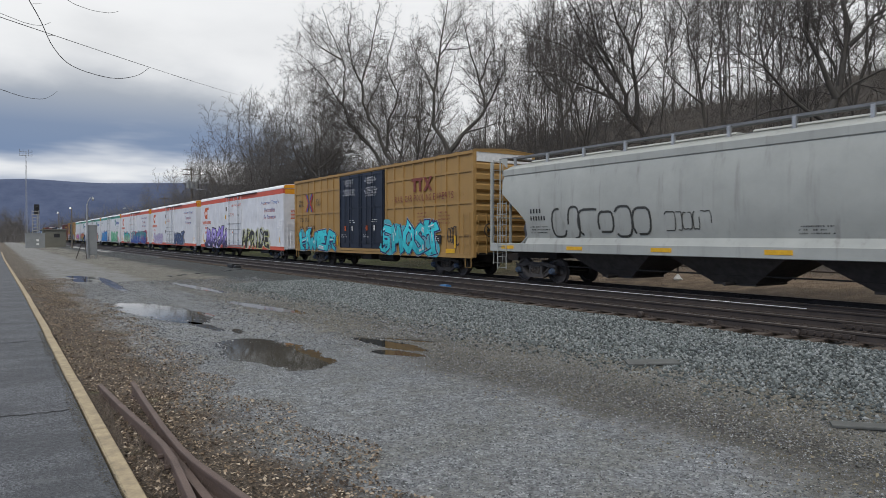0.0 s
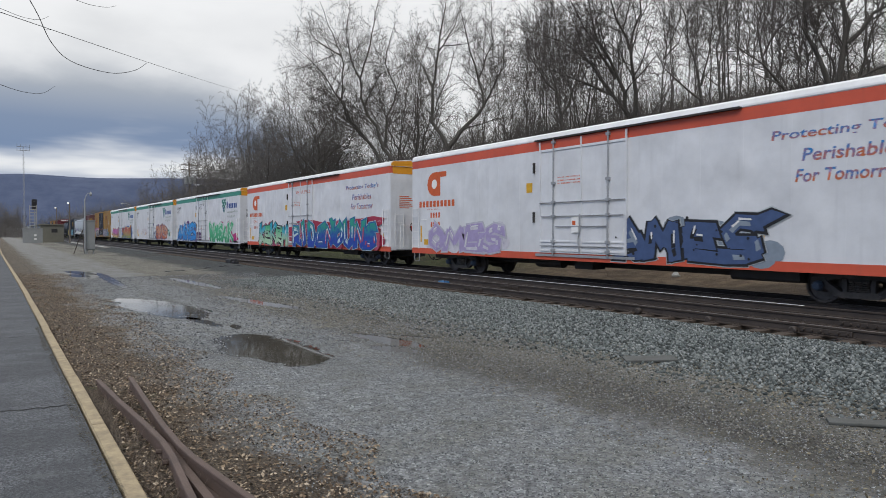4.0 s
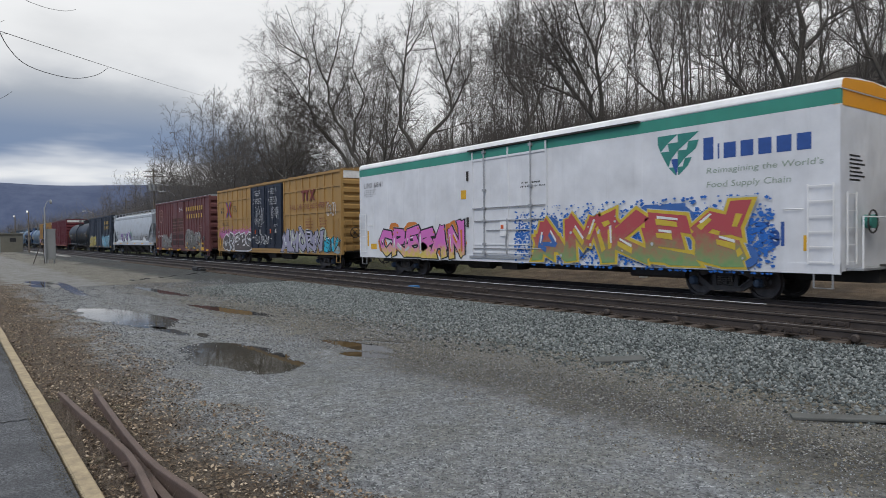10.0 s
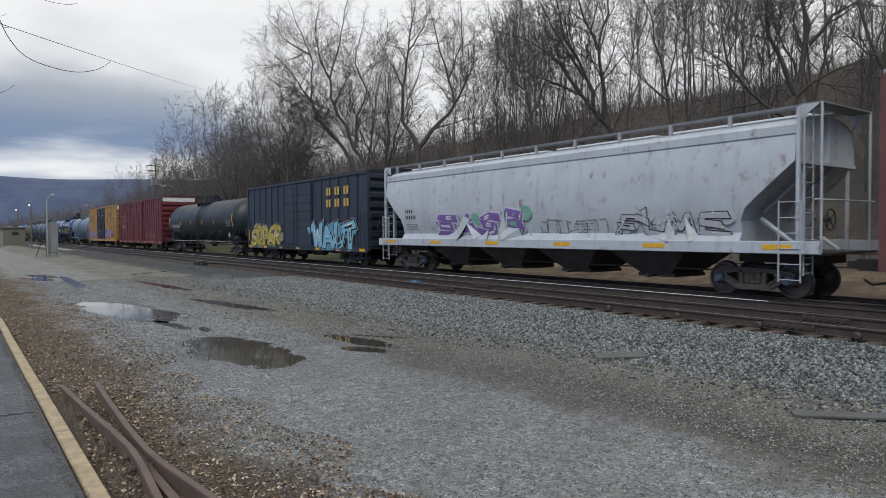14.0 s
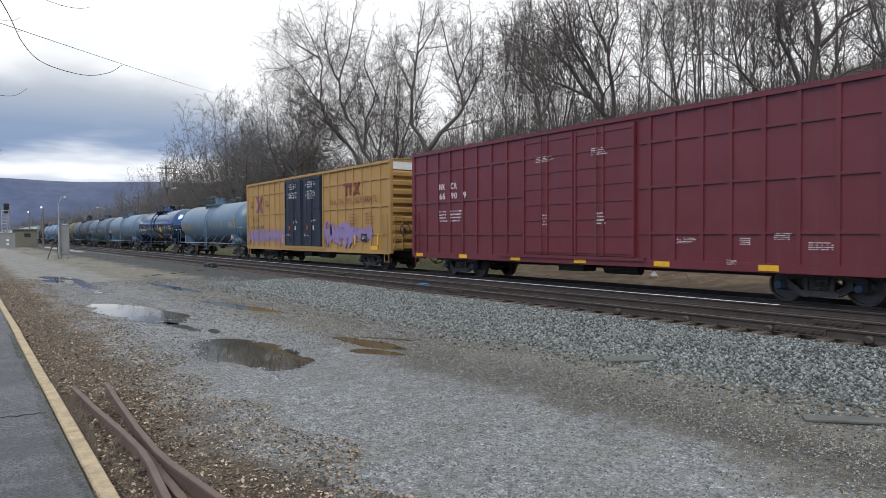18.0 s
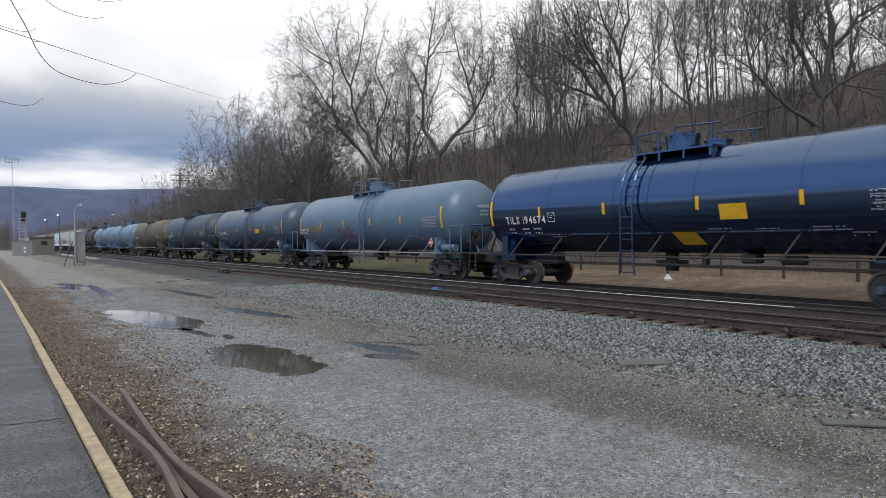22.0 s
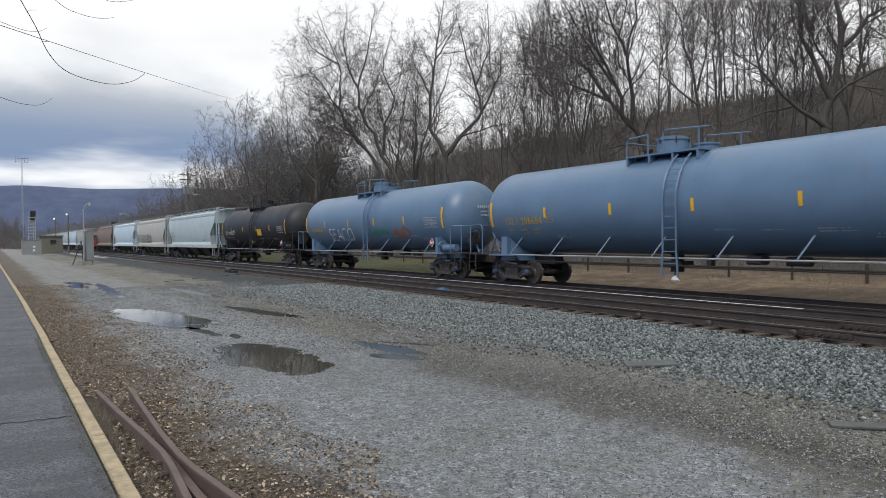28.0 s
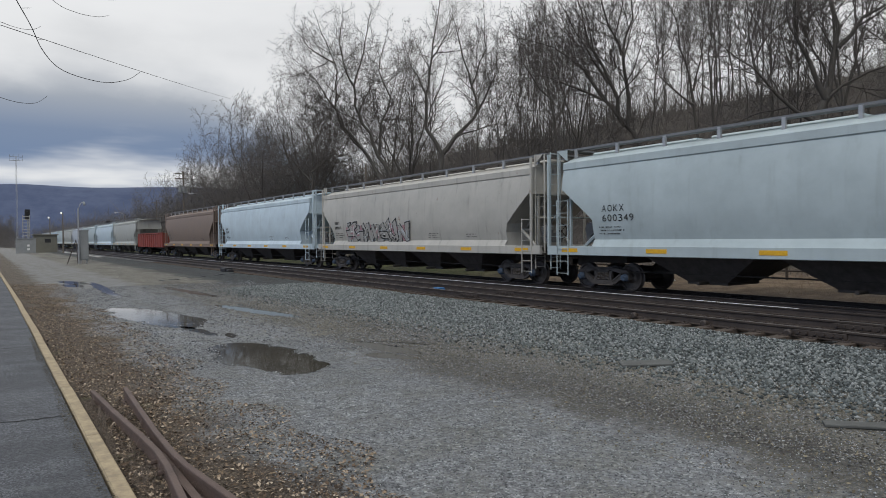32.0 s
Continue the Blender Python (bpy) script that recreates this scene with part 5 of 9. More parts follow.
def reefer(front, rear, stripe, label):
    """Long insulated refrigerator car with rounded roof and one plug door."""
    car, L = car_base("refrigerator_car", label, front, rear)
    h = L / 2
    Z0, Z1 = 0.80, 4.62
    top = [(-1.60, Z1), (-1.60, 4.86), (-1.56, 4.97), (-1.46, 5.03), (-0.8, 5.10), (0, 5.12), (0.8, 5.10), (1.46, 5.03), (1.56, 4.97), (1.60, 4.86), (1.60, Z1)]
    part("side_wall", Shape().box(-h, h, SIDE, SIDE + 0.12, Z0, 4.46), M_WHITE, car)
    part("side_wall", Shape().box(-h, h, 1.48, 1.60, Z0, 4.46), M_WHITE, car)
    part("stripe", Shape().box(-h, h, SIDE - 0.002, SIDE + 0.12, 4.46, Z1 + 0.16), stripe, car, "coloured stripe under the eaves")
    part("roof", Shape().prism([(-1.60, Z1 + 0.16)] + top[1:-1] + [(1.60, Z1 + 0.16)], -h - 0.02, h + 0.02), M_ROOFW, car, "rounded white roof")
    part("roof_seam", Shape().box(-h, h, SIDE - 0.02, SIDE + 0.02, 4.80, 4.84), M_ROOFW, car)
    for sg in (-1, 1):
        a = sg * (h - 0.02)
        part("end_wall", Shape().box(min(a, a - sg * 0.12), max(a, a - sg * 0.12), -1.48, 1.48, Z0, 4.46), M_WHITE, car)
        part("end_panel", Shape().box(min(a, a - sg * 0.13), max(a, a - sg * 0.13) + 0.012, -1.60, 1.60, 4.44, 4.80), M_AMBER if sg > 0 else M_WHITE, car, "amber warning panel at the top of the end" if sg > 0 else "")
        if sg > 0:
            part("end_panel_top", Shape().prism([(-1.58, 4.80), (-1.55, 4.95), (-1.44, 5.02), (0, 5.10), (1.44, 5.02), (1.55, 4.95), (1.58, 4.80)], h + 0.015, h + 0.03), M_AMBER, car)
    part("side_sill", Shape().box(-h, h, SIDE - 0.012, SIDE + 0.05, 0.74, 0.98), M_ORANGE if stripe == M_ORANGE else M_WHITE, car)
    # seams between the side sheets
    for i in range(1, int(L / 1.22)):
        x = -h + 1.22 * i
        if not 8.2 - h < x < 12.4 - h:
            part("side_seam", Shape().box(x - 0.008, x + 0.008, SIDE - 0.004, SIDE + 0.01, 0.98, 4.46), M_WHITE, car)
    # door with its bars
    a, b = 8.42 - h, 12.22 - h
    d = part("door", Shape().box(a, b, SIDE - 0.045, SIDE + 0.02, 0.98, 4.46), M_WHITE, car, "white insulated plug door with locking rods")
    part("door_stripe", Shape().box(a, b, SIDE - 0.047, SIDE - 0.004, 4.46, 4.74), stripe, d, "stripe carried over the door")
    part("door_track", Shape().box(a - 0.2, b + 3.6, SIDE - 0.13, SIDE - 0.01, 4.76, 4.81), M_STEEL, car)
    for x in (a + 0.03, (a + b) / 2 + 0.05, b - 0.03):
        part("door_post", Shape().box(x - 0.028, x + 0.028, SIDE - 0.078, SIDE - 0.04, 0.98, 4.72), M_WHITE, d)
    for z in (1.06, 1.36, 4.40):
        part("door_rib", Shape().box(a + 0.04, b - 0.04, SIDE - 0.07, SIDE - 0.04, z - 0.022, z + 0.022), M_WHITE, d)
    for x in (a + 0.72, b - 0.70):
        part("locking_rod", Shape().tube([(x, SIDE - 0.10, 0.92), (x, SIDE - 0.10, 4.78)], 0.026, 6), M_GALV, d, "upright locking rod")
        for z in (1.06, 1.36, 2.20, 2.66, 3.30, 4.66):
            part("rod_bracket", Shape().box(x - 0.07, x + 0.07, SIDE - 0.135, SIDE - 0.04, z - 0.045, z + 0.045), M_GALV, d)
    for z, u, v in ((2.66, 0.06, 0.02), (2.20, 0.15, 0.10), (1.86, 0.85, 0.75), (1.22, 0.10, 0.10)):
        part("door_bar", Shape().tube([(a + u, SIDE - 0.09, z), (b - v, SIDE - 0.09, z)], 0.02, 5), M_GALV, d)
    m = (a + b) / 2
    part("door_latch", Shape().box(m - 0.32, m - 0.02, SIDE - 0.10, SIDE - 0.05, 1.66, 2.16), M_ROOFW, d, "white latch plate")
    part("latch_tag", Shape().box(m - 0.28, m - 0.14, SIDE - 0.106, SIDE - 0.10, 1.90, 2.04), M_INKO, d)
    part("latch_lever", Shape().tube([(m + 0.06, SIDE - 0.12, 2.25), (m + 0.08, SIDE - 0.13, 1.75), (m + 0.0, SIDE - 0.12, 1.45), (m + 0.05, SIDE - 0.11, 1.05)], 0.026, 5), M_GALV, d)
    for z in (2.0, 3.70):
        part("door_bumper", Shape().box(a - 0.34, a - 0.27, SIDE - 0.06, SIDE, z, z + 0.36), M_STEEL, car)
    part("threshold", Shape().box(a - 0.2, b + 0.3, SIDE - 0.05, SIDE + 0.02, 0.86, 0.94), M_GALV, car)
    part("warning_plate", Shape().box(a - 0.72, a - 0.42, SIDE - 0.012, SIDE, 3.05, 3.38), M_REFL, car)
    for fr in (0.75, 3.7, 6.2, 12.6, 16.4, L - 0.72):
        part("reflector", Shape().box(fr - h - 0.05, fr - h + 0.05, SIDE - 0.014, SIDE, 1.25, 1.95 if fr in (0.75, L - 0.9) else 1.6), M_REFL, car)
    part("warning_plate", Shape().box(1.0 - h, 1.5 - h, SIDE - 0.014, SIDE, 1.12, 1.36), M_REFL, car)
    for sg in (-1, 1):
        ladder(car, sg * (h - 0.38), SIDE - 0.07, 0.95, 2.75, 0.54, M_ROOFW, n=6)
        ladder(car, sg * (h + 0.06), -1.15, 0.95, 2.55, 0.46, M_ROOFW, "y")
        steps(car, L, M_GALV, sg * (h - 0.36))
        grab_irons(car, sg * (h - 1.0), (2.2,), M_ROOFW)
        s = Shape().box(min(sg * h, sg * (h + 0.35)), max(sg * h, sg * (h + 0.35)), -1.3, 1.3, 0.82, 0.87)
        part("end_platform", s, M_GALV, car)
    wheel_brake(car, L, 1.9, -0.35)
    part("brake_housing", Shape().disc_y(0, 0, -0.10, 0.10, 0.16, 14), M_INKR if stripe == M_ORANGE else M_INKG, car, at=(h + 0.10, -0.35, 1.9)).rotation_euler = (0, 0, radians(90))
    part("end_hand_rail", Shape().tube([(h + 0.32, -1.25, 0.87), (h + 0.32, -1.25, 2.0), (h + 0.32, 1.2, 2.0), (h + 0.32, 1.2, 0.87)], 0.02, 5), M_ROOFW, car)
    for i in range(7):
        z = 3.35 - 0.09 * i
        part("end_print", Shape().add([(h - 0.015, -1.1, z), (h - 0.015, -0.55 + 0.12 * (i % 3), z), (h - 0.015, -0.55 + 0.12 * (i % 3), z + 0.04), (h - 0.015, -1.1, z + 0.04)], [(0, 1, 2, 3)]), M_INKO if stripe == M_ORANGE else M_INKK, car)
    part("fuel_tank", Shape().box(4.6, 6.4, -1.15, -0.5, 0.45, 0.80, 0.06), M_STEEL, car)
    part("air_reservoir", Shape().tube([(-3.2, -0.8, 0.62), (-1.9, -0.8, 0.62)], 0.19, 10), M_STEEL, car)
    part("brake_valve", Shape().box(-1.2, -0.4, -1.0, -0.4, 0.45, 0.8), M_STEEL, car)
    underframe(car, L, Z0 + 0.02, h - 3.0)
    return car, h


def mail_emblem(car, h, mark=None):
    """Orange rounded emblem and name bars of the orange-striped cars."""
    s = Shape()
    x0, z0 = 1.24 - h, 3.18
    k = [(x0 + 0.55 - 0.55 * math.sin(math.pi * i / 8), z0 + 0.52 + 0.50 * math.cos(math.pi * i / 8)) for i in range(9)]
    s.add([(x, SIDE - 0.006, z) for x, z in k + [(x0 + 1.0, z0 + 0.02), (x0 + 1.0, z0 + 0.80), (x0 + 1.45, z0 + 0.80), (x0 + 1.45, z0 + 1.02)]], [tuple(range(13))])
    part("emblem", s, M_INKO, car)
    part("emblem_core", Shape().disc_y(x0 + 0.55, z0 + 0.52, SIDE - 0.012, SIDE - 0.004, 0.20, 12), M_ROOFW, car)
    bars(car, 0.55 - h, 3.32 - h, 2.74, 3.00, 10, M_INKO, gap=0.32)
    if mark:
        lettering(car, mark[0], 1.45 - h, 2.25 - h, 2.28, 2.50, M_INKO)
        lettering(car, mark[1], 1.48 - h, 2.25 - h, 1.88, 2.10, M_INKO)
    else:
        bars(car, 1.45 - h, 2.25 - h, 2.28, 2.50, 4, M_INKO, gap=0.4)
        bars(car, 1.48 - h, 2.25 - h, 1.88, 2.10, 4, M_INKO, gap=0.4)
    lines(car, 1.2 - h, 2.6 - h, 2.58, 2.66, 1, M_INKO)
    for i, t in enumerate(("Protecting Today's", "Perishables", "For Tomorrow")):
        wd = (3.6, 2.1, 2.4)[i]
        lettering(car, t, 18.4 - h - wd / 2, 18.4 - h + wd / 2, 3.80 - i * 0.48, 4.10 - i * 0.48, ink((0.62, 0.16, 0.04), (0.02, 0.20, 0.50), (3.80 - i * 0.48 + 0.62, 4.10 - i * 0.48 + 0.74)), lean=0.15, bold=0.02)
    lines(car, 9.3 - h, 10.6 - h, 3.2, 3.5, 3, M_INKO, y=-0.05, seed=7)


def teal_emblem(car, h, mark=None):
    """Checked green-blue shield, blue name bars and a slogan."""
    x0, z0, z1 = 16.4 - h, 3.22, 4.30
    for r in range(5):
        for c in range(4):
            u0, u1 = c / 4, (c + 1) / 4
            za, zb = z1 - (z1 - z0) * r / 5, z1 - (z1 - z0) * (r + 1) / 5
            def wd(z):
                q = (z - z0) / (z1 - z0)
                return 0.62 * min(1, 0.12 + 1.05 * q ** 0.7)
            s = Shape()
            cx = x0 + 0.6
            p = [(cx + (u0 * 2 - 1) * wd(za), za), (cx + (u1 * 2 - 1) * wd(za), za), (cx + (u1 * 2 - 1) * wd(zb), zb), (cx + (u0 * 2 - 1) * wd(zb), zb)]
            if (r + c) % 2 == 0:
                s.add([(a, SIDE - 0.006, b) for a, b in p], [(0, 3, 2, 1)])
            else:
                s.add([(a, SIDE - 0.006, b) for a, b in (p[0], p[1], p[3])], [(0, 2, 1)])
            part("emblem_tile", s, M_INKB if r > 2 and c == 1 else M_INKG, car)
    for a, b, top in ((17.74, 18.06, 4.10), (18.14, 18.22, 3.92), (18.30, 18.66, 3.92), (18.74, 19.10, 3.92), (19.18, 19.54, 3.92), (19.62, 20.0, 3.92), (20.08, 20.44, 3.92)):
        part("name_bar", Shape().box(a - h, b - h - 0.04, SIDE - 0.006, SIDE - 0.002, 3.54, top), M_INKB, car)
    lettering(car, "Reimagining the World's", 17.84 - h, 20.66 - h, 3.14, 3.34, M_INKSAGE, lean=0.12)
    lettering(car, "Food Supply Chain", 17.84 - h, 19.95 - h, 2.78, 2.98, M_INKSAGE, lean=0.12)
    if mark:
        stencil(car, mark, 0.39 - h, 2.08 - h, 3.90, 4.13, M_INKK)
    else:
        bars(car, 0.39 - h, 2.08 - h, 3.91, 4.13, 8, M_INKK)
    lines(car, 0.42 - h, 1.5 - h, 3.45, 3.82, 4, M_INKK, seed=2)
    lines(car, 11.0 - h, 12.2 - h, 3.2, 3.45, 2, M_INKK, y=-0.05, seed=8)


def plain_boxcar(front, rear, mat, label, Z1=4.95, posts=14, door=(0.37, 0.61), doormat=None, waffle=False, topmat=None, doors=1, name="boxcar", at=(), roofmat=None):
    """Outside-post boxcar with sliding doors."""
    car, L = car_base(name, label, front, rear)
    h = L / 2
    Z0 = 0.78
    boxcar_shell(car, L, mat, Z0, Z1, roofmat, topmat, 8)
    a, b = L * door[0] - h, L * door[1] - h
    for x in [f - h for f in at] or [-h + 0.06 + (L - 0.12) * i / posts for i in range(posts + 1)]:
        if not a - 0.1 < x < b + 0.1:
            side_post(car, x, Z0 + 0.02, Z1 - 0.04, mat, 0.055)
    if waffle:
        for u, v in ((-h + 0.12, a - 0.1), (b + 0.1, h - 0.12)):
            for z in (1.68, 2.97, 4.22):
                part("side_rib", Shape().box(u, v, SIDE + 0.008, SIDE + 0.05, z - 0.04, z + 0.04), mat, car)
    part("side_sill", Shape().box(-h + 0.05, h - 0.05, SIDE - 0.004, SIDE + 0.06, Z0 - 0.06, Z0 + 0.16), mat, car)
    part("top_rail", Shape().box(-h, h, SIDE - 0.025, SIDE + 0.06, Z1 - 0.12, Z1 - 0.02), mat, car)
    part("door_track", Shape().box(a - 1.2, b + 0.3, SIDE - 0.05, SIDE + 0.03, Z0 + 0.10, Z0 + 0.20), mat, car)
    for k in range(doors):
        da, db = a + (b - a) * k / doors, a + (b - a) * (k + 1) / doors - 0.03
        d = part("door", Shape().box(da, db, SIDE - 0.03, SIDE + 0.03, 1.0, Z1 - 0.2), doormat or mat, car, "sliding steel door")
        for z in np.linspace(1.1, Z1 - 0.32, 8):
            part("door_rib", Shape().box(da + 0.05, db - 0.05, SIDE - 0.055, SIDE - 0.03, float(z) - 0.035, float(z) + 0.035), doormat or mat, d)
        for x in (da + 0.05, (da + db) / 2, db - 0.05):
            part("door_post", Shape().box(x - 0.04, x + 0.04, SIDE - 0.075, SIDE - 0.03, 1.0, Z1 - 0.2), doormat or mat, d)
        part("locking_rod", Shape().tube([((da * 0.6 + db * 0.4), SIDE - 0.09, 1.0), ((da * 0.6 + db * 0.4), SIDE - 0.09, Z1 - 0.2)], 0.02, 5), doormat or mat, d)
    for i in range(7):
        x = -h + 0.5 + (L - 1.0) * i / 6
        part("reflector", Shape().box(x - 0.25, x + 0.25, SIDE - 0.012, SIDE - 0.005, Z0 - 0.02, Z0 + 0.12), M_REFL, car)
    for fr in (0.25, 3.0, L - 5.6, L - 2.5) if mat != M_MAROON2 else ():
        part("reflector", Shape().box(fr - h - 0.06, fr - h + 0.06, SIDE - 0.012, SIDE, 1.2, 1.85), M_REFL, car)
    for sg in (-1, 1):
        ladder(car, sg * (h - 0.35), SIDE - 0.06, 0.9, 2.6, 0.42, mat)
        ladder(car, sg * (h + 0.09), -1.2, 0.9, 2.6, 0.42, mat, "y")
        steps(car, L, mat, sg * (h - 0.35))
    wheel_brake(car, L)
    part("brake_valve", Shape().box(-1.6, -0.5, -0.9, -0.3, 0.45, 0.8), M_STEEL, car)
    part("air_reservoir", Shape().tube([(0.3, -0.7, 0.6), (1.6, -0.7, 0.6)], 0.18, 10), M_STEEL, car)
    underframe(car, L, Z0 + 0.1, h - 2.6)
    return car, h


def hopper_wall(z):
    """Flank of a curved-side hopper: bulges at mid height, tucks in to the roof."""
    if z <= 1.38:
        return -1.60
    if z < 2.7:
        return -(1.60 - 0.22 * ((2.7 - z) / 1.32) ** 2)
    return -(1.60 - 0.15 * ((z - 2.7) / 1.25) ** 2)


def hopper(front, rear, mat, label, style="curved", bays=3, mark=None):
    """Covered hopper car with sloped ends, outlet gates and a roof walkway."""
    car, L = car_base("covered_hopper", label, front, rear)
    h = L / 2
    prof = [(hopper_wall(z), z) for z in (1.38, 1.6, 1.9, 2.2, 2.5, 2.8, 3.1, 3.25, 3.6, 3.95)]
    roof = [(-1.38, 4.12), (-1.15, 4.24), (-0.8, 4.34), (-0.35, 4.40), (0.35, 4.40)]
    half = prof + roof[:4]
    ring = half + [(-y, z) for y, z in reversed(half)]

    def cut(z):
        """How far the sloped end sheet is drawn in at height z."""
        return 1.32 * min(1.0, max(0.0, (3.25 - z) / (1.0 if style == "curved" else 1.15)))
    n = len(ring)
    xs0 = [-h + 0.02 + cut(z) for y, z in ring]
    xs1 = [h - 0.02 - cut(z) for y, z in ring]
    s = Shape()
    s.add([(x, y, z) for x, (y, z) in zip(xs0, ring)] + [(x, y, z) for x, (y, z) in zip(xs1, ring)],
          [(i, n + i, n + i + 1, i + 1) for i in range(n - 1)] + [(n - 1, 2 * n - 1, n, 0)])
    part("body", s, mat, car, "curved steel hopper body with sloped ends", True)
    m = n // 2
    for xs, sg in ((xs0, -1), (xs1, 1)):
        e = Shape()
        e.add([(x - sg * 0.03, y * 0.995, z) for x, (y, z) in zip(xs, ring)], [(i, i + 1, n - 2 - i, n - 1 - i)[::-sg] for i in range(m - 1)])
        es = part("end_sheet", e, mat, car, "upright bulkhead over a sloping end sheet")
        part("end_rib", Shape().box(min(sg * (h - 0.05), sg * (h + 0.06)), max(sg * (h - 0.05), sg * (h + 0.06)), -0.05, 0.05, 3.25, 4.36), mat, es)
        part("end_rib", Shape().box(min(sg * (h - 0.05), sg * (h + 0.05)), max(sg * (h - 0.05), sg * (h + 0.05)), -1.46, 1.46, 3.20, 3.28), mat, es)
        for q in (-0.55, 0.55):
            part("slope_rib", Shape().tube([(sg * (h - 0.02), q, 3.22), (sg * (h - 1.28), q, 2.1)], 0.05, 4), mat, es)
        for q in (-1, 1):
            g0, g1 = sorted((q * 1.30, q * 1.34))
            part("roof_gusset", Shape().slab([(sg * (h - 0.02), 4.2), (sg * (h + 0.42), 4.54), (sg * (h - 0.02), 4.54)], g0, g1), mat, es)
        part("end_walkway", Shape().box(min(sg * (h - 0.05), sg * (h + 0.46)), max(sg * (h - 0.05), sg * (h + 0.46)), -1.3, 1.3, 4.54, 4.58), M_GRATE, es)
        part("brake_gear", Shape().disc_y(sg * (h - 0.3), 1.95, -0.55, -0.35, 0.22, 12).box(min(sg * (h - 0.5), sg * (h - 0.1)), max(sg * (h - 0.5), sg * (h - 0.1)), -0.5, 0.1, 1.5, 1.85), M_GRATE, es)
    # eaves lip, side sill, weld seams
    part("eaves_lip", Shape().box(-h + 0.02, h - 0.02, -1.50, -1.38, 3.86, 4.12, 0.03), mat, car)
    part("side_sill", Shape().box(-h - 0.55, h + 0.55, -1.61, -1.50, 1.10, 1.40, 0.015), mat, car)
    part("side_sill", Shape().box(-h - 0.55, h + 0.55, 1.50, 1.61, 1.10, 1.40, 0.015), mat, car)
    for i in range(1, bays + 1):
        x = -h + L * i / (bays + 1)
        part("weld_seam", Shape().add([(x + d, hopper_wall(z) - 0.008, z) for d in (-0.012, 0.012) for z in (1.4, 1.9, 2.4, 2.9, 3.4, 3.86)],
                                      [(i2, i2 + 6, i2 + 7, i2 + 1) for i2 in range(5)]), mat, car)
    # roof walkway on posts
    w = part("roof_walkway", Shape().box(-h - 0.1, h + 0.1, -1.00, -0.62, 4.56, 4.59), M_GRATE, car, "grating walkway on the roof")
    part("roof_walkway", Shape().box(-h - 0.1, h + 0.1, 0.62, 1.00, 4.56, 4.59), M_GRATE, car)
    part("walkway_edge", Shape().box(-h - 0.1, h + 0.1, -1.03, -1.0, 4.54, 4.61), M_GRATE, w)
    k = int(L / 1.75)
    for i in range(k + 1):
        x = -h + 0.15 + (L - 0.3) * i / k
        part("walkway_post", Shape().box(x - 0.045, x + 0.045, -1.07, -0.99, 4.24, 4.57), M_GALV, w)
    for i in range(4):
        x = -h + L * (i + 0.5) / 4
        part("hatch_cover", Shape().box(x - L / 9, x + L / 9, -0.34, 0.34, 4.39, 4.50, 0.05), mat, car)
    # outlet hoppers
    span = L - 5.6
    for i in range(bays):
        c = -span / 2 + span * (i + 0.5) / bays
        q = span / bays / 2
        b = Shape()
        b.add([(c - q, -1.45, 1.30), (c + q, -1.45, 1.30), (c + q, 1.45, 1.30), (c - q, 1.45, 1.30), (c - q * 0.30, -0.75, 0.40), (c + q * 0.30, -0.75, 0.40), (c + q * 0.30, 0.75, 0.40), (c - q * 0.30, 0.75, 0.40)],
              [(0, 1, 5, 4), (1, 2, 6, 5), (2, 3, 7, 6), (3, 0, 4, 7), (4, 5, 6, 7), (0, 3, 2, 1)])
        o = part("outlet_bay", b, M_FRAME, car, "sloping discharge bay")
        part("outlet_gate", Shape().box(c - 0.62, c + 0.62, -0.75, 0.75, 0.34, 0.44).tube([(c, -1.2, 0.39), (c, 1.2, 0.39)], 0.05, 8), M_STEEL, o)
    e = 0.62 if style == "curved" else 0.05
    for sg in (-1, 1):
        a, bx = sg * (h - 1.5), sg * (h + 0.55)
        part("end_platform", Shape().box(min(a, bx), max(a, bx), -1.5, 1.5, 1.08, 1.14), M_STEEL, car)
        for q in (-1, 1):
            part("end_post", Shape().box(sg * (h - 0.02) - 0.03, sg * (h - 0.02) + 0.03, q * 1.15 - 0.04, q * 1.15 + 0.04, 1.14, 3.3), mat, car)
            part("roof_rail_post", Shape().tube([(sg * (h + 0.44), q * 1.28, 4.56), (sg * (h + 0.44), q * 1.28, 3.1), (sg * (h + 0.44), q * 1.28, 1.12)], 0.028, 5), mat, car)
        s = Shape()
        for q in (-1, 1):
            s.tube([(sg * (h - 0.1), q * 0.9, 1.14), (sg * (h - 1.15), q * 0.9, 1.95)], 0.06, 6)
        part("end_brace", s, mat, car)
        ladder(car, sg * (h - 0.10), SIDE - 0.03, 0.45, 2.9 if style == "curved" else 2.35, 0.50, mat)
        ladder(car, sg * (h + e + 0.06), -1.18, 0.6, 4.55, 0.44, mat, "y", 12)
        part("corner_post", Shape().box(sg * (h + e) - 0.04, sg * (h + e) + 0.04, SIDE + 0.02, SIDE + 0.09, 1.1, 4.45), mat, car)
        part("end_hand_rail", Shape().tube([(sg * (h + 0.40), -1.50, 2.35), (sg * (h + 0.50), -0.7, 2.35), (sg * (h + 0.50), 1.4, 2.35)], 0.022, 6), mat, car)
        part("shear_plate", Shape().box(min(sg * (h - 1.9), sg * (h + 0.2)), max(sg * (h - 1.9), sg * (h + 0.2)), -0.6, 0.6, 0.85, 1.1), M_STEEL, car)
    wheel_brake(car, L, 1.9, -0.2)
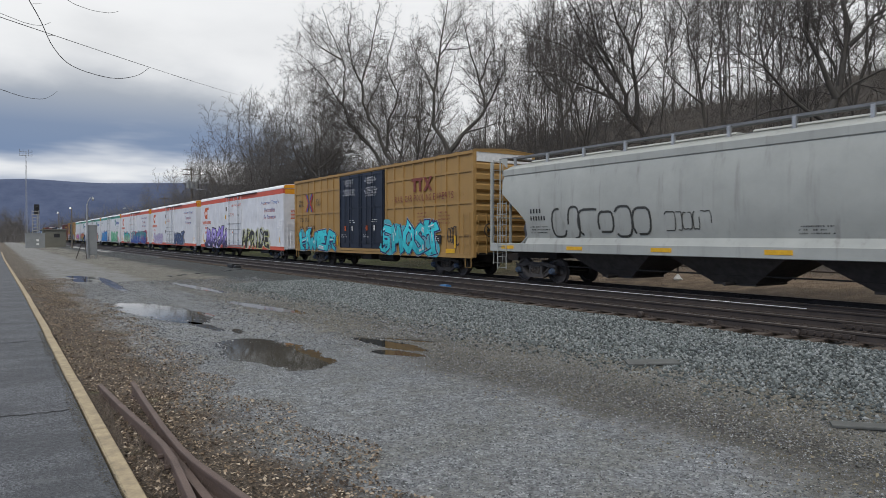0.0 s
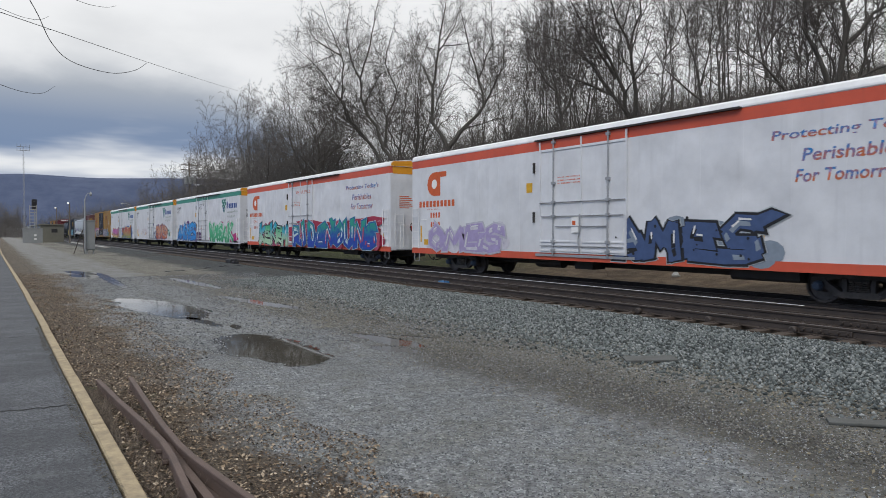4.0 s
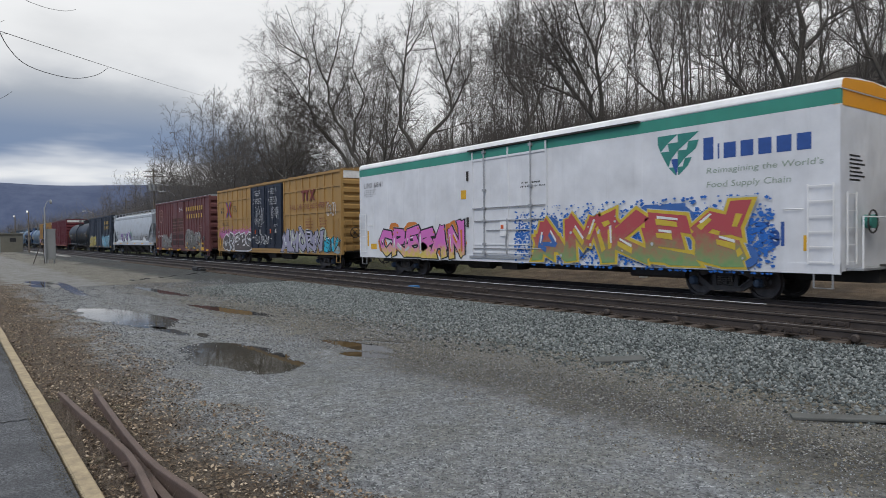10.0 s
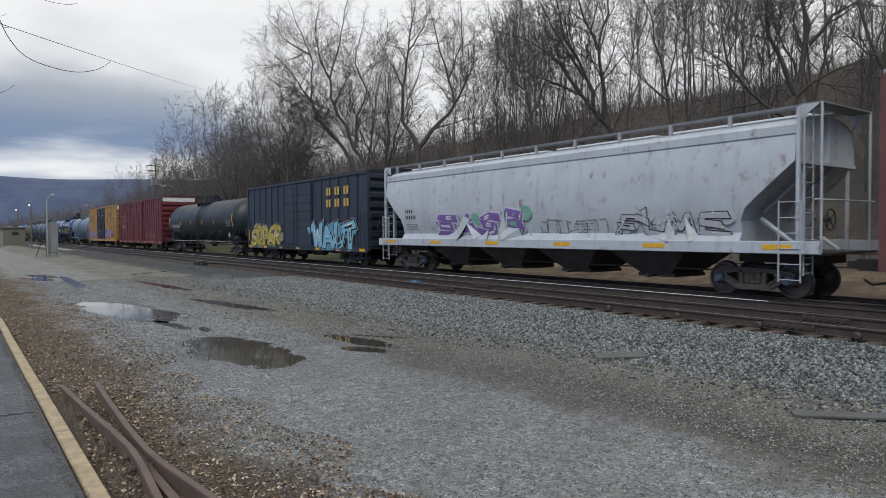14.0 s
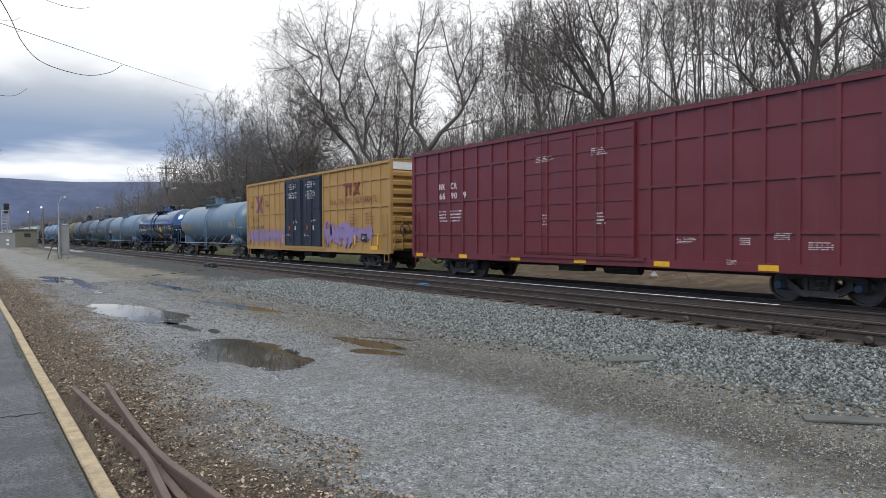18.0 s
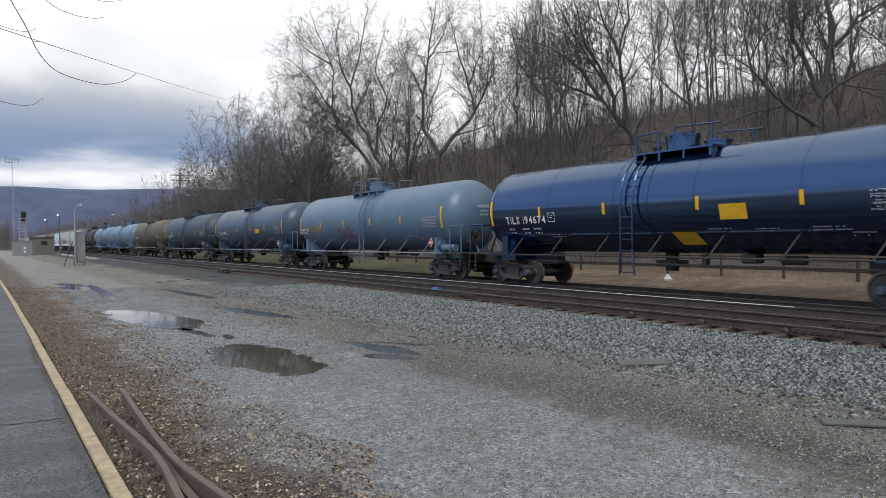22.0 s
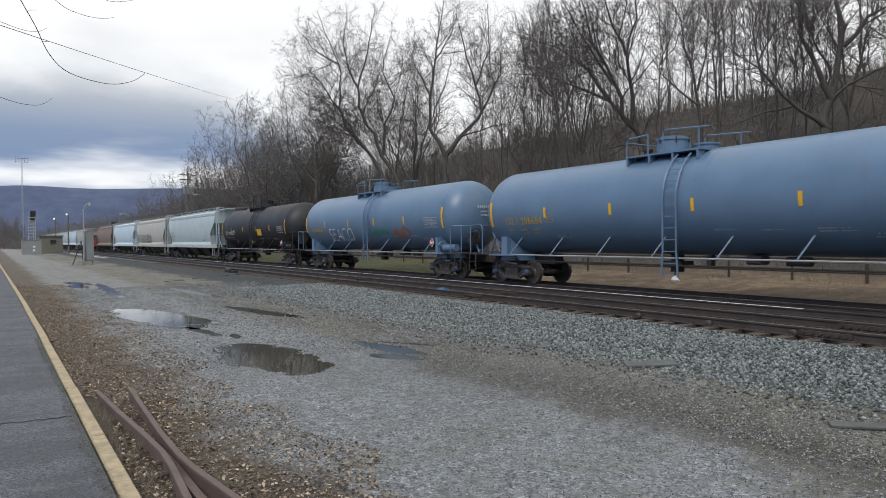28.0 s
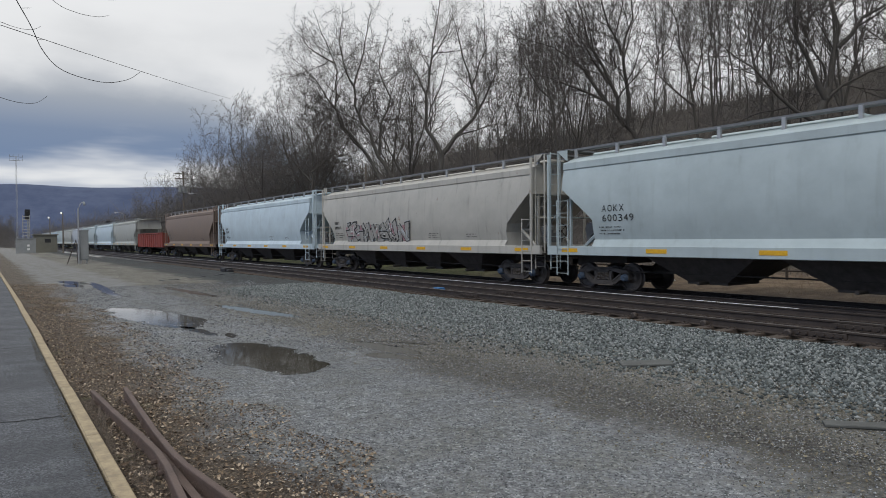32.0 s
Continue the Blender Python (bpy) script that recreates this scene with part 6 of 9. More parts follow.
    for i in range(6):
        x = -h + 0.4 + (L - 0.8) * i / 5
        part("reflector", Shape().box(x - 0.35, x + 0.35, -1.618, -1.60, 1.20, 1.32), M_REFL, car)
    for sg in (-1, 1):
        truck(car, sg * (h - 1.30))
        x = sg * (h + 0.5)
        part("coupler", Shape().box(min(x, x + sg * 0.7), max(x, x + sg * 0.7), -0.08, 0.08, 0.76, 0.92).box(min(x + sg * 0.45, x + sg * 0.78), max(x + sg * 0.45, x + sg * 0.78), -0.15, 0.12, 0.70, 0.98), M_STEEL, car, "knuckle coupler")
    part("train_line", Shape().tube([(-h + 2.5, -0.9, 0.62), (h - 2.5, -0.9, 0.62)], 0.022, 6), M_STEEL, car)
    if mark:
        stencil(car, mark[0], 1.75 - h, 2.65 - h, 2.45, 2.65, M_INKK, -0.015, hopper_wall)
        stencil(car, mark[1], 1.75 - h, 3.0 - h, 2.15, 2.36, M_INKK, -0.015, hopper_wall)
    else:
        bars(car, 1.6 - h, 2.2 - h, 2.45, 2.60, 4, M_INKK, hopper_wall, -0.012, 0.5)
        bars(car, 1.6 - h, 2.4 - h, 2.2, 2.35, 6, M_INKK, hopper_wall, -0.012, 0.5)
    lines(car, 1.6 - h, 2.6 - h, 1.7, 2.0, 3, M_INKK, hopper_wall, -0.012, 5)
    lines(car, L * 0.62 - h, L * 0.67 - h, 1.65, 1.9, 3, M_INKK, hopper_wall, -0.012, 6)
    lines(car, L * 0.78 - h, L * 0.83 - h, 1.65, 1.85, 2, M_INKK, hopper_wall, -0.012, 7)
    return car, h


TANK_R, TANK_Z = 1.52, 2.66


def tank_wall(z):
    return -math.sqrt(max(0.01, TANK_R ** 2 - (z - TANK_Z) ** 2))


def tank_car(front, rear, mat, label, ink_mat, mark=None, valve=-0.55, rung=0.55, strips=(-4.6, -1.7, 1.2, 4.1)):
    """Tank car: barrel with flanged dished ends, valve housing in a railed platform, side ladder, end platforms."""
    front, rear = front - 0.60, rear - 0.60
    car, L = car_base("tank_car", label, front, rear)
    h = L / 2
    top = TANK_Z + TANK_R
    n = 48
    # dished end: a tight knuckle, then a shallow bowl
    prof = [(0.0, -h), (0.42, -h + 0.035), (0.80, -h + 0.14), (1.10, -h + 0.30), (1.30, -h + 0.48), (1.42, -h + 0.66), (1.485, -h + 0.82), (TANK_R - 0.010, -h + 0.94), (TANK_R, -h + 1.0)]
    k0 = len(prof)
    prof += [(TANK_R, -h / 2), (TANK_R, 0.0), (TANK_R, h / 2)]
    prof += [(r, -x) for r, x in reversed(prof[:k0])]
    s = Shape()
    k = len(prof)
    vs = [(x, r * math.cos(2 * math.pi * j / n), TANK_Z + r * math.sin(2 * math.pi * j / n)) for j in range(n) for r, x in prof]
    s.add(vs, [(j * k + i, ((j + 1) % n) * k + i, ((j + 1) % n) * k + i + 1, j * k + i + 1) for j in range(n) for i in range(k - 1)])
    part("tank", s, mat, car, "welded cylindrical tank with dished ends", True)

    def hoop(x, w, out):
        ring = [(x + dx, (TANK_R + out) * math.cos(2 * math.pi * j / n), TANK_Z + (TANK_R + out) * math.sin(2 * math.pi * j / n)) for j in range(n) for dx in (-w, w)]
        return Shape().add(ring, [(2 * j, 2 * j + 1, (2 * j + 3) % (2 * n), (2 * j + 2) % (2 * n)) for j in range(n)])
    for x in (-h + 1.01, -h * 0.52, -h * 0.17, h * 0.17, h * 0.52, h - 1.01):
        part("weld_seam", hoop(x, 0.014, 0.007), mat, car)
    # valve housing, manway and the railed platform round them
    dx = valve
    vh = part("valve_housing", Shape().tube([(dx, 0, top - 0.15), (dx, 0, top + 0.40)], 0.47, 20).tube([(dx, 0, top + 0.40), (dx, 0, top + 0.47)], 0.51, 20).tube([(dx, 0, top + 0.47), (dx, 0, top + 0.52)], 0.36, 16), mat, car, "lidded valve housing on top")
    for q in range(6):
        a = 1.05 * q + 0.3
        part("lid_bolt", Shape().tube([(dx + 0.49 * math.cos(a), 0.49 * math.sin(a), top + 0.30), (dx + 0.49 * math.cos(a), 0.49 * math.sin(a), top + 0.49)], 0.03, 5), M_STEEL, vh)
    part("manway", Shape().tube([(dx + 1.15, 0, top - 0.1), (dx + 1.15, 0, top + 0.13)], 0.34, 16).tube([(dx + 1.15, 0, top + 0.13), (dx + 1.15, 0, top + 0.18)], 0.38, 16), mat, car)
    part("relief_valve", Shape().tube([(dx - 0.85, -0.1, top - 0.05), (dx - 0.85, -0.1, top + 0.17)], 0.12, 10).tube([(dx - 0.85, -0.1, top + 0.17), (dx - 0.85, -0.1, top + 0.22)], 0.17, 10), M_STEEL, car)
    pf = part("top_platform", Shape().box(dx - 0.95, dx + 1.65, -1.02, -0.52, top - 0.10, top - 0.05).box(dx - 0.95, dx + 1.65, 0.52, 1.02, top - 0.10, top - 0.05), mat, car, "walkway round the valves")
    for i in range(4):
        x = dx - 0.9 + 0.82 * i
        part("platform_bracket", Shape().box(x - 0.03, x + 0.03, -1.02, -0.7, top - 0.34, top - 0.10), mat, pf)
    for y in (-1.0, 1.0):
        zb, zt = top - 0.08, top + 0.52
        part("hand_rail", Shape().tube([(dx - 0.92, y, zb), (dx - 0.92, y, zt - 0.12), (dx - 0.82, y, zt - 0.04), (dx - 0.10, y, zt)], 0.024, 6).tube([(dx - 0.12, y, zb), (dx - 0.12, y, zt)], 0.024, 6), mat, pf)
        part("hand_rail", Shape().tube([(dx + 0.42, y, zb), (dx + 0.42, y, zt), (dx + 0.52, y, zt + 0.06), (dx + 1.9, y, zt - 0.02)], 0.024, 6).tube([(dx + 1.6, y, zb), (dx + 1.6, y, zt)], 0.024, 6), mat, pf)
    part("hand_rail", Shape().tube([(dx - 0.92, -1.0, top + 0.38), (dx - 0.92, 1.0, top + 0.38)], 0.02, 5), mat, pf)
    # side ladder that bends over the barrel
    lx = rung
    s = Shape()
    R2 = TANK_R + 0.13
    for u in (-0.22, 0.22):
        pts = [(lx + u * 1.25, -1.64, 0.55), (lx + u, -1.64, 1.3), (lx + u, -1.65, 2.66)] + [(lx + u, -R2 * math.cos(a), TANK_Z + R2 * math.sin(a)) for a in (0.2, 0.4, 0.6, 0.8, 0.95)]
        s.tube(pts, 0.030, 5)
    for i in range(11):
        z = 0.62 + i * 0.325
        y = -1.64 if z < 2.8 else -R2 * math.cos(math.asin(min(0.95, (z - TANK_Z) / R2)))
        s.tube([(lx - 0.22, y, z), (lx + 0.22, y, z)], 0.017, 4)
    part("side_ladder", s, mat, car, "steel ladder up the side")
    part("wear_band", hoop(lx + 0.62, 0.05, 0.010), mat, car)
    # side rail on its brackets, brake gear under the barrel
    part("side_rail", Shape().tube([(-h + 1.3, -1.54, 1.08), (h - 1.3, -1.54, 1.08)], 0.026, 6), M_GALV if mat != M_TGLOSS else M_STEEL, car)
    for i in range(7):
        x = -h + 2.2 + (L - 4.4) * i / 6
        part("rail_bracket", Shape().tube([(x - 0.16, -1.54, 1.08), (x + 0.08, -1.16, TANK_Z - 0.98)], 0.024, 5), mat if mat != M_TGLOSS else M_STEEL, car)
    part("train_line", Shape().tube([(-h + 1.5, -0.7, 0.84), (h - 1.5, -0.7, 0.84)], 0.03, 6), M_STEEL, car)
    part("brake_gear", Shape().box(2.2, 2.6, -0.62, -0.2, 0.92, 1.16, 0.04).tube([(3.2, -0.4, 1.02), (3.8, -0.4, 1.02)], 0.12, 10).box(1.0, 1.14, -0.6, -0.4, 0.84, 1.16), M_STEEL, car, "brake valve and cylinder hung under the barrel")
    part("bottom_valve", Shape().tube([(-0.4, 0, 1.2), (-0.4, 0, 0.62)], 0.2, 12).box(-0.75, -0.05, -0.3, 0.3, 0.78, 0.95), M_STEEL, car)
    for sg in (-1, 1):
        a, b = sg * (h - 3.0), sg * (h + 0.45)
        part("stub_sill", Shape().box(min(a, b), max(a, b), -0.2, 0.2, 0.72, 1.10), M_STEEL, car)
        x = sg * (h - 1.5)
        part("cradle", Shape().slab([(x - 0.42, 0.85), (x + 0.42, 0.85), (x + 0.16, 1.66), (x - 0.16, 1.66)], -1.18, 1.18).box(x - 0.16, x + 0.16, -1.36, -1.18, 1.02, 1.74), mat, car)
        part("end_platform", Shape().box(min(sg * (h - 0.85), b), max(sg * (h - 0.85), b), -1.5, 1.5, 1.06, 1.12), M_STEEL, car)
        part("end_step", Shape().box(min(sg * (h - 2.3), sg * (h - 0.85)), max(sg * (h - 2.3), sg * (h - 0.85)), -1.58, -1.15, 1.04, 1.10), mat, car)
        part("hand_rail", Shape().tube([(sg * (h - 0.35), -1.5, 1.1), (sg * (h - 0.35), -1.5, 2.10), (sg * (h - 0.25), -1.5, 2.20), (sg * (h + 0.35), -1.5, 2.20), (sg * (h + 0.42), -1.4, 2.20), (sg * (h + 0.42), 1.4, 2.20), (sg * (h + 0.42), 1.5, 1.1)], 0.024, 6), mat, car)
        part("hand_rail", Shape().tube([(sg * (h + 0.42), -1.5, 1.1), (sg * (h + 0.42), -1.5, 2.20)], 0.024, 6), mat, car)
        part("sill_step", Shape().tube([(sg * (h + 0.02), -1.55, 1.1), (sg * (h + 0.02), -1.55, 0.45), (sg * (h + 0.42), -1.55, 0.45), (sg * (h + 0.42), -1.55, 1.1)], 0.022, 5).tube([(sg * (h + 0.02), -1.55, 0.78), (sg * (h + 0.42), -1.55, 0.78)], 0.018, 4), M_STEEL, car)
        part("end_brace", Shape().tube([(sg * (h + 0.35), -0.55, 1.12), (sg * (h - 0.12), -0.55, 1.95)], 0.035, 5).tube([(sg * (h + 0.35), 0.55, 1.12), (sg * (h - 0.12), 0.55, 1.95)], 0.035, 5), mat, car)
        part("coupler", Shape().box(min(b, b + sg * 0.5), max(b, b + sg * 0.5), -0.08, 0.08, 0.76, 0.92).box(min(b + sg * 0.3, b + sg * 0.62), max(b + sg * 0.3, b + sg * 0.62), -0.15, 0.12, 0.70, 0.98), M_STEEL, car, "knuckle coupler")
        hose = [(b, 0.3, 0.75), (b + sg * 0.15, 0.3, 0.5), (b + sg * 0.35, 0.26, 0.38), (b + sg * 0.55, 0.2, 0.42)]
        part("air_hose", Shape().tube(hose, 0.028, 6), M_STEEL, car)
        truck(car, x)
    part("air_reservoir", Shape().tube([(h - 1.15, -1.25, 1.30), (h - 1.10, -1.25, 1.30), (h - 0.30, -1.25, 1.30), (h - 0.25, -1.25, 1.30)], 0.15, 12), mat, car)
    part("brake_stand", Shape().box(h - 1.55, h - 1.38, -1.45, -1.15, 1.1, 1.75).tube([(h - 1.3, -1.35, 1.45), (h - 1.15, -1.35, 1.45)], 0.13, 10), mat, car)
    part("brake_housing", Shape().box(h + 0.10, h + 0.32, -0.95, -0.55, 1.45, 1.95, 0.05), M_STEEL, car)
    wheel_brake(car, L + 0.45, 1.85, -0.75)

    def W(z):
        return tank_wall(z)

    def strip(x, z0, z1, w=0.055):
        part("reflector", Shape().add([(x + d, W(z0 + (z1 - z0) * k / 8) - 0.012, z0 + (z1 - z0) * k / 8) for d in (-w, w) for k in range(9)], [(k, k + 9, k + 10, k + 1) for k in range(8)]), M_REFL, car)
    for x in (-h + 0.93, h - 0.95):
        strip(x, 2.12, 3.02, 0.065)
    for x in strips:
        strip(x, 2.36, 2.72)
    if mark:
        stencil(car, mark, 1.72 - h, 3.80 - h if ink_mat == M_INKW else 3.70 - h, 2.16, 2.42, ink_mat, -0.014, W, 0.0, 0.014)
        for a, b, c, d in ((3.90, 4.22, 2.20, 2.215), (3.90, 4.22, 2.485, 2.50), (3.90, 3.915, 2.20, 2.50), (4.205, 4.22, 2.20, 2.50)):
            part("marking", Shape().add([(a - h, W(c) - 0.012, c), (b - h, W(c) - 0.012, c), (b - h, W(d) - 0.012, d), (a - h, W(d) - 0.012, d)], [(0, 1, 2, 3)]), ink_mat, car)
        lines(car, 3.97 - h, 4.15 - h, 2.28, 2.42, 2, ink_mat, W, -0.012, 12)
    else:
        bars(car, 1.70 - h, 3.2 - h, 2.16, 2.34, 10, ink_mat, W, -0.01)
    for i in range(2):
        z = 1.96 - 0.14 * i
        for a, b in ((1.80, 2.18), (2.45, 2.90), (3.10, 3.62)):
            lines(car, a - h, b - h, z - 0.09, z + 0.05, 1, ink_mat, W, -0.012, int(a * 10) + i)
    # data table, small notices and the end lettering
    for i in range(7):
        z = 2.60 - 0.068 * i
        lines(car, h - 2.42, h - 1.30, z - 0.06, z, 1, M_INKPALE, W, -0.012, 20 + i)
        if i % 2 == 0:
            part("marking", Shape().add([(h - 2.42, W(z) - 0.010, z + 0.008), (h - 1.30, W(z) - 0.010, z + 0.008), (h - 1.30, W(z + 0.02) - 0.010, z + 0.018), (h - 2.42, W(z + 0.02) - 0.010, z + 0.018)], [(0, 1, 2, 3)]), M_INKPALE, car)
    for a, b, z, q in ((-4.3, -3.6, 1.78, 2), (1.7, 2.5, 1.86, 1), (3.0, 3.7, 1.84, 1), (4.4, 5.3, 1.86, 2), (h - 2.9, h - 2.4, 1.72, 2), (h - 1.35, h - 0.95, 1.62, 3)):
        lines(car, a, b, z - 0.07 * q, z, q, M_INKPALE, W, -0.012, int(abs(a) * 10))
    face = h - 0.13
    for i, (y0, y1) in enumerate(((-0.35, 0.75), (-0.2, 0.45), (-0.2, 0.40))):
        z = 2.95 - 0.16 * i
        m = 10 if i == 0 else 8
        for q in range(m):
            u, v = y0 + (y1 - y0) * q / m, y0 + (y1 - y0) * (q + 0.62) / m
            part("end_lettering", Shape().add([(face + 0.14, u, z), (face + 0.14, v, z), (face + 0.14, v, z + (0.12 if i == 0 else 0.06)), (face + 0.14, u, z + (0.12 if i == 0 else 0.06))], [(0, 1, 2, 3)]), M_INKPALE, car)
    x, z, r = h - 1.95, 1.52, 0.20
    y = W(1.75) - 0.16
    pl = part("placard", Shape().slab([(x - r, z), (x, z - r), (x + r, z), (x, z + r)], y, y + 0.01), M_INKW, car, "white-edged red hazard diamond")
    q = r * 0.86
    part("placard_field", Shape().slab([(x - q, z), (x, z - q), (x + q, z), (x, z + q)], y - 0.006, y - 0.001), M_INKR, pl)
    part("placard_strip", Shape().box(x - 0.11, x + 0.11, y - 0.012, y - 0.007, z - 0.035, z + 0.04), M_INKW, pl)
    part("placard_holder", Shape().box(x - 0.03, x + 0.03, y + 0.012, y + 0.2, z - 0.2, z + 0.1), M_STEEL, pl)
    return car, h


def gondola(front, rear, mat, label):
    car, L = car_base("gondola_car", label, front, rear)
    h = L / 2
    for y0, y1 in ((SIDE + 0.05, SIDE + 0.12), (1.48, 1.55)):
        part("side_wall", Shape().box(-h, h, y0, y1, 0.95, 2.5), mat, car)
    for sg in (-1, 1):
        x = sg * h
        part("end_wall", Shape().box(min(x, x - sg * 0.1), max(x, x - sg * 0.1), -1.5, 1.5, 0.95, 2.5), mat, car)
    for i in range(13):
        x = -h + 0.08 + (L - 0.16) * i / 12
        side_post(car, x, 0.95, 2.45, mat, 0.06, 0.06)
    part("top_rail", Shape().box(-h, h, SIDE - 0.02, SIDE + 0.14, 2.44, 2.56), mat, car)
    part("floor", Shape().box(-h, h, -1.5, 1.5, 0.95, 1.08), mat, car)
    underframe(car, L, 1.0, h - 2.2)
    return car, h


def build_train():
    K, Wt = M_INKK, M_INKW
    # grey hopper
    car, h = hopper(-1.6, -19.36, M_HGREY, "pale grey covered hopper car with black sprayed scrawl")
    scribble(car, 2.7 - h, 6.8 - h, 1.45, 2.75, ink((0.05, 0.05, 0.045)), 3, 6, 0.035, hopper_wall, -0.014)
    scribble(car, 7.3 - h, 8.7 - h, 1.75, 2.4, ink((0.05, 0.05, 0.045)), 5, 5, 0.014, hopper_wall, -0.014)
    # first ochre boxcar
    car, h = yellow_boxcar(-21.1, -39.85, "ochre yellow double-door boxcar with black doors and turquoise graffiti", ("TB OX", "66 40 90"))
    tq, tq2 = ink((0.03, 0.42, 0.46), (0.05, 0.62, 0.68), (1.3, 2.6)), ink((0.02, 0.33, 0.40), (0.04, 0.50, 0.55), (1.3, 2.6))
    graffiti(car, "HWER", 0.9 - h, 6.2 - h, 0.82, 2.0, tq, ink((0.03, 0.03, 0.12)), ink((0.08, 0.40, 0.46)), None, 11, fill2=tq2)
    graffiti(car, "SMOST", 11.35 - h, 16.4 - h, 0.80, 2.35, tq, ink((0.03, 0.03, 0.12)), ink((0.08, 0.42, 0.48)), None, 12, fill2=tq2)
    scribble(car, 17.0 - h, 17.8 - h, 1.2, 2.2, K, 6, 4, 0.025)
    # three orange-striped reefers
    pu = ink((0.020, 0.018, 0.06), (0.30, 0.22, 0.62), (1.55, 2.5))
    car, h = reefer(-41.86, -62.9, M_ORANGE, "white refrigerator car with orange-red stripes, purple and black graffiti")
    mail_emblem(car, h)
    stencil(car, "OVER THE RHINE", 9.5 - h, 12.1 - h, 3.98, 4.16, M_INKO, -0.05)
    graffiti(car, "BROW", 2.1 - h, 8.5 - h, 0.72, 2.38, pu, K, ink((0.55, 0.52, 0.75)), None, 21)
    graffiti(car, "APRIDE", 12.4 - h, 18.3 - h, 0.76, 2.25, ink((0.035, 0.035, 0.035)), ink((0.50, 0.52, 0.18)), ink((0.60, 0.60, 0.55)), None, 22)
    car, h = reefer(-64.85, -86.2, M_ORANGE, "white refrigerator car with orange-red stripes and dark blue-black graffiti")
    mail_emblem(car, h)
    graffiti(car, "OMES", 1.4 - h, 6.6 - h, 0.85, 2.0, ink((0.42, 0.35, 0.58)), ink((0.55, 0.52, 0.62)), ink((0.66, 0.64, 0.70)), None, 23)
    graffiti(car, "AMES", 11.8 - h, 16.6 - h, 0.82, 2.1, ink((0.06, 0.10, 0.22)), K, ink((0.25, 0.30, 0.36)), None, 24)
    car, h = reefer(-88.2, -109.57, M_ORANGE, "white refrigerator car with orange-red stripes, teal-green and red-blue graffiti")
    mail_emblem(car, h, ("CRYX", "6810"))
    stencil(car, "WINTER FELL", 9.6 - h, 11.9 - h, 3.98, 4.16, M_INKO, -0.05)
    graffiti(car, "KEKEM", 2.8 - h, 8.3 - h, 0.75, 2.3, ink((0.42, 0.62, 0.42), (0.02, 0.38, 0.52), (1.8, 2.7)), K, ink((0.34, 0.05, 0.12)), None, 25, fill2=ink((0.45, 0.68, 0.45), (0.05, 0.42, 0.20), (1.8, 2.8)))
    blob(car, 8.7 - h, 20.6 - h, 0.78, 2.45, ink((0.40, 0.03, 0.07)), 27, -0.055, None, 0.05)
    graffiti(car, "RIDENOUNS", 9.3 - h, 20.2 - h, 0.78, 2.3, ink((0.02, 0.07, 0.42), (0.02, 0.30, 0.22), (2.0, 2.9)), ink((0.02, 0.12, 0.35)), ink((0.45, 0.08, 0.14)), ink((0.55, 0.70, 0.72)), 26, y=-0.095)
    # three teal-striped reefers
    car, h = reefer(-111.4, -132.6, M_TEAL, "white refrigerator car with a teal stripe, blue and green graffiti")
    teal_emblem(car, h, "LINX 6835")
    stencil(car, "OLMSTED", 9.4 - h, 10.9 - h, 3.98, 4.16, K, -0.05)
    stencil(car, "FALLS", 9.25 - h, 10.15 - h, 3.70, 3.88, K, -0.05)
    graffiti(car, "AMOMES", 0.9 - h, 8.1 - h, 0.78, 2.6, ink((0.02, 0.22, 0.62), (0.03, 0.32, 0.72), (1.4, 2.6)), ink((0.01, 0.03, 0.18)), ink((0.14, 0.06, 0.22)), None, 31, spiky=0.03)
    graffiti(car, "WASAK", 12.7 - h, 19.4 - h, 0.78, 2.4, ink((0.02, 0.30, 0.13), (0.07, 0.45, 0.22), (1.3, 2.6)), ink((0.55, 0.75, 0.62)), ink((0.45, 0.03, 0.16)), None, 32, spiky=0.06)
    blob(car, 8.2 - h, 10.0 - h, 0.8, 1.7, ink((0.10, 0.03, 0.12)), 34, -0.05)
    blob(car, 18.7 - h, 20.6 - h, 0.78, 1.5, ink((0.50, 0.03, 0.20)), 33, -0.012)
    car, h = reefer(-134.58, -155.7, M_TEAL, "white refrigerator car with a teal stripe, orange and purple graffiti")
    teal_emblem(car, h)
    scribble(car, 3.9 - h, 7.3 - h, 1.3, 2.1, ink((0.28, 0.03, 0.07)), 41, 9, 0.018)
    scribble(car, 0.8 - h, 1.6 - h, 1.4, 2.4, ink((0.60, 0.05, 0.05)), 42, 4, 0.016)
    for i in range(16):
        r = random.Random(400 + i)
        x, z, a = r.uniform(11.4, 13.2) - h, r.uniform(0.8, 2.6), r.uniform(0.12, 0.26)
        part("graffiti_triangle", Shape().add([(x - a, SIDE - 0.055, z + a * 0.6), (x, SIDE - 0.055, z - a), (x + a, SIDE - 0.055, z + a * 0.7)], [(0, 1, 2)]), ink((0.02, 0.05, 0.22)), car)
    graffiti(car, "EMVES", 12.9 - h, 18.6 - h, 0.8, 2.45, ink((0.62, 0.12, 0.02), (0.60, 0.28, 0.16), (1.4, 2.6)), ink((0.06, 0.02, 0.12)), ink((0.14, 0.03, 0.16)), None, 43, spiky=0.05)
    lettering(car, "Tel", 19.0 - h, 19.9 - h, 1.2, 1.9, M_INKG, bold=0.03)
    stencil(car, "AMERICA", 9.75 - h, 11.25 - h, 4.10, 4.28, K, -0.05)
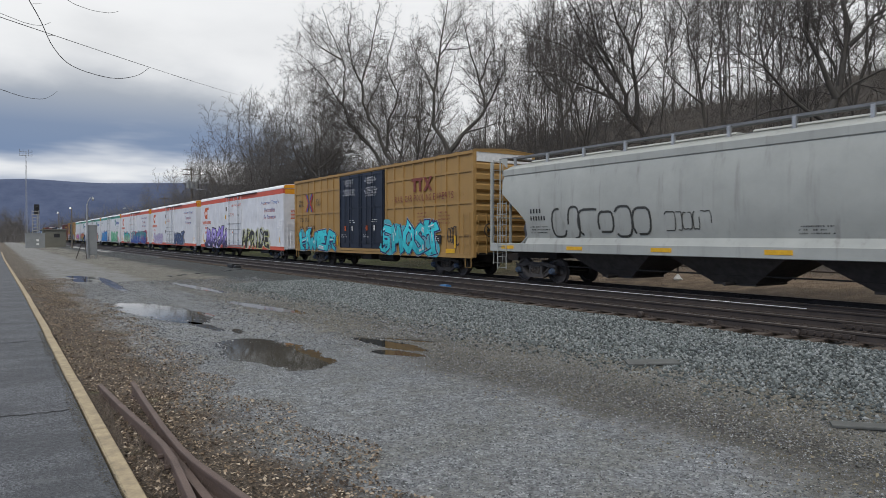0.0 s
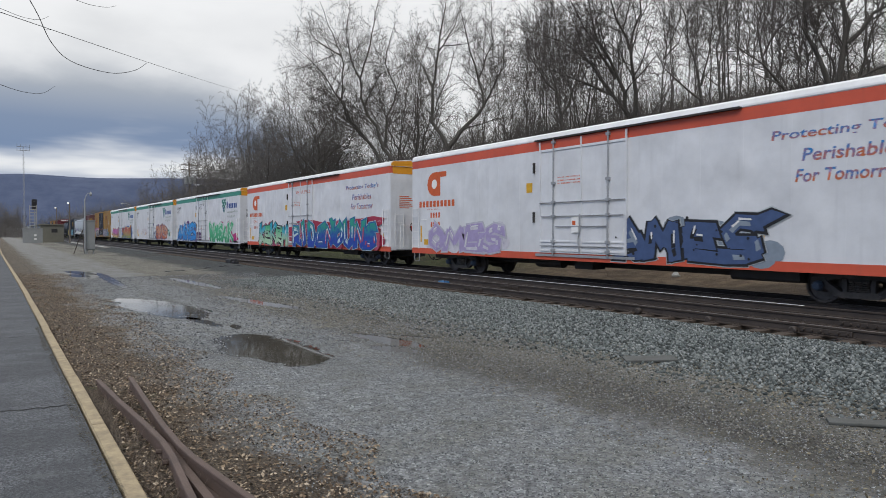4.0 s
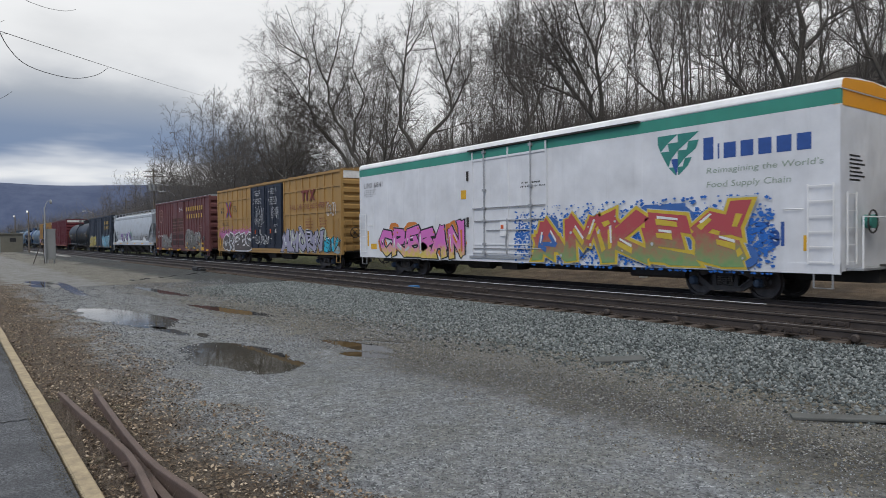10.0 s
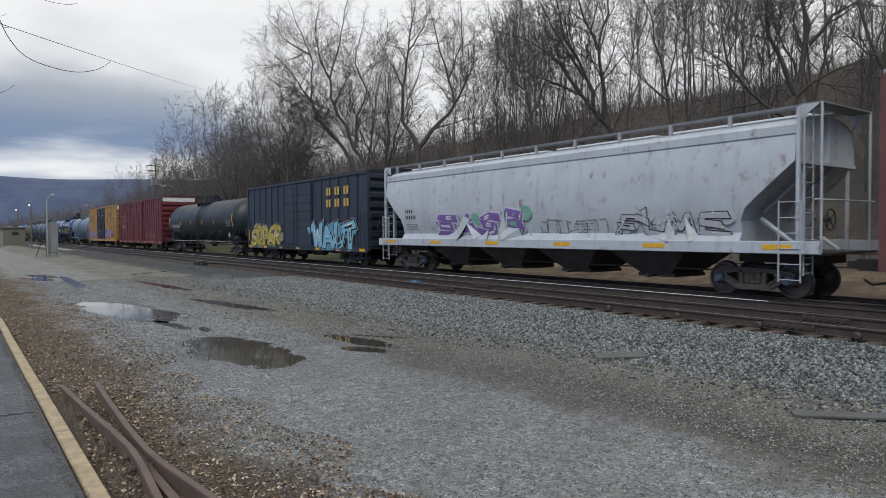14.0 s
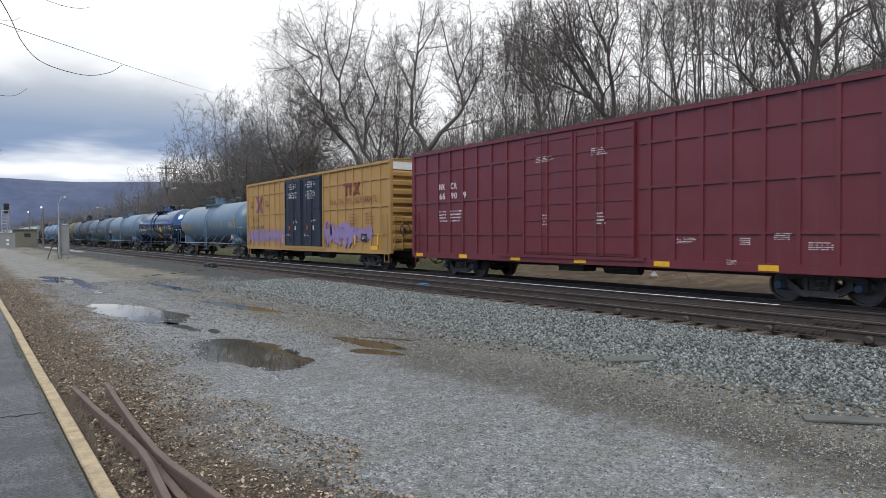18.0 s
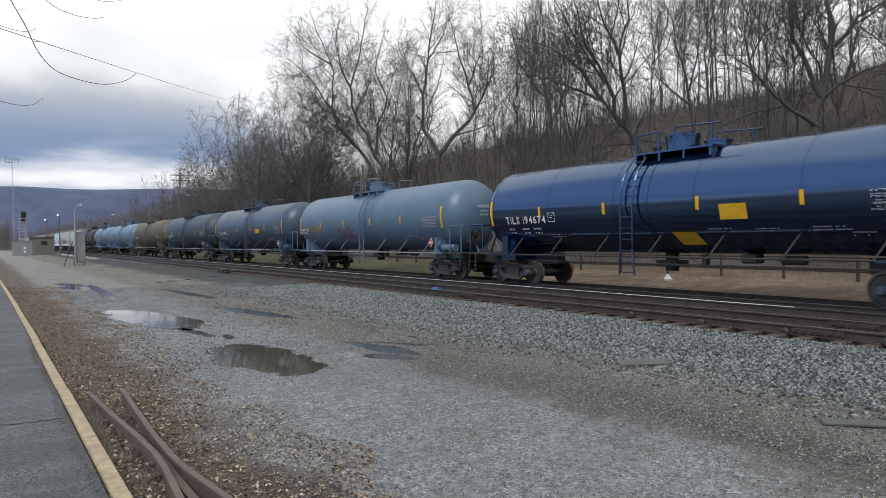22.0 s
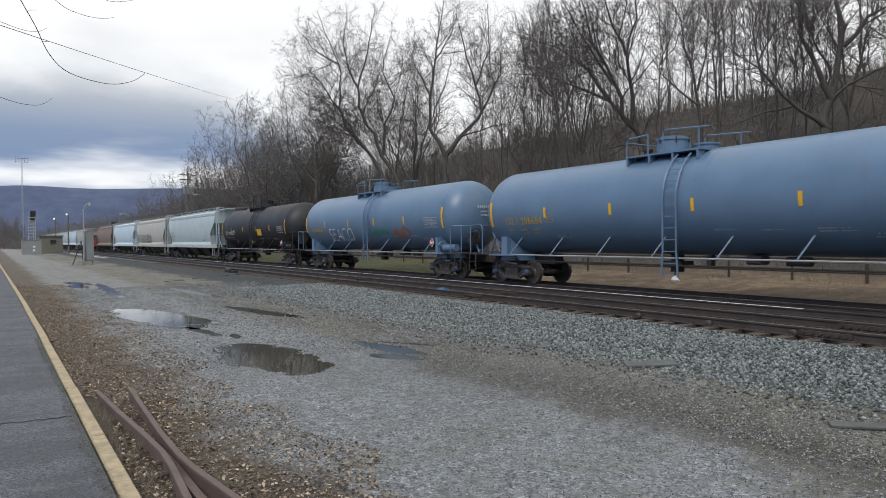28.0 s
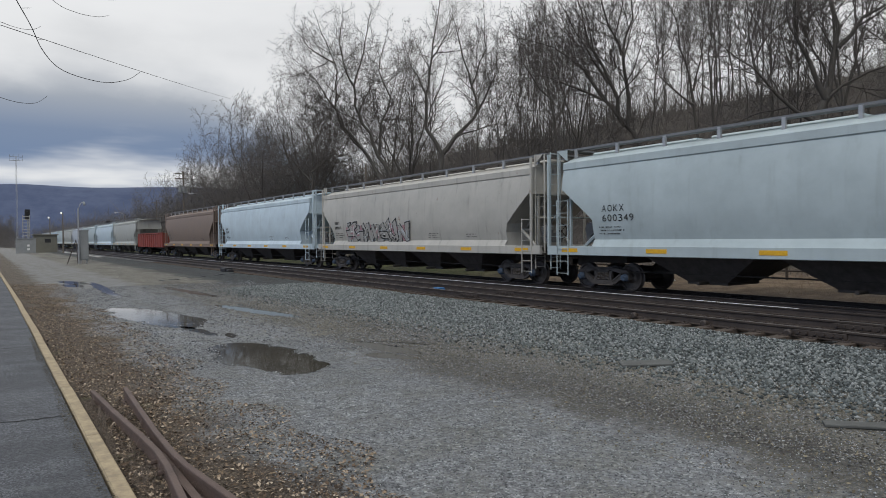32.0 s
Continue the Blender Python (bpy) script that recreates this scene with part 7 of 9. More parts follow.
    car, h = reefer(-157.65, -178.65, M_TEAL, "white refrigerator car with a teal stripe, pink and rainbow graffiti")
    teal_emblem(car, h, "LINX 6841")
    graffiti(car, "CREEAN", 1.9 - h, 8.0 - h, 0.76, 2.15, ink((0.70, 0.55, 0.12), (0.62, 0.16, 0.48), (1.5, 2.2)), K, ink((0.62, 0.20, 0.03)), None, 51, spiky=0.05)
    spray(car, 10.7 - h, 19.6 - h, 0.85, 2.35, ink((0.02, 0.14, 0.50)), 3600, 52, -0.052)
    graffiti(car, "AMKES", 11.7 - h, 19.0 - h, 0.80, 2.35, ink((0.20, 0.36, 0.14), (0.42, 0.07, 0.08), (1.4, 2.6)), ink((0.62, 0.45, 0.05)), ink((0.05, 0.14, 0.40)), None, 53, spiky=0.10, y=-0.07)
    lettering(car, "Tel", 19.1 - h, 19.8 - h, 1.35, 1.92, M_INKB, bold=0.03)
    # second ochre boxcar
    car, h = yellow_boxcar(-180.55, -199.2, "ochre yellow double-door boxcar with black doors, pink, white and silver graffiti", ("TB OX", "63 99 14"))
    spray(car, 0.2 - h, 6.8 - h, 1.7, 2.3, ink((0.50, 0.16, 0.36)), 1500, 60)
    graffiti(car, "CREES", 1.3 - h, 6.8 - h, 0.85, 2.05, ink((0.10, 0.085, 0.08)), ink((0.72, 0.72, 0.72)), ink((0.07, 0.07, 0.07)), None, 62)
    graffiti(car, "AMORN", 11.7 - h, 16.8 - h, 0.85, 2.15, ink((0.33, 0.32, 0.42)), K, ink((0.45, 0.50, 0.38)), None, 63)
    graffiti(car, "SV", 16.9 - h, 18.4 - h, 0.9, 1.7, ink((0.03, 0.40, 0.55)), K, ink((0.30, 0.45, 0.5)), None, 64)
    scribble(car, 7.3 - h, 8.9 - h, 2.4, 3.7, Wt, 65, 9, 0.010, y=-0.09)
    scribble(car, 10.1 - h, 11.1 - h, 2.7, 3.6, Wt, 66, 8, 0.010, y=-0.09)
    scribble(car, 7.6 - h, 9.6 - h, 1.2, 2.0, Wt, 67, 12, 0.011, y=-0.09)
    scribble(car, 17.2 - h, 18.1 - h, 2.7, 3.5, Wt, 68, 5, 0.022)
    # maroon boxcar
    car, h = plain_boxcar(-201.22, -216.91, M_MAROON, "faded maroon boxcar with rust-patched door, yellow letters and silver graffiti", 4.92, 17, (0.366, 0.594), M_MAROON, at=(0.06, 0.70, 1.31, 2.02, 2.68, 3.37, 4.12, 4.85, 10.3, 11.03, 11.75, 12.47, 13.17, 13.81, 14.56, 15.63), roofmat=M_GALV)
    for x0, x1, z, n in ((9.80, 14.4, 3.90, 9), (9.95, 14.4, 3.31, 7)):
        w = (x1 - x0) / n
        for i in range(n):
            a = x0 + i * w - h
            s = Shape().box(a + 0.03, a + 0.25, SIDE - 0.012, SIDE - 0.004, z, z + 0.34)
            part("name_bar", s, M_INKY, car)
    ring = [(-0.6, 0.44), (-0.34, 0.60), (0.0, 0.52), (0.34, 0.60), (0.6, 0.44), (0.54, 0.1), (0.56, -0.2), (0.36, -0.46), (0.0, -0.62), (-0.36, -0.46), (-0.56, -0.2), (-0.54, 0.1)]
    s = Shape()
    for (xa, za), (xb, zb) in zip(ring, ring[1:] + ring[:1]):
        q = [(xa, za), (xb, zb), (xb * 0.91, zb * 0.91), (xa * 0.91, za * 0.91)]
        s.add([(2.06 - h + u, SIDE - 0.056, 3.70 + v) for u, v in q], [(0, 1, 2, 3)])
    bars(car, 1.75 - h, 2.4 - h, 3.92, 4.02, 6, ink((0.30, 0.17, 0.13)), y=-0.056)
    bars(car, 1.72 - h, 2.42 - h, 3.66, 3.78, 5, ink((0.30, 0.17, 0.13)), y=-0.056)
    part("emblem", s, ink((0.42, 0.25, 0.2)), car, "faded shield outline")
    M_RUSTY = plain("bare_rusted_door_panel", (0.034, 0.020, 0.018), (0.22, 0.105, 0.07), 2.3, 0.85)
    M_DARKDOOR = plain("dark_grimy_door_panel", (0.028, 0.020, 0.019), (0.085, 0.040, 0.036), 3.5, 0.8)
    for i, (u, v) in enumerate(((5.86, 7.42), (7.66, 9.2))):
        for z0, z1 in ((1.15, 1.60), (1.70, 2.20), (2.30, 2.80), (2.90, 3.42)):
            part("rust_panel", Shape().box(u - h, v - h, SIDE - 0.050, SIDE - 0.028, z0, z1, 0.006), M_RUSTY if z0 > 2 else M_DARKDOOR, car, "panel rusted bare of paint" if z0 > 2 else "panel dark with grime")
    silver = ink((0.16, 0.16, 0.155), (0.27, 0.27, 0.26), (1.4, 2.6))
    worn = ink((0.11, 0.105, 0.10), (0.21, 0.205, 0.195), (1.0, 2.4))
    graffiti(car, "AURKE", 2.3 - h, 5.5 - h, 0.76, 2.05, silver, ink((0.035, 0.034, 0.033)), worn, ink((0.30, 0.28, 0.27)), 71, spiky=0.05, fat=0.72)
    graffiti(car, "OURBE", 9.75 - h, 13.3 - h, 0.80, 2.35, worn, ink((0.040, 0.038, 0.036)), silver, ink((0.36, 0.34, 0.32)), 72, spiky=0.06, fat=0.75)
    scribble(car, 9.8 - h, 13.2 - h, 0.85, 2.2, ink((0.045, 0.042, 0.04)), 73, 5, 0.022, y=-0.075)
    spray(car, 13.1 - h, 13.9 - h, 0.80, 1.50, ink((0.36, 0.29, 0.23)), 500, 75)
    spray(car, 9.4 - h, 10.0 - h, 0.80, 1.60, ink((0.36, 0.27, 0.22)), 260, 76)
    for x, z in ((2.6, 0.74), (4.76, 0.74), (7.47, 0.70), (9.95, 0.92), (12.08, 0.92), (14.2, 1.26)):
        part("reflector", Shape().box(x - 0.26 - h, x + 0.26 - h, SIDE - 0.068, SIDE - 0.060, z, z + 0.12), M_REFL, car)
    part("reflector", Shape().box(13.9 - h, 14.5 - h, SIDE - 0.068, SIDE - 0.060, 0.80, 1.04), M_REFL, car)
    stencil(car, "WC", 0.7 - h, 1.2 - h, 2.25, 2.43, Wt)
    stencil(car, "2154 3", 0.7 - h, 2.3 - h, 1.85, 2.05, Wt)
    lines(car, 8.0 - h, 9.2 - h, 3.9, 4.25, 3, Wt, y=-0.06)
    lines(car, 13.3 - h, 13.9 - h, 2.2, 2.7, 4, ink((0.45, 0.28, 0.2)))
    part("data_plate", Shape().box(14.1 - h, 14.55 - h, SIDE - 0.012, SIDE, 1.55, 1.85), K, car)
    lines(car, 14.13 - h, 14.52 - h, 1.58, 1.83, 3, Wt, y=-0.016, seed=77)
    # dirty white hopper
    car, h = hopper(-218.72, -236.6, M_HWHITE, "dirty white covered hopper car with rust streaks and purple-green graffiti", "angled", 4)
    graffiti(car, "EASB", 3.9 - h, 9.2 - h, 1.42, 2.45, ink((0.22, 0.13, 0.38)), ink((0.60, 0.58, 0.70)), ink((0.20, 0.42, 0.33)), None, 81, hopper_wall, -0.045, 0.95)
    graffiti(car, "FLME", 12.8 - h, 16.3 - h, 1.42, 2.25, ink((0.50, 0.52, 0.54)), ink((0.05, 0.045, 0.055)), ink((0.52, 0.54, 0.56)), ink((0.53, 0.55, 0.57)), 82, hopper_wall, -0.045, 0.62)
    scribble(car, 9.6 - h, 12.4 - h, 1.5, 2.1, ink((0.2, 0.2, 0.17)), 83, 7, 0.014, hopper_wall, -0.014)
    # navy boxcar, black tank
    car, h = plain_boxcar(-238.2, -253.64, M_NAVY, "dark navy boxcar with yellow letters, yellow and pale blue graffiti", 4.55, 16, (0.38, 0.62))
    for i in range(3):
        bars(car, 11.2 + 0.95 * i - h, 11.8 + 0.95 * i - h, 3.55, 3.95, 2, M_INKY, gap=0.35, name="name_bar")
        bars(car, 11.2 + 0.95 * i - h, 11.8 + 0.95 * i - h, 2.95, 3.35, 2, M_INKY, gap=0.35, name="name_bar")
    graffiti(car, "SOPER", 0.8 - h, 5.4 - h, 0.8, 2.2, ink((0.45, 0.36, 0.06)), K, ink((0.30, 0.28, 0.14)), None, 91)
    graffiti(car, "WAUT", 9.8 - h, 14.4 - h, 0.8, 2.2, ink((0.20, 0.45, 0.60)), K, ink((0.10, 0.30, 0.42)), None, 92)
    tank_car(-255.4, -273.66, M_TBLACK, "matt black tank car with yellow reflectors", Wt, "GATX 202520")
    # deep maroon boxcar, third ochre boxcar
    car, h = plain_boxcar(-275.94, -294.9, M_MAROON2, "deep maroon high-cube boxcar with double doors and white stencilling", 5.05, 19, (0.365, 0.613), M_MAROON2, True, Wt, 2, at=(0.06, 0.95, 1.80, 2.62, 3.45, 4.3, 5.15, 6.0, 12.05, 12.83, 13.67, 14.47, 15.32, 16.15, 17.0, 17.9, 18.78))
    stencil(car, "NK", 1.92 - h, 2.38 - h, 3.44, 3.68, Wt)
    stencil(car, "CR", 2.70 - h, 3.15 - h, 3.44, 3.68, Wt)
    stencil(car, "66", 1.94 - h, 2.36 - h, 3.06, 3.30, Wt)
    stencil(car, "90", 2.72 - h, 3.14 - h, 3.06, 3.30, Wt)
    stencil(car, "9", 3.50 - h, 3.74 - h, 3.06, 3.30, Wt)
    for a, b, c, d in ((1.95, 2.5, 2.1, 2.6), (2.7, 3.5, 2.1, 2.6), (7.6, 8.5, 4.0, 4.2), (10.0, 10.7, 4.0, 4.25), (7.9, 8.2, 1.9, 2.3), (10.2, 10.6, 1.9, 2.3), (12.95, 13.6, 1.38, 1.55), (14.75, 15.05, 1.35, 1.55), (15.6, 16.1, 1.48, 1.66), (16.4, 17.1, 1.25, 1.45), (14.4, 14.7, 0.86, 1.0)):
        lines(car, a - h, b - h, c, d, 4, Wt, y=-0.085 if 7 < a < 11 else -0.008, seed=int(a * 10))
    car, h = yellow_boxcar(-296.8, -315.42, "ochre yellow double-door boxcar with black doors and faded violet spray", ("TB OX", "64 10 49"))
    vio = ink((0.27, 0.20, 0.40))
    spray(car, 0.2 - h, 6.8 - h, 1.28, 1.98, vio, 1700, 95)
    spray(car, 11.8 - h, 17.0 - h, 1.45, 2.05, vio, 1500, 96)
    for k, (u, v, z2) in enumerate(((12.0, 13.3, 2.45), (13.2, 14.5, 2.35), (14.3, 15.2, 2.30))):
        scribble(car, u - h, v - h, 1.0, z2, vio, 97 + k, 4, 0.10, y=-0.012 - 0.002 * k)
    # tank cars
    yel = ink((0.50, 0.32, 0.04))
    tank_car(-316.8, -332.76, M_TGREY, "blue-grey tank car with yellow lettering", yel, "UTLX 283933")
    car, h = tank_car(-334.3, -350.54, M_TGLOSS, "glossy black tank car with white lettering and yellow labels", Wt, "TILX 194674", 0.0, -0.77, (-4.6, -1.75, 1.5, 4.25))
    part("label_plate", Shape().add([(x - h, tank_wall(z) - 0.032, z) for x in (10.25, 11.0) for z in (2.08, 2.48)], [(0, 2, 3, 1)]), M_REFL, car)
    part("label_plate", Shape().add([(x - h + (z - 1.5) * -0.4, tank_wall(z) - 0.032, z) for x in (8.75, 9.5) for z in (1.42, 1.78)], [(0, 2, 3, 1)]), M_REFL, car)
    car, h = tank_car(-352.0, -368.66, M_TGREY, "blue-grey tank car with a faint red sprayed tag by the ladder", yel, "NATX 300272")
    scribble(car, 5.6 - h, 7.6 - h, 1.7, 2.4, ink((0.20, 0.08, 0.10)), 101, 6, 0.05, tank_wall, -0.015)
    scribble(car, 0.9 - h, 2.2 - h, 2.0, 2.4, Wt, 102, 6, 0.022, tank_wall, -0.10)
    car, h = tank_car(-369.9, -386.36, M_TGREY2, "slate grey tank car with white lettering and a yellow label", Wt, "TILX 196919")
    part("label_plate", Shape().add([(x - h, tank_wall(z) - 0.032, z) for x in (10.45, 11.3) for z in (2.22, 2.50)], [(0, 2, 3, 1)]), M_REFL, car)
    tank_car(-387.9, -404.39, M_TDARK, "charcoal tank car dulled by road dirt", Wt, "WFRX 160544")
    tank_car(-405.9, -421.83, M_TOLIVE, "dusty olive-brown tank car with white lettering", Wt, None)
    tank_car(-423.4, -440.33, M_TBLUE, "light blue tank car with yellow lettering", yel, "UTLX 208654")
    car, h = tank_car(-441.8, -458.21, M_TBLUE, "light blue tank car with white, green and orange tags", yel)
    graffiti_tag = lettering(car, "SEACO", 4.0 - h, 6.9 - h, 1.62, 2.3, Wt, -0.03, -0.022, tank_wall, 0.2, 0, "graffiti_tag")
    scribble(car, 9.2 - h, 10.8 - h, 1.95, 2.2, ink((0.03, 0.25, 0.12)), 112, 6, 0.03, tank_wall, -0.015)
    scribble(car, 11.3 - h, 12.6 - h, 1.75, 2.25, ink((0.42, 0.12, 0.03)), 113, 5, 0.05, tank_wall, -0.015)
    car, h = tank_car(-460.0, -475.85, M_TBROWN, "brown-black tank car with yellow labels", Wt, "CBTX 716052")
    part("label_plate", Shape().add([(x - h, tank_wall(z) - 0.032, z) for x in (9.4, 10.3) for z in (2.05, 2.5)], [(0, 2, 3, 1)]), M_REFL, car)
    part("label_plate", Shape().add([(x - h, tank_wall(z) - 0.032, z) for x in (7.0, 7.6) for z in (1.5, 1.75)], [(0, 2, 3, 1)]), M_REFL, car)
    # hoppers behind
    hopper(-477.8, -495.5, M_MINT, "pale mint covered hopper car, fairly clean, black lettering", "curved", 3, ("AOKX", "600349"))
    car, h = hopper(-497.05, -514.3, M_BEIGE, "beige covered hopper car with rust-stained top and black-white graffiti", "angled", 4)
    graffiti(car, "HAMMAUN", 3.2 - h, 9.2 - h, 1.45, 2.5, ink((0.40, 0.39, 0.36)), K, ink((0.42, 0.24, 0.26)), None, 121, hopper_wall, -0.045)
    hopper(-516.3, -534.1, M_ICE, "pale blue covered hopper car with white sill", "curved", 3)
    hopper(-536.2, -554.0, M_BROWNH, "brown covered hopper car with dark ends", "angled", 3)
    car, h = gondola(-555.6, -569.6, M_REDG, "rusty red low-sided gondola car")
    x = -571.2
    for i, m in enumerate((M_HGREY, M_ICE, M_MINT, M_HWHITE, M_HGREY, M_MINT, M_ICE, M_HGREY, M_HWHITE)):
        hopper(x, x - 17.6, m, ("pale grey", "pale blue", "pale mint", "dirty white", "pale grey", "pale mint", "pale blue", "pale grey", "dirty white")[i] + " covered hopper car far down the train", "curved" if i % 2 else "angled", 3)
        x -= 19.2


# ---- trees ----
def curve_through(ctrl, step, r, wob):
    """A crooked line through a few control points, one point about every step metres."""
    P = [Vector(p) for p in ctrl]
    out = []
    for i in range(len(P) - 1):
        p0, p1, p2, p3 = (P[min(max(i + k, 0), len(P) - 1)] for k in (-1, 0, 1, 2))
        n = max(2, int((p2 - p1).length / step))
        for k in range(n):
            u = k / n
            q = 0.5 * (2 * p1 + (p2 - p0) * u + (2 * p0 - 5 * p1 + 4 * p2 - p3) * u * u + (3 * p1 - p0 - 3 * p2 + p3) * u ** 3)
            j = wob if (i or k) else 0
            out.append(q + Vector((r.gauss(0, j), r.gauss(0, j), r.gauss(0, j * 0.6))))
    return out + [P[-1]]


def grow_tree(axes, seed, reach=3.6, gap=(0.40, 0.24, 0.20), thin=0.0100, depth=3, angle=(0.60, 1.15), up=0.03, wob=1.15):
    """Bare tree: main stems through control points (ctrl, foot radius, bare share), then branches, side branches and twigs along them."""
    r = random.Random(seed)
    out = []

    def line(p, d, length, n, bend):
        pts = [p]
        for i in range(n):
            d = (d + Vector((r.gauss(0, bend), r.gauss(0, bend), r.gauss(0, bend) + up))).normalized()
            p = p + d * (length / n)
            pts.append(p)
        return pts

    def clothe(pts, rad, level, far, bare):
        cum = [0.0]
        for a, b in zip(pts[:-1], pts[1:]):
            cum.append(cum[-1] + (b - a).length)
        total, az = cum[-1], r.uniform(0, 6.28)
        s = total * bare + r.uniform(0, gap[level])
        i = 0
        while s < total:
            while i < len(pts) - 2 and cum[i + 1] < s:
                i += 1
            f = s / total
            q = pts[i].lerp(pts[i + 1], (s - cum[i]) / max(cum[i + 1] - cum[i], 1e-6))
            d = (pts[i + 1] - pts[i]).normalized()
            az += 2.4 + r.gauss(0, 0.5)
            ax = d.orthogonal().normalized()
            ax.rotate(Matrix.Rotation(az, 3, d))
            nd = d.copy()
            nd.rotate(Matrix.Rotation(r.uniform(*angle), 3, ax))
            ln = far * (1.10 - 0.72 * f) * r.uniform(0.45, 1.2)
            here = rad[i] + (rad[i + 1] - rad[i]) * 0.5
            rd = max(thin, min(here * 0.62, 0.006 + 0.0118 * ln))
            n = max(2, int(ln / (0.55, 0.42, 0.40)[level]))
            sub = line(q, nd, ln, n, wob * (0.13, 0.17, 0.2)[level])
            rads = [max(thin * 0.62, rd * (1 - 0.8 * k / n)) for k in range(n + 1)]
            out.append((level + 1, list(zip(sub, rads))))
            if level + 1 < depth:
                clothe(sub, rads, level + 1, ln * 0.64, 0.12)
            s += gap[level] * r.uniform(0.55, 1.45)

    for ctrl, foot, bare in axes:
        pts = curve_through(ctrl, 0.75, r, 0.07)
        m = len(pts) - 1
        rad = [max(thin, foot * 0.84 * (1 - 0.95 * (k / m) ** 0.66)) for k in range(m + 1)]
        out.append((0, list(zip(pts, rad))))
        clothe(pts, rad, 0, reach, bare)
    return out


def stems_at_random(seed, height, count, spread, fork=0.22, foot=0.012):
    """Main stems of an ordinary tree: a short bole that parts into several rising stems."""
    r = random.Random(seed)
    top = Vector((r.uniform(-0.3, 0.3), r.uniform(-0.3, 0.3), height * fork))
    axes = [([(0, 0, -0.4), tuple(top * 0.5), tuple(top)], height * foot, 0.9)]
    for k in range(count):
        a = 6.283 * k / count + r.uniform(-0.5, 0.5)
        w = height * spread * r.uniform(0.55, 1.1)
        h = height * r.uniform(0.82, 1.0)
        mid = 0.5 + r.uniform(-0.1, 0.1)
        bend = r.uniform(0.55, 0.85)
        p0 = top * r.uniform(0.75, 1.0)
        axes.append(([tuple(p0), (p0.x + w * bend * math.cos(a) * 0.6, p0.y + w * bend * math.sin(a) * 0.6, p0.z + (h - p0.z) * mid * 0.55),
                      (p0.x + w * math.cos(a) * 0.9, p0.y + w * math.sin(a) * 0.9, p0.z + (h - p0.z) * mid * 1.2), (p0.x + w * math.cos(a + 0.3), p0.y + w * math.sin(a + 0.3), h)], height * foot * r.uniform(0.5, 0.72), 0.16))
    return axes


def pole_at_random(seed, height, foot=0.0068):
    """One straight forest stem, now and then parting high up."""
    r = random.Random(seed)
    lean = r.uniform(-0.06, 0.06)
    pts = [(0, 0, -0.4)] + [(height * lean * f + r.uniform(-0.18, 0.18), r.uniform(-0.18, 0.18), height * f) for f in (0.25, 0.5, 0.75, 1.0)]
    axes = [(pts, height * foot, 0.30)]
    for k in range(r.choice((1, 2, 2))):
        f = r.uniform(0.35, 0.55)
        q = Vector(pts[2])
        w = r.choice((-1, 1)) * height * r.uniform(0.05, 0.11)
        axes.append(([tuple(q), (q.x + w * 0.6, q.y + w * r.uniform(-0.8, 0.8), q.z + height * 0.16), (q.x + w, q.y + w * r.uniform(-0.9, 0.9), height * r.uniform(0.85, 0.98))], height * foot * 0.55, 0.2))
    return axes


def limbs_mesh(name, limbs, mat, sides):
    V, F = [], []
    for level, pts in limbs:
        n = sides(level)
        base = len(V)
        a = None
        m = len(pts)
        for i, (p, rad) in enumerate(pts):
            d = (pts[min(i + 1, m - 1)][0] - pts[max(i - 1, 0)][0]).normalized()
            a = d.orthogonal().normalized() if a is None else (a - d * a.dot(d)).normalized()
            b = d.cross(a)
            for j in range(n):
                t = 2 * math.pi * j / n
                V.append(p + (a * math.cos(t) + b * math.sin(t)) * rad)
        for i in range(m - 1):
            for j in range(n):
                F.append((base + i * n + j, base + i * n + (j + 1) % n, base + (i + 1) * n + (j + 1) % n, base + (i + 1) * n + j))
    return big_mesh(name, np.array([tuple(v) for v in V]), np.array(F), mat, True)


M_BARK = plain("grey_brown_bark", (0.104, 0.096, 0.085), (0.042, 0.039, 0.034), 2.5, 0.9, 0, 0.6, 25, (3, 3, 0.6))
M_TWIG = plain("dark_twig_bark", (0.100, 0.090, 0.082), (0.056, 0.051, 0.047), 0.5, 0.9, 0, 0.1, 8)
# far trees' twigs: aerial haze put into a paler copy of the bark
M_TWIGFAR = plain("haze_paled_twig_bark", (0.150, 0.138, 0.130), (0.100, 0.092, 0.088), 0.4, 0.9, 0, 0.1, 8)
M_SCRUB = plain("grey_brown_scrub_stems", (0.150, 0.136, 0.122), (0.080, 0.072, 0.064), 0.5, 0.9, 0, 0.1, 8)


def tree_kind(name, limbs, twig=None, split=0):
    low = limbs_mesh(name + "_trunk", [q for q in limbs if q[0] <= split], M_BARK, lambda l: 8)
    up = limbs_mesh(name + "_crown", [q for q in limbs if q[0] > split], twig or M_TWIG, lambda l: 4 if l < 2 else 3)
    return low, up


def plant(kind, x, y, turn, scale, label, group, name="bare_tree"):
    t = thing(name, label, "tree", (x, y, float(ground_z(np.array(x, float), np.array(y, float))) - 0.1), group)
    t.rotation_euler = (0, 0, radians(turn))
    t.scale = (scale, scale, scale)
    part("trunk", kind[0], None, t)
    part("crown", kind[1], None, t, "bare winter twigs")
    return t


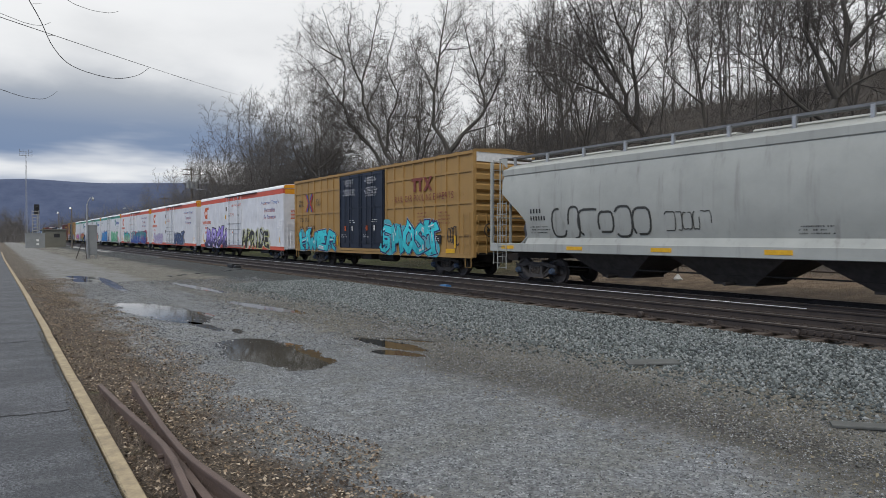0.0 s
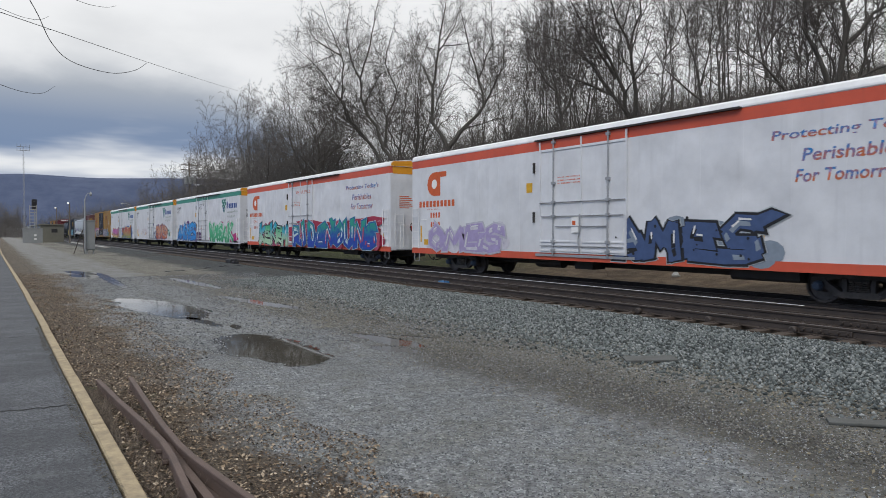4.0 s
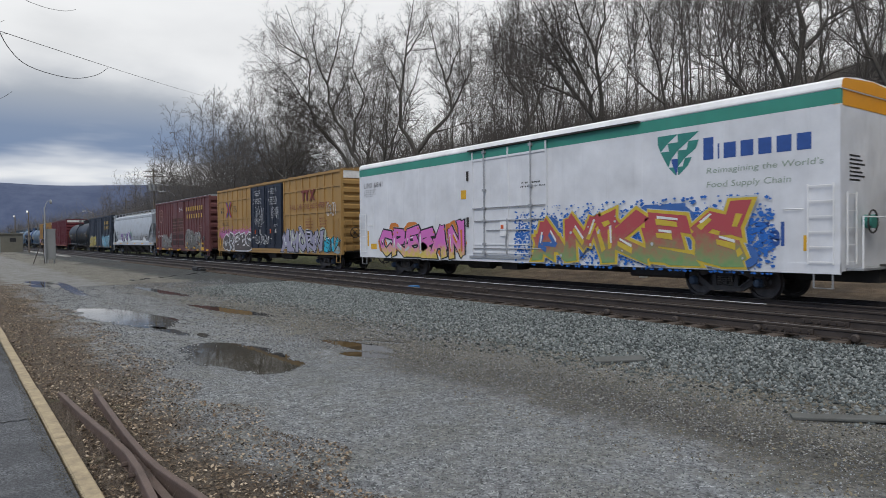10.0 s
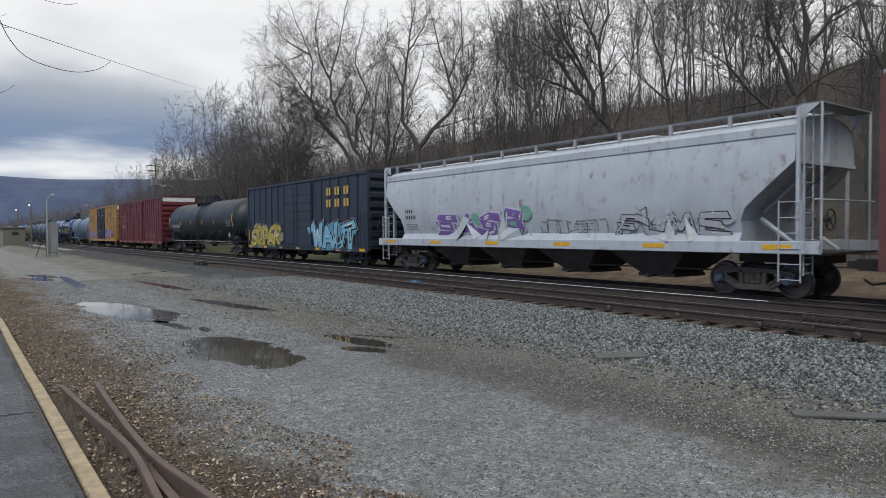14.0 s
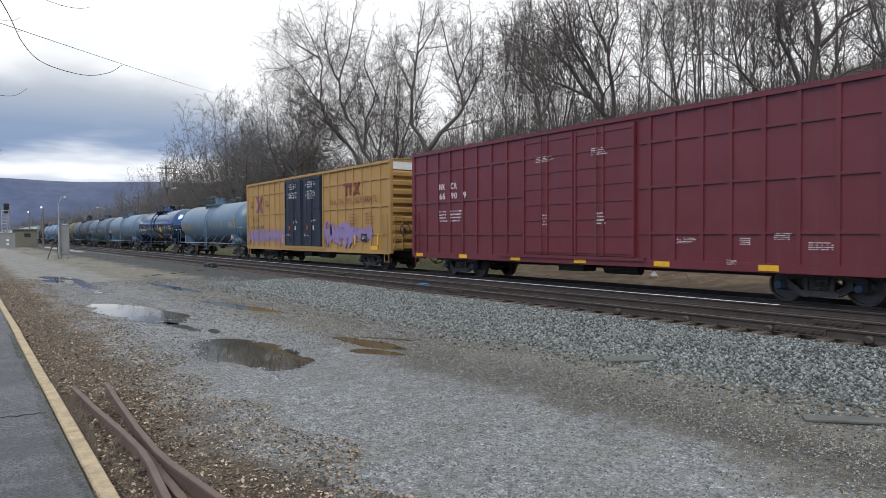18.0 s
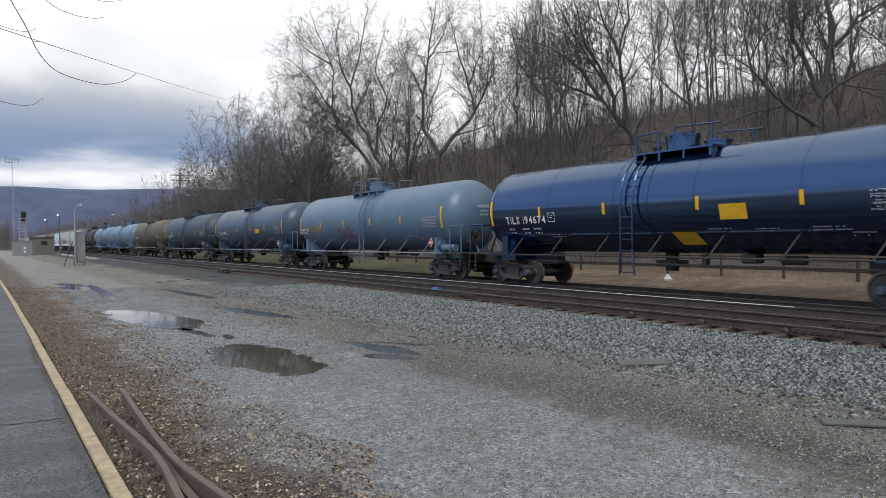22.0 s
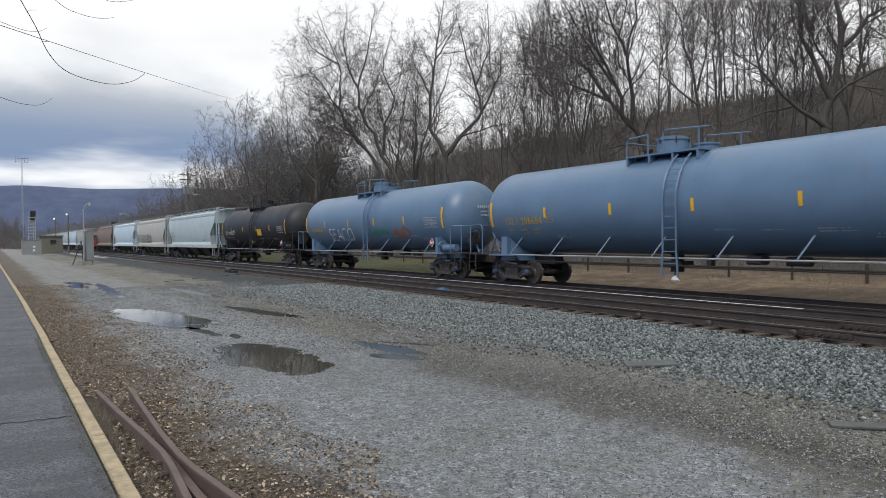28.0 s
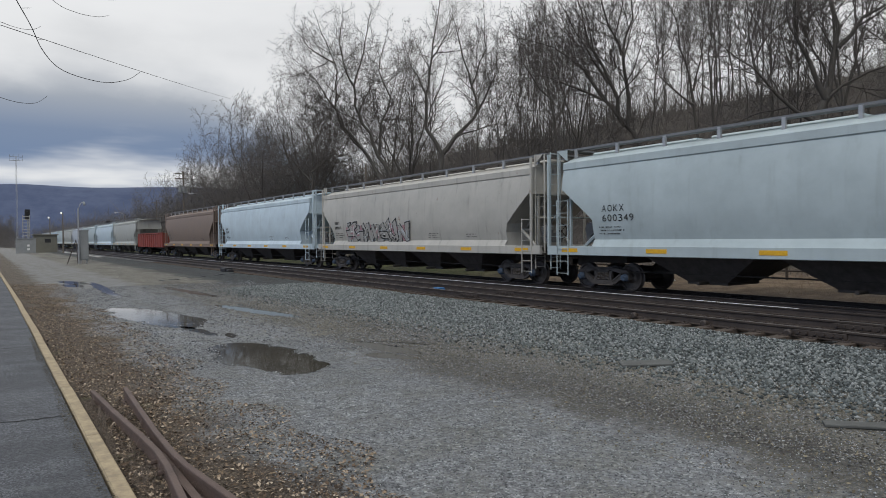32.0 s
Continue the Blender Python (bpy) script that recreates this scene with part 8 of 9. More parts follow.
def landmark_trees():
    """The large trees along the foot of the bank, each with its own main limbs: (run along the belt, depth, height over the rails)."""
    G = "large bare trees behind the tracks"
    deep = random.Random(12)

    def at(x, y, label, axes, seed, **kw):
        g = float(ground_z(np.array(x, float), np.array(y, float))) - 0.1
        made = []
        for pts, foot, bare in axes:
            d = deep.uniform(-1.6, 1.6)
            n = len(pts) - 1
            made.append(([(u, d * i / n if len(made) else 0.25 * d * i / n, z - g) for i, (u, z) in enumerate(pts)], foot, bare))
        plant(tree_kind("landmark", grow_tree(made, seed, **kw)), x, y, 55.8, 1.0, label, G)

    at(-47.3, 28.0, "broad bare tree of several leaning stems with a rounded crown", [
        ([(1.0, 1.0), (0.3, 5.0), (-1.6, 8.8), (-3.2, 12.1), (-3.6, 14.4), (-2.8, 17.2), (-2.1, 21.0)], 0.34, 0.42),
        ([(0.3, 2.0), (-1.2, 6.3), (-3.0, 9.3), (-4.9, 12.1), (-5.1, 16.3), (-6.3, 19.0), (-7.0, 20.9)], 0.30, 0.40),
        ([(-1.6, 8.8), (-1.4, 11.4), (-0.7, 13.5), (-1.6, 15.8), (-0.7, 19.3)], 0.17, 0.15),
        ([(-4.9, 12.1), (-7.0, 15.3), (-9.0, 17.0)], 0.13, 0.12), ([(-3.0, 9.3), (-5.6, 11.8), (-8.2, 12.8)], 0.12, 0.15),
        ([(-3.6, 14.4), (-4.6, 17.0), (-4.4, 20.6)], 0.12, 0.1), ([(-5.1, 16.3), (-7.2, 17.6), (-8.6, 19.4)], 0.10, 0.1), ([(-3.2, 12.1), (-2.0, 14.8), (0.6, 16.0)], 0.11, 0.12)], 11, reach=4.7)
    at(-62.8, 27.0, "middling bare tree with a low spreading crown", [
        ([(0.0, 1.0), (0.0, 7.7), (0.1, 11.0), (-0.9, 13.5), (-2.8, 15.7)], 0.22, 0.45), ([(0.1, 11.0), (2.0, 15.0)], 0.12, 0.1),
        ([(0.0, 7.7), (-2.6, 10.5), (-4.6, 12.5)], 0.12, 0.15), ([(0.0, 8.6), (2.4, 10.6), (3.9, 12.6)], 0.11, 0.15)], 12, reach=4.2)
    at(-40.2, 27.5, "bare tree parting low into two wide curving limbs", [
        ([(0.2, 1.0), (0.0, 5.8), (-0.1, 7.9), (-1.1, 9.9), (-1.1, 12.3), (-0.7, 15.0), (-0.1, 19.4)], 0.36, 0.45),
        ([(-0.1, 7.9), (1.0, 9.3), (2.6, 11.1), (2.2, 13.0), (1.6, 15.0), (0.6, 18.6)], 0.24, 0.30),
        ([(2.6, 11.1), (3.6, 13.0), (4.2, 16.2)], 0.12, 0.1), ([(-1.1, 12.3), (-2.2, 14.6), (-3.0, 16.9)], 0.11, 0.1),
        ([(2.2, 13.0), (3.2, 15.4), (3.0, 18.4)], 0.10, 0.1), ([(-0.7, 15.0), (0.5, 17.0), (1.2, 19.4)], 0.09, 0.1), ([(1.0, 9.3), (3.4, 9.9), (5.6, 10.4)], 0.10, 0.3)], 13, reach=4.0)
    at(-23.0, 28.5, "dark bare tree leaning over with dense crooked limbs", [
        ([(1.0, 1.5), (0.0, 6.5), (-0.9, 7.7), (-2.0, 9.1), (-3.4, 9.7), (-4.6, 10.2), (-6.0, 10.5)], 0.33, 0.40),
        ([(-0.9, 7.7), (-1.8, 9.9), (-2.8, 11.9), (-3.8, 15.0)], 0.20, 0.15), ([(-0.9, 7.7), (-0.8, 9.1), (-1.1, 11.4), (-0.6, 13.3), (-1.1, 16.5)], 0.19, 0.15),
        ([(-2.0, 9.1), (-3.7, 11.4), (-5.4, 12.3), (-6.8, 12.7)], 0.15, 0.15), ([(-1.8, 9.9), (-3.6, 12.4), (-5.2, 14.6)], 0.12, 0.1), ([(-1.1, 11.4), (-2.2, 13.6), (-2.6, 16.0)], 0.11, 0.1)], 14, reach=3.9, gap=(0.36, 0.23, 0.19))
    at(-20.8, 30.0, "pair of slim upright bare stems from one foot", [
        ([(0.2, 2.0), (0.0, 7.1), (-0.2, 9.3), (-0.7, 11.5), (-1.3, 13.8), (-1.8, 16.6)], 0.19, 0.35), ([(0.5, 2.0), (0.8, 7.2), (0.6, 10.1), (0.6, 13.0), (0.7, 16.6)], 0.17, 0.35),
        ([(-0.2, 9.3), (0.1, 11.6), (-0.2, 14.5)], 0.08, 0.2), ([(-0.2, 8.6), (-1.8, 10.3), (-3.2, 12.8)], 0.09, 0.2)], 15, reach=3.0)
    at(-13.7, 28.0, "thick-trunked bare tree with a long low limb", [
        ([(-0.2, 2.0), (0.0, 5.7), (0.2, 7.4), (0.7, 9.5), (0.6, 11.3), (0.4, 15.0)], 0.40, 0.40), ([(0.1, 6.2), (-1.3, 6.9), (-2.5, 8.1), (-3.8, 8.8), (-5.2, 9.8)], 0.15, 0.25),
        ([(0.2, 7.4), (-0.6, 8.9), (-1.1, 10.7), (-1.3, 14.0)], 0.17, 0.2), ([(0.7, 9.5), (1.5, 10.6), (2.6, 11.3), (3.8, 13.2)], 0.14, 0.15),
        ([(0.2, 7.4), (1.6, 8.4), (3.2, 8.8)], 0.10, 0.25), ([(-2.5, 8.1), (-2.9, 10.2), (-2.4, 12.6)], 0.09, 0.15)], 16, reach=3.5)
    at(-31.5, 30.5, "bare tree with slender rising stems on the bank", [
        ([(0.0, 2.0), (0.0, 8.0), (-0.5, 11.0), (-0.9, 14.0), (-0.6, 18.0)], 0.22, 0.4), ([(-0.2, 9.0), (1.0, 11.8), (1.6, 15.0), (1.4, 17.5)], 0.13, 0.2), ([(-0.5, 11.0), (-2.2, 13.0), (-3.0, 16.0)], 0.11, 0.2)], 17, reach=3.3)
    at(-9.6, 29.0, "upright bare tree with crossing limbs on the bank", [
        ([(0.0, 2.0), (0.1, 6.0), (0.5, 9.0), (0.3, 14.0)], 0.27, 0.3), ([(0.1, 6.0), (-1.2, 8.2), (-1.9, 11.0), (-2.1, 14.0)], 0.15, 0.2), ([(0.4, 8.2), (1.7, 9.8), (2.3, 13.0)], 0.12, 0.2)], 18, reach=3.2)


def build_trees():
    r = random.Random(77)
    landmark_trees()
    big = [tree_kind("big", grow_tree(stems_at_random(5 + i, 19, 5, 0.20), 5 + i, 3.4, (0.48, 0.32, 0.27))) for i in range(2)]
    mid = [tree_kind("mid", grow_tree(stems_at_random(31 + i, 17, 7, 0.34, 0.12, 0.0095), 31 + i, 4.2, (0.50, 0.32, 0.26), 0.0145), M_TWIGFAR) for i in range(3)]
    slim = [tree_kind("slim", grow_tree(pole_at_random(61 + i, 17), 61 + i, 3.1, (0.38, 0.28, 0.25), 0.0122, 3, (0.4, 0.85))) for i in range(6)]
    G1, G2, G3 = "large bare trees behind the tracks", "slender trees on the wooded bank", "bare trees far down the line"
    for x, y, k, turn, sc in ((-54, 33, 0, 20, 1.0), (-69, 29.5, 1, 130, 0.92), (1.5, 30, 1, 10, 0.9), (-36, 37, 0, 250, 0.75), (-5.0, 33, 0, 100, 0.85), (-17, 37, 1, 70, 0.7)):
        plant(big[k], x, y, turn, sc, "tall spreading bare deciduous tree on the bank behind the tracks", G1)
    for x, y in ((-74, 26), (-79, 30), (-84, 25.5), (-90, 31), (-95, 26.5), (-101, 29), (-107, 25.5), (-114, 30), (-121, 27), (-128, 30), (-136, 26), (-145, 30), (-154, 27), (-164, 31), (-175, 27),
                 (-187, 31), (-200, 27), (-214, 30), (-230, 27), (-250, 31), (-275, 28), (-305, 31), (-80, 37), (-93, 38), (-108, 37), (-126, 38), (-70, 40), (-77, 33), (-86, 34), (-98, 33.5), (-104, 36), (-117, 34.5), (-132, 35), (-140, 34), (-150, 36), (-160, 34)):
        low = min(1.06, max(0.34, 1.06 + 0.0063 * (x + 74)))
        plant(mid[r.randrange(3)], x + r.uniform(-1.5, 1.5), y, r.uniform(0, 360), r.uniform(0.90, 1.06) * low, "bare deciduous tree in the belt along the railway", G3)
    for i in range(128):
        x, y = (r.uniform(-62, 12) if i < 90 else r.uniform(-24, 8)), r.uniform(31.0, 60.0)
        plant(slim[r.randrange(6)], x, y, r.uniform(0, 360), r.uniform(0.55, 1.0), "slender bare forest stem on the wooded bank", G2)
    for i in range(26):
        plant(slim[r.randrange(6)], r.uniform(-45, 8), r.uniform(24.5, 30), r.uniform(0, 360), r.uniform(0.35, 0.7), "slender bare sapling among brush at the foot of the bank", G2)
    for i in range(26):
        x, y = r.uniform(-390, -215), r.uniform(-60, 9)
        plant(mid[r.randrange(3)], x, y, r.uniform(0, 360), r.uniform(0.45, 0.85), "bare tree in the belt beyond the yard, twigs paled for haze", G3)


def brush(name, label, n, region, hts, seed, mat, lean=0.5, thick=1.0, twigs=0):
    """Leafless scrub: thin crooked stems in one mesh, each with a few side twigs."""
    g = np.random.RandomState(seed)
    x0, x1, y0, y1 = region
    x, y = x0 + (x1 - x0) * g.rand(n), y0 + (y1 - y0) * g.rand(n)
    z = ground_z(x, y) - 0.05
    h = hts[0] + (hts[1] - hts[0]) * g.rand(n) ** 2
    P = [np.stack([x, y, z], 1)]
    d = np.stack([g.randn(n) * lean, g.randn(n) * lean, np.ones(n)], 1)
    for k in range(3):
        d = d + np.stack([g.randn(n) * 0.35, g.randn(n) * 0.35, -0.12 * np.ones(n) * k], 1)
        P.append(P[-1] + d / np.linalg.norm(d, axis=1)[:, None] * (h / 3)[:, None])
    rad = [thick * (0.012 + 0.006 * h), thick * (0.010 + 0.004 * h), thick * (0.007 + 0.002 * h), thick * 0.003 * np.ones(n)]

    def prisms(points, radii):
        m, q = len(points), len(points[0])
        V = []
        for k in range(m):
            for j in range(3):
                a = 2.094 * j
                V.append(points[k] + np.stack([np.cos(a) * radii[k], np.sin(a) * radii[k], np.zeros(q)], 1))
        f = [(k * 3 + j, k * 3 + (j + 1) % 3, k * 3 + 3 + (j + 1) % 3, k * 3 + 3 + j) for k in range(m - 1) for j in range(3)]
        return np.stack(V, 1).reshape(-1, 3), (np.array(f)[None] + (np.arange(q) * m * 3)[:, None, None]).reshape(-1, 4)
    V, F = prisms(P, rad)
    for k in range(twigs):
        u = g.rand(n)[:, None] * 0.9
        i = g.randint(1, 3)
        foot = P[i] * (1 - u) + P[i + 1] * u
        e = np.stack([g.randn(n), g.randn(n), 0.5 + 0.6 * g.rand(n)], 1)
        tip = foot + e / np.linalg.norm(e, axis=1)[:, None] * (h * (0.22 + 0.3 * g.rand(n)))[:, None]
        v2, f2 = prisms([foot, tip], [rad[2] * 0.7, rad[3]])
        F = np.concatenate([F, f2 + len(V)])
        V = np.concatenate([V, v2])
    return tagged(new(name, big_mesh(name, V, F, mat)), label, "brush", kind="stuff")


def scatter_leaves(name, label, n, region, size, colours, seed, near=1.0):
    """Fallen leaves and grass bits lying on the dirt: small bent quads."""
    g = np.random.RandomState(seed)
    x0, x1, y0, y1 = region
    x, y = x1 + (x0 - x1) * g.rand(n) ** near, y0 + (y1 - y0) * g.rand(n)
    y = y + 0.3 * ripple(x, y, seed, 2.2)
    z = ground_z(x, y) + 0.008 + 0.012 * g.rand(n)
    s = size[0] + (size[1] - size[0]) * g.rand(n)
    a, t1, t2 = g.rand(n) * 6.283, g.randn(n) * 0.35, g.randn(n) * 0.35
    u = np.stack([np.cos(a), np.sin(a), t1], 1) * s[:, None]
    v = np.stack([-np.sin(a), np.cos(a), t2], 1) * (s * (0.3 + 0.5 * g.rand(n)))[:, None]
    c = np.stack([x, y, z], 1)
    mid = c + np.array([0, 0, 1.0]) * (s * 0.2)[:, None]
    V = np.stack([c - u, mid - v, c + u, mid + v], 1)
    F = np.arange(n * 4).reshape(-1, 4)
    mt, nt, p = base_material(name + "_litter", 0.85, 0.0)
    geo = nt.nodes.new("ShaderNodeNewGeometry")
    nt.links.new(ramp_node(nt, geo.outputs["Random Per Island"], [(i / (len(colours) - 1), c2) for i, c2 in enumerate(colours)]), p.inputs["Base Color"])
    return tagged(new(name, big_mesh(name, V.reshape(-1, 3), F, mt)), label, "leaves", kind="stuff")


# ---- distance ----
def build_ridge():
    """Long wooded ridge on the horizon; aerial haze is painted into its blue."""
    mt, nt, p = base_material("haze_blue_ridge", 0.95, 0.0)
    tc = nt.nodes.new("ShaderNodeTexCoord").outputs["Object"]
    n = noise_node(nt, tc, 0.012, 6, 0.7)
    # both blues hold the haze of distance, not the colour of woods
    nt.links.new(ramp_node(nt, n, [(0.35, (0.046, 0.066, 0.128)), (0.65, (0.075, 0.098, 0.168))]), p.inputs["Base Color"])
    ys = np.arange(-3000, 2601, 40.0)
    k = np.linspace(0, 1, 12)
    Y, K2 = np.meshgrid(ys, k)
    top = 222 + 9 * ripple(Y * 0 + ys, ys * 0 + Y, 3, 900) * 0.4 + 14 * smooth(200, 700, Y) - 18 * (1 - smooth(-200, 140, Y)) * 0.6
    Z = top * smooth(0, 1, K2) ** 0.85 + 5 * ripple(Y, K2 * 800, 6, 160) * K2 * (1 - K2)
    X = -2500 - 560 * K2 + 40 * ripple(Y, K2 * 600, 8, 500)
    ny, nx = X.shape
    i = (np.arange(ny - 1)[:, None] * nx + np.arange(nx - 1)[None, :]).ravel()
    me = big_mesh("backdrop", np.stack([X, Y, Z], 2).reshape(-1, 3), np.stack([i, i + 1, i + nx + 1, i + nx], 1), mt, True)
    tagged(new("backdrop", me), "long wooded mountain ridge on the horizon, painted hazy blue", "mountain", kind="structure")


# ---- yard furniture ----
M_GREYBOX = plain("weathered_grey_cabinet_paint", (0.27, 0.28, 0.28), (0.20, 0.21, 0.21), 2, 0.55, 0.1, 0.1)
M_HUT = plain("drab_olive_hut_paint", (0.17, 0.165, 0.135), (0.13, 0.125, 0.10), 1.5, 0.7)
M_POLEWOOD = plain("weathered_pole_timber", (0.17, 0.145, 0.12), (0.10, 0.085, 0.07), 2, 0.9, 0, 0.5, 30, (4, 4, 0.4))
M_DARK = plain("dark_signal_enamel", (0.02, 0.02, 0.022), (0.012, 0.012, 0.013), 4, 0.6)
M_CONC = plain("pale_concrete", (0.40, 0.39, 0.36), (0.30, 0.29, 0.27), 1.2, 0.85)


def lamp_glow():
    mt, nt, p = base_material("lit_lamp_glass", 0.4, 0.0)
    p.inputs["Base Color"].default_value = (0.8, 0.8, 0.75, 1)
    p.inputs["Emission Color"].default_value = (1.0, 0.95, 0.85, 1)
    p.inputs["Emission Strength"].default_value = 1.0
    return mt


M_LAMP = lamp_glow()


def street_lamp(x, y, z, reach, label, group="street lamps along the line", steel=None, wood=False):
    """Pole with a curved arm and a cobra-head lamp; reach is the arm's run along x and y."""
    ob = thing("street_lamp", label, "street lamp", (x, y, 0), group)
    ax, ay = reach
    part("pole", Shape().tube([(0, 0, -0.2), (0, 0, z - 0.5)], 0.13 if wood else 0.085, 8, 0.09 if wood else 0.05), M_POLEWOOD if wood else M_GALV, ob)
    part("arm", Shape().tube([(0, 0, z - 0.7), (ax * 0.25, ay * 0.25, z - 0.25), (ax * 0.6, ay * 0.6, z), (ax, ay, z)], 0.03, 6), M_GALV, ob)
    hd = Shape().tube([(ax * 0.92, ay * 0.92, z + 0.02), (ax * 1.05, ay * 1.05, z), (ax * 1.28, ay * 1.28, z - 0.04)], 0.12, 8, 0.06)
    part("lamp_head", hd, M_GALV, ob)
    part("lens", Shape().lathe_y(0, 0, [(0.0, -0.12), (0.11, -0.09), (0.14, 0.0), (0.10, 0.07), (0.0, 0.08)], 10), M_GALV, ob, "unlit pale lens", True, (ax * 1.12, ay * 1.12, z - 0.10))
    return ob


def build_yard():
    # near light pole, cabinet and bent frame beside it
    street_lamp(-63.2, 6.35, 5.1, (0.0, 0.42), "thin grey light pole with one small lamp beside a cabinet", "street lamps along the line")
    c = thing("signal_cabinet", "grey steel signal cabinet standing on two short legs", "cabinet", (-63.6, 6.78, 0))
    part("body", Shape().box(-0.3, 0.3, -0.33, 0.33, 0.30, 2.75, 0.03), M_GREYBOX, c)
    part("door", Shape().box(0.3, 0.33, -0.30, 0.30, 0.36, 2.68), M_GREYBOX, c)
    part("lid", Shape().box(-0.34, 0.34, -0.37, 0.37, 2.75, 2.82), M_GREYBOX, c)
    for y in (-0.24, 0.24):
        part("leg", Shape().box(-0.06, 0.06, y - 0.05, y + 0.05, -0.05, 0.30), M_GALV, c)
    a = thing("guy_prop", "rusty leaning prop of two steel bars beside the pole", "prop", (-63.3, 5.75, 0))
    part("bar", Shape().tube([(0, -0.25, -0.05), (0.1, 0.42, 2.0)], 0.035, 6), M_RAIL, a)
    part("bar", Shape().tube([(0.5, 0.5, -0.05), (0.1, 0.42, 2.0)], 0.03, 6), M_RAIL, a)
    # hut with a window, a second cabinet and the signal mast
    h = thing("signal_hut", "small drab olive signal hut with flat roof and one dark window", "hut", (-134.0, 8.35, 0))
    part("wall", Shape().box(-1.8, 1.8, -1.72, 1.72, -0.05, 2.95, 0.02), M_HUT, h)
    part("roof", Shape().box(-2.0, 2.0, -1.92, 1.92, 2.95, 3.12, 0.03), M_HUT, h)
    part("window", Shape().box(1.8, 1.83, -0.15, 0.75, 1.7, 2.35), M_DARK, h)
    part("window_frame", Shape().box(1.8, 1.85, -0.22, 0.82, 2.35, 2.42).box(1.8, 1.85, -0.22, 0.82, 1.62, 1.70), M_HUT, h)
    part("door", Shape().box(-0.5, 0.45, -1.77, -1.72, 0.05, 2.1), M_HUT, h)
    c = thing("relay_cabinet", "grey steel relay cabinet with two small white notices", "cabinet", (-127.5, 5.25, 0))
    part("body", Shape().box(-1.2, 1.2, -1.35, 1.35, -0.05, 2.3, 0.04), M_GREYBOX, c)
    part("lid", Shape().box(-1.26, 1.26, -1.42, 1.42, 2.3, 2.4), M_GREYBOX, c)
    for z in (0.5, 1.1):
        part("notice", Shape().box(1.2, 1.22, 0.15, 0.5, z, z + 0.32), M_INKW, c)
    m = thing("signal_mast", "black railway signal on a ladder mast behind the cabinet", "signal", (-134.5, 5.9, 0))
    part("mast", Shape().tube([(0, 0, -0.1), (0, 0, 7.0)], 0.09, 8), M_GALV, m)
    cg = Shape()
    for y in (-0.75, 0.25):
        cg.box(0.25, 0.33, y - 0.05, y + 0.05, 2.2, 6.4)
    for i in range(8):
        cg.box(0.25, 0.33, -0.75, 0.25, 2.3 + i * 0.55, 2.4 + i * 0.55)
    part("ladder", cg, M_CONC, m, "pale steel ladder")
    part("signal_head", Shape().box(-0.25, 0.25, -0.45, 0.35, 5.6, 7.4, 0.1), M_DARK, m)
    part("hood", Shape().tube([(0.2, -0.05, 6.9), (0.55, -0.05, 6.85)], 0.18, 8), M_DARK, m)
    m = thing("signal_mast", "black railway signal on a mast across the tracks", "signal", (-157.0, 21.4, 0))
    part("mast", Shape().tube([(0, 0, -0.1), (0, 0, 5.6)], 0.08, 8), M_GALV, m)
    part("signal_head", Shape().box(-0.25, 0.25, -0.4, 0.4, 4.6, 6.2, 0.1), M_DARK, m)
    part("platform", Shape().box(-0.4, 0.4, -0.2, 1.2, 4.3, 4.38), M_DARK, m)
    # radio mast
    m = thing("radio_mast", "tall thin steel mast with crossarms at the top", "mast", (-169.9, 5.5, 0))
    for q in (0, 2.094, 4.189):
        part("mast_leg", Shape().tube([(0.20 * math.cos(q), 0.20 * math.sin(q), -0.1), (0.10 * math.cos(q), 0.10 * math.sin(q), 20.2)], 0.026, 4), M_GALV, m)
    for i in range(18):
        z = 0.6 + i * 1.05
        part("mast_brace", Shape().tube([(0.22, 0, z), (-0.11, 0.19, z + 0.5), (-0.11, -0.19, z + 1.0)], 0.02, 4), M_GALV, m)
    for z in (19.3, 20.1):
        part("crossarm", Shape().tube([(0, -1.2, z), (0, 1.2, z)], 0.045, 5), M_GRATE, m)
        for y in (-1.15, -0.5, 0.5, 1.15):
            part("antenna", Shape().tube([(0, y, z - 0.1), (0, y, z + 0.55)], 0.03, 5), M_GRATE, m)
    # lamps beside and behind the train
    for x, y, z, lab in ((-119.6, 9.9, 6.3, "tall wooden lamp post with a lit globe"), (-149.7, 10.2, 6.5, "tall wooden lamp post with a lit globe")):
        ob = thing("lamp_post", lab, "street lamp", (x, y, 0), "street lamps along the line")
        part("pole", Shape().tube([(0, 0, -0.2), (0, 0, z)], 0.12, 7, 0.08), M_POLEWOOD, ob)
        part("globe", Shape().lathe_y(0, 0, [(0.0, -0.14), (0.11, -0.10), (0.15, 0.0), (0.11, 0.10), (0.0, 0.14)], 10), M_LAMP, ob, "lit white globe", True, (0, -0.2, z))
    street_lamp(-46.0, 24.3, 8.15, (-0.75, -1.5), "grey street lamp with curved arm behind the train", wood=True)
    street_lamp(-96.0, 25.3, 8.45, (-0.75, -1.5), "grey street lamp with curved arm behind the train", wood=True)
    street_lamp(-158.0, 24.8, 8.0, (-0.75, -1.5), "grey street lamp with curved arm behind the train", wood=True)
    u = thing("utility_pole", "wooden utility pole with crossarms and grey transformers", "utility pole", (-102.4, 24.0, 0))
    part("pole", Shape().tube([(0, 0, -0.3), (0, 0, 12.0)], 0.17, 8, 0.11), M_POLEWOOD, u)
    for z in (10.9, 11.6):
        part("crossarm", Shape().box(-0.07, 0.07, -1.2, 1.2, z, z + 0.12), M_POLEWOOD, u)
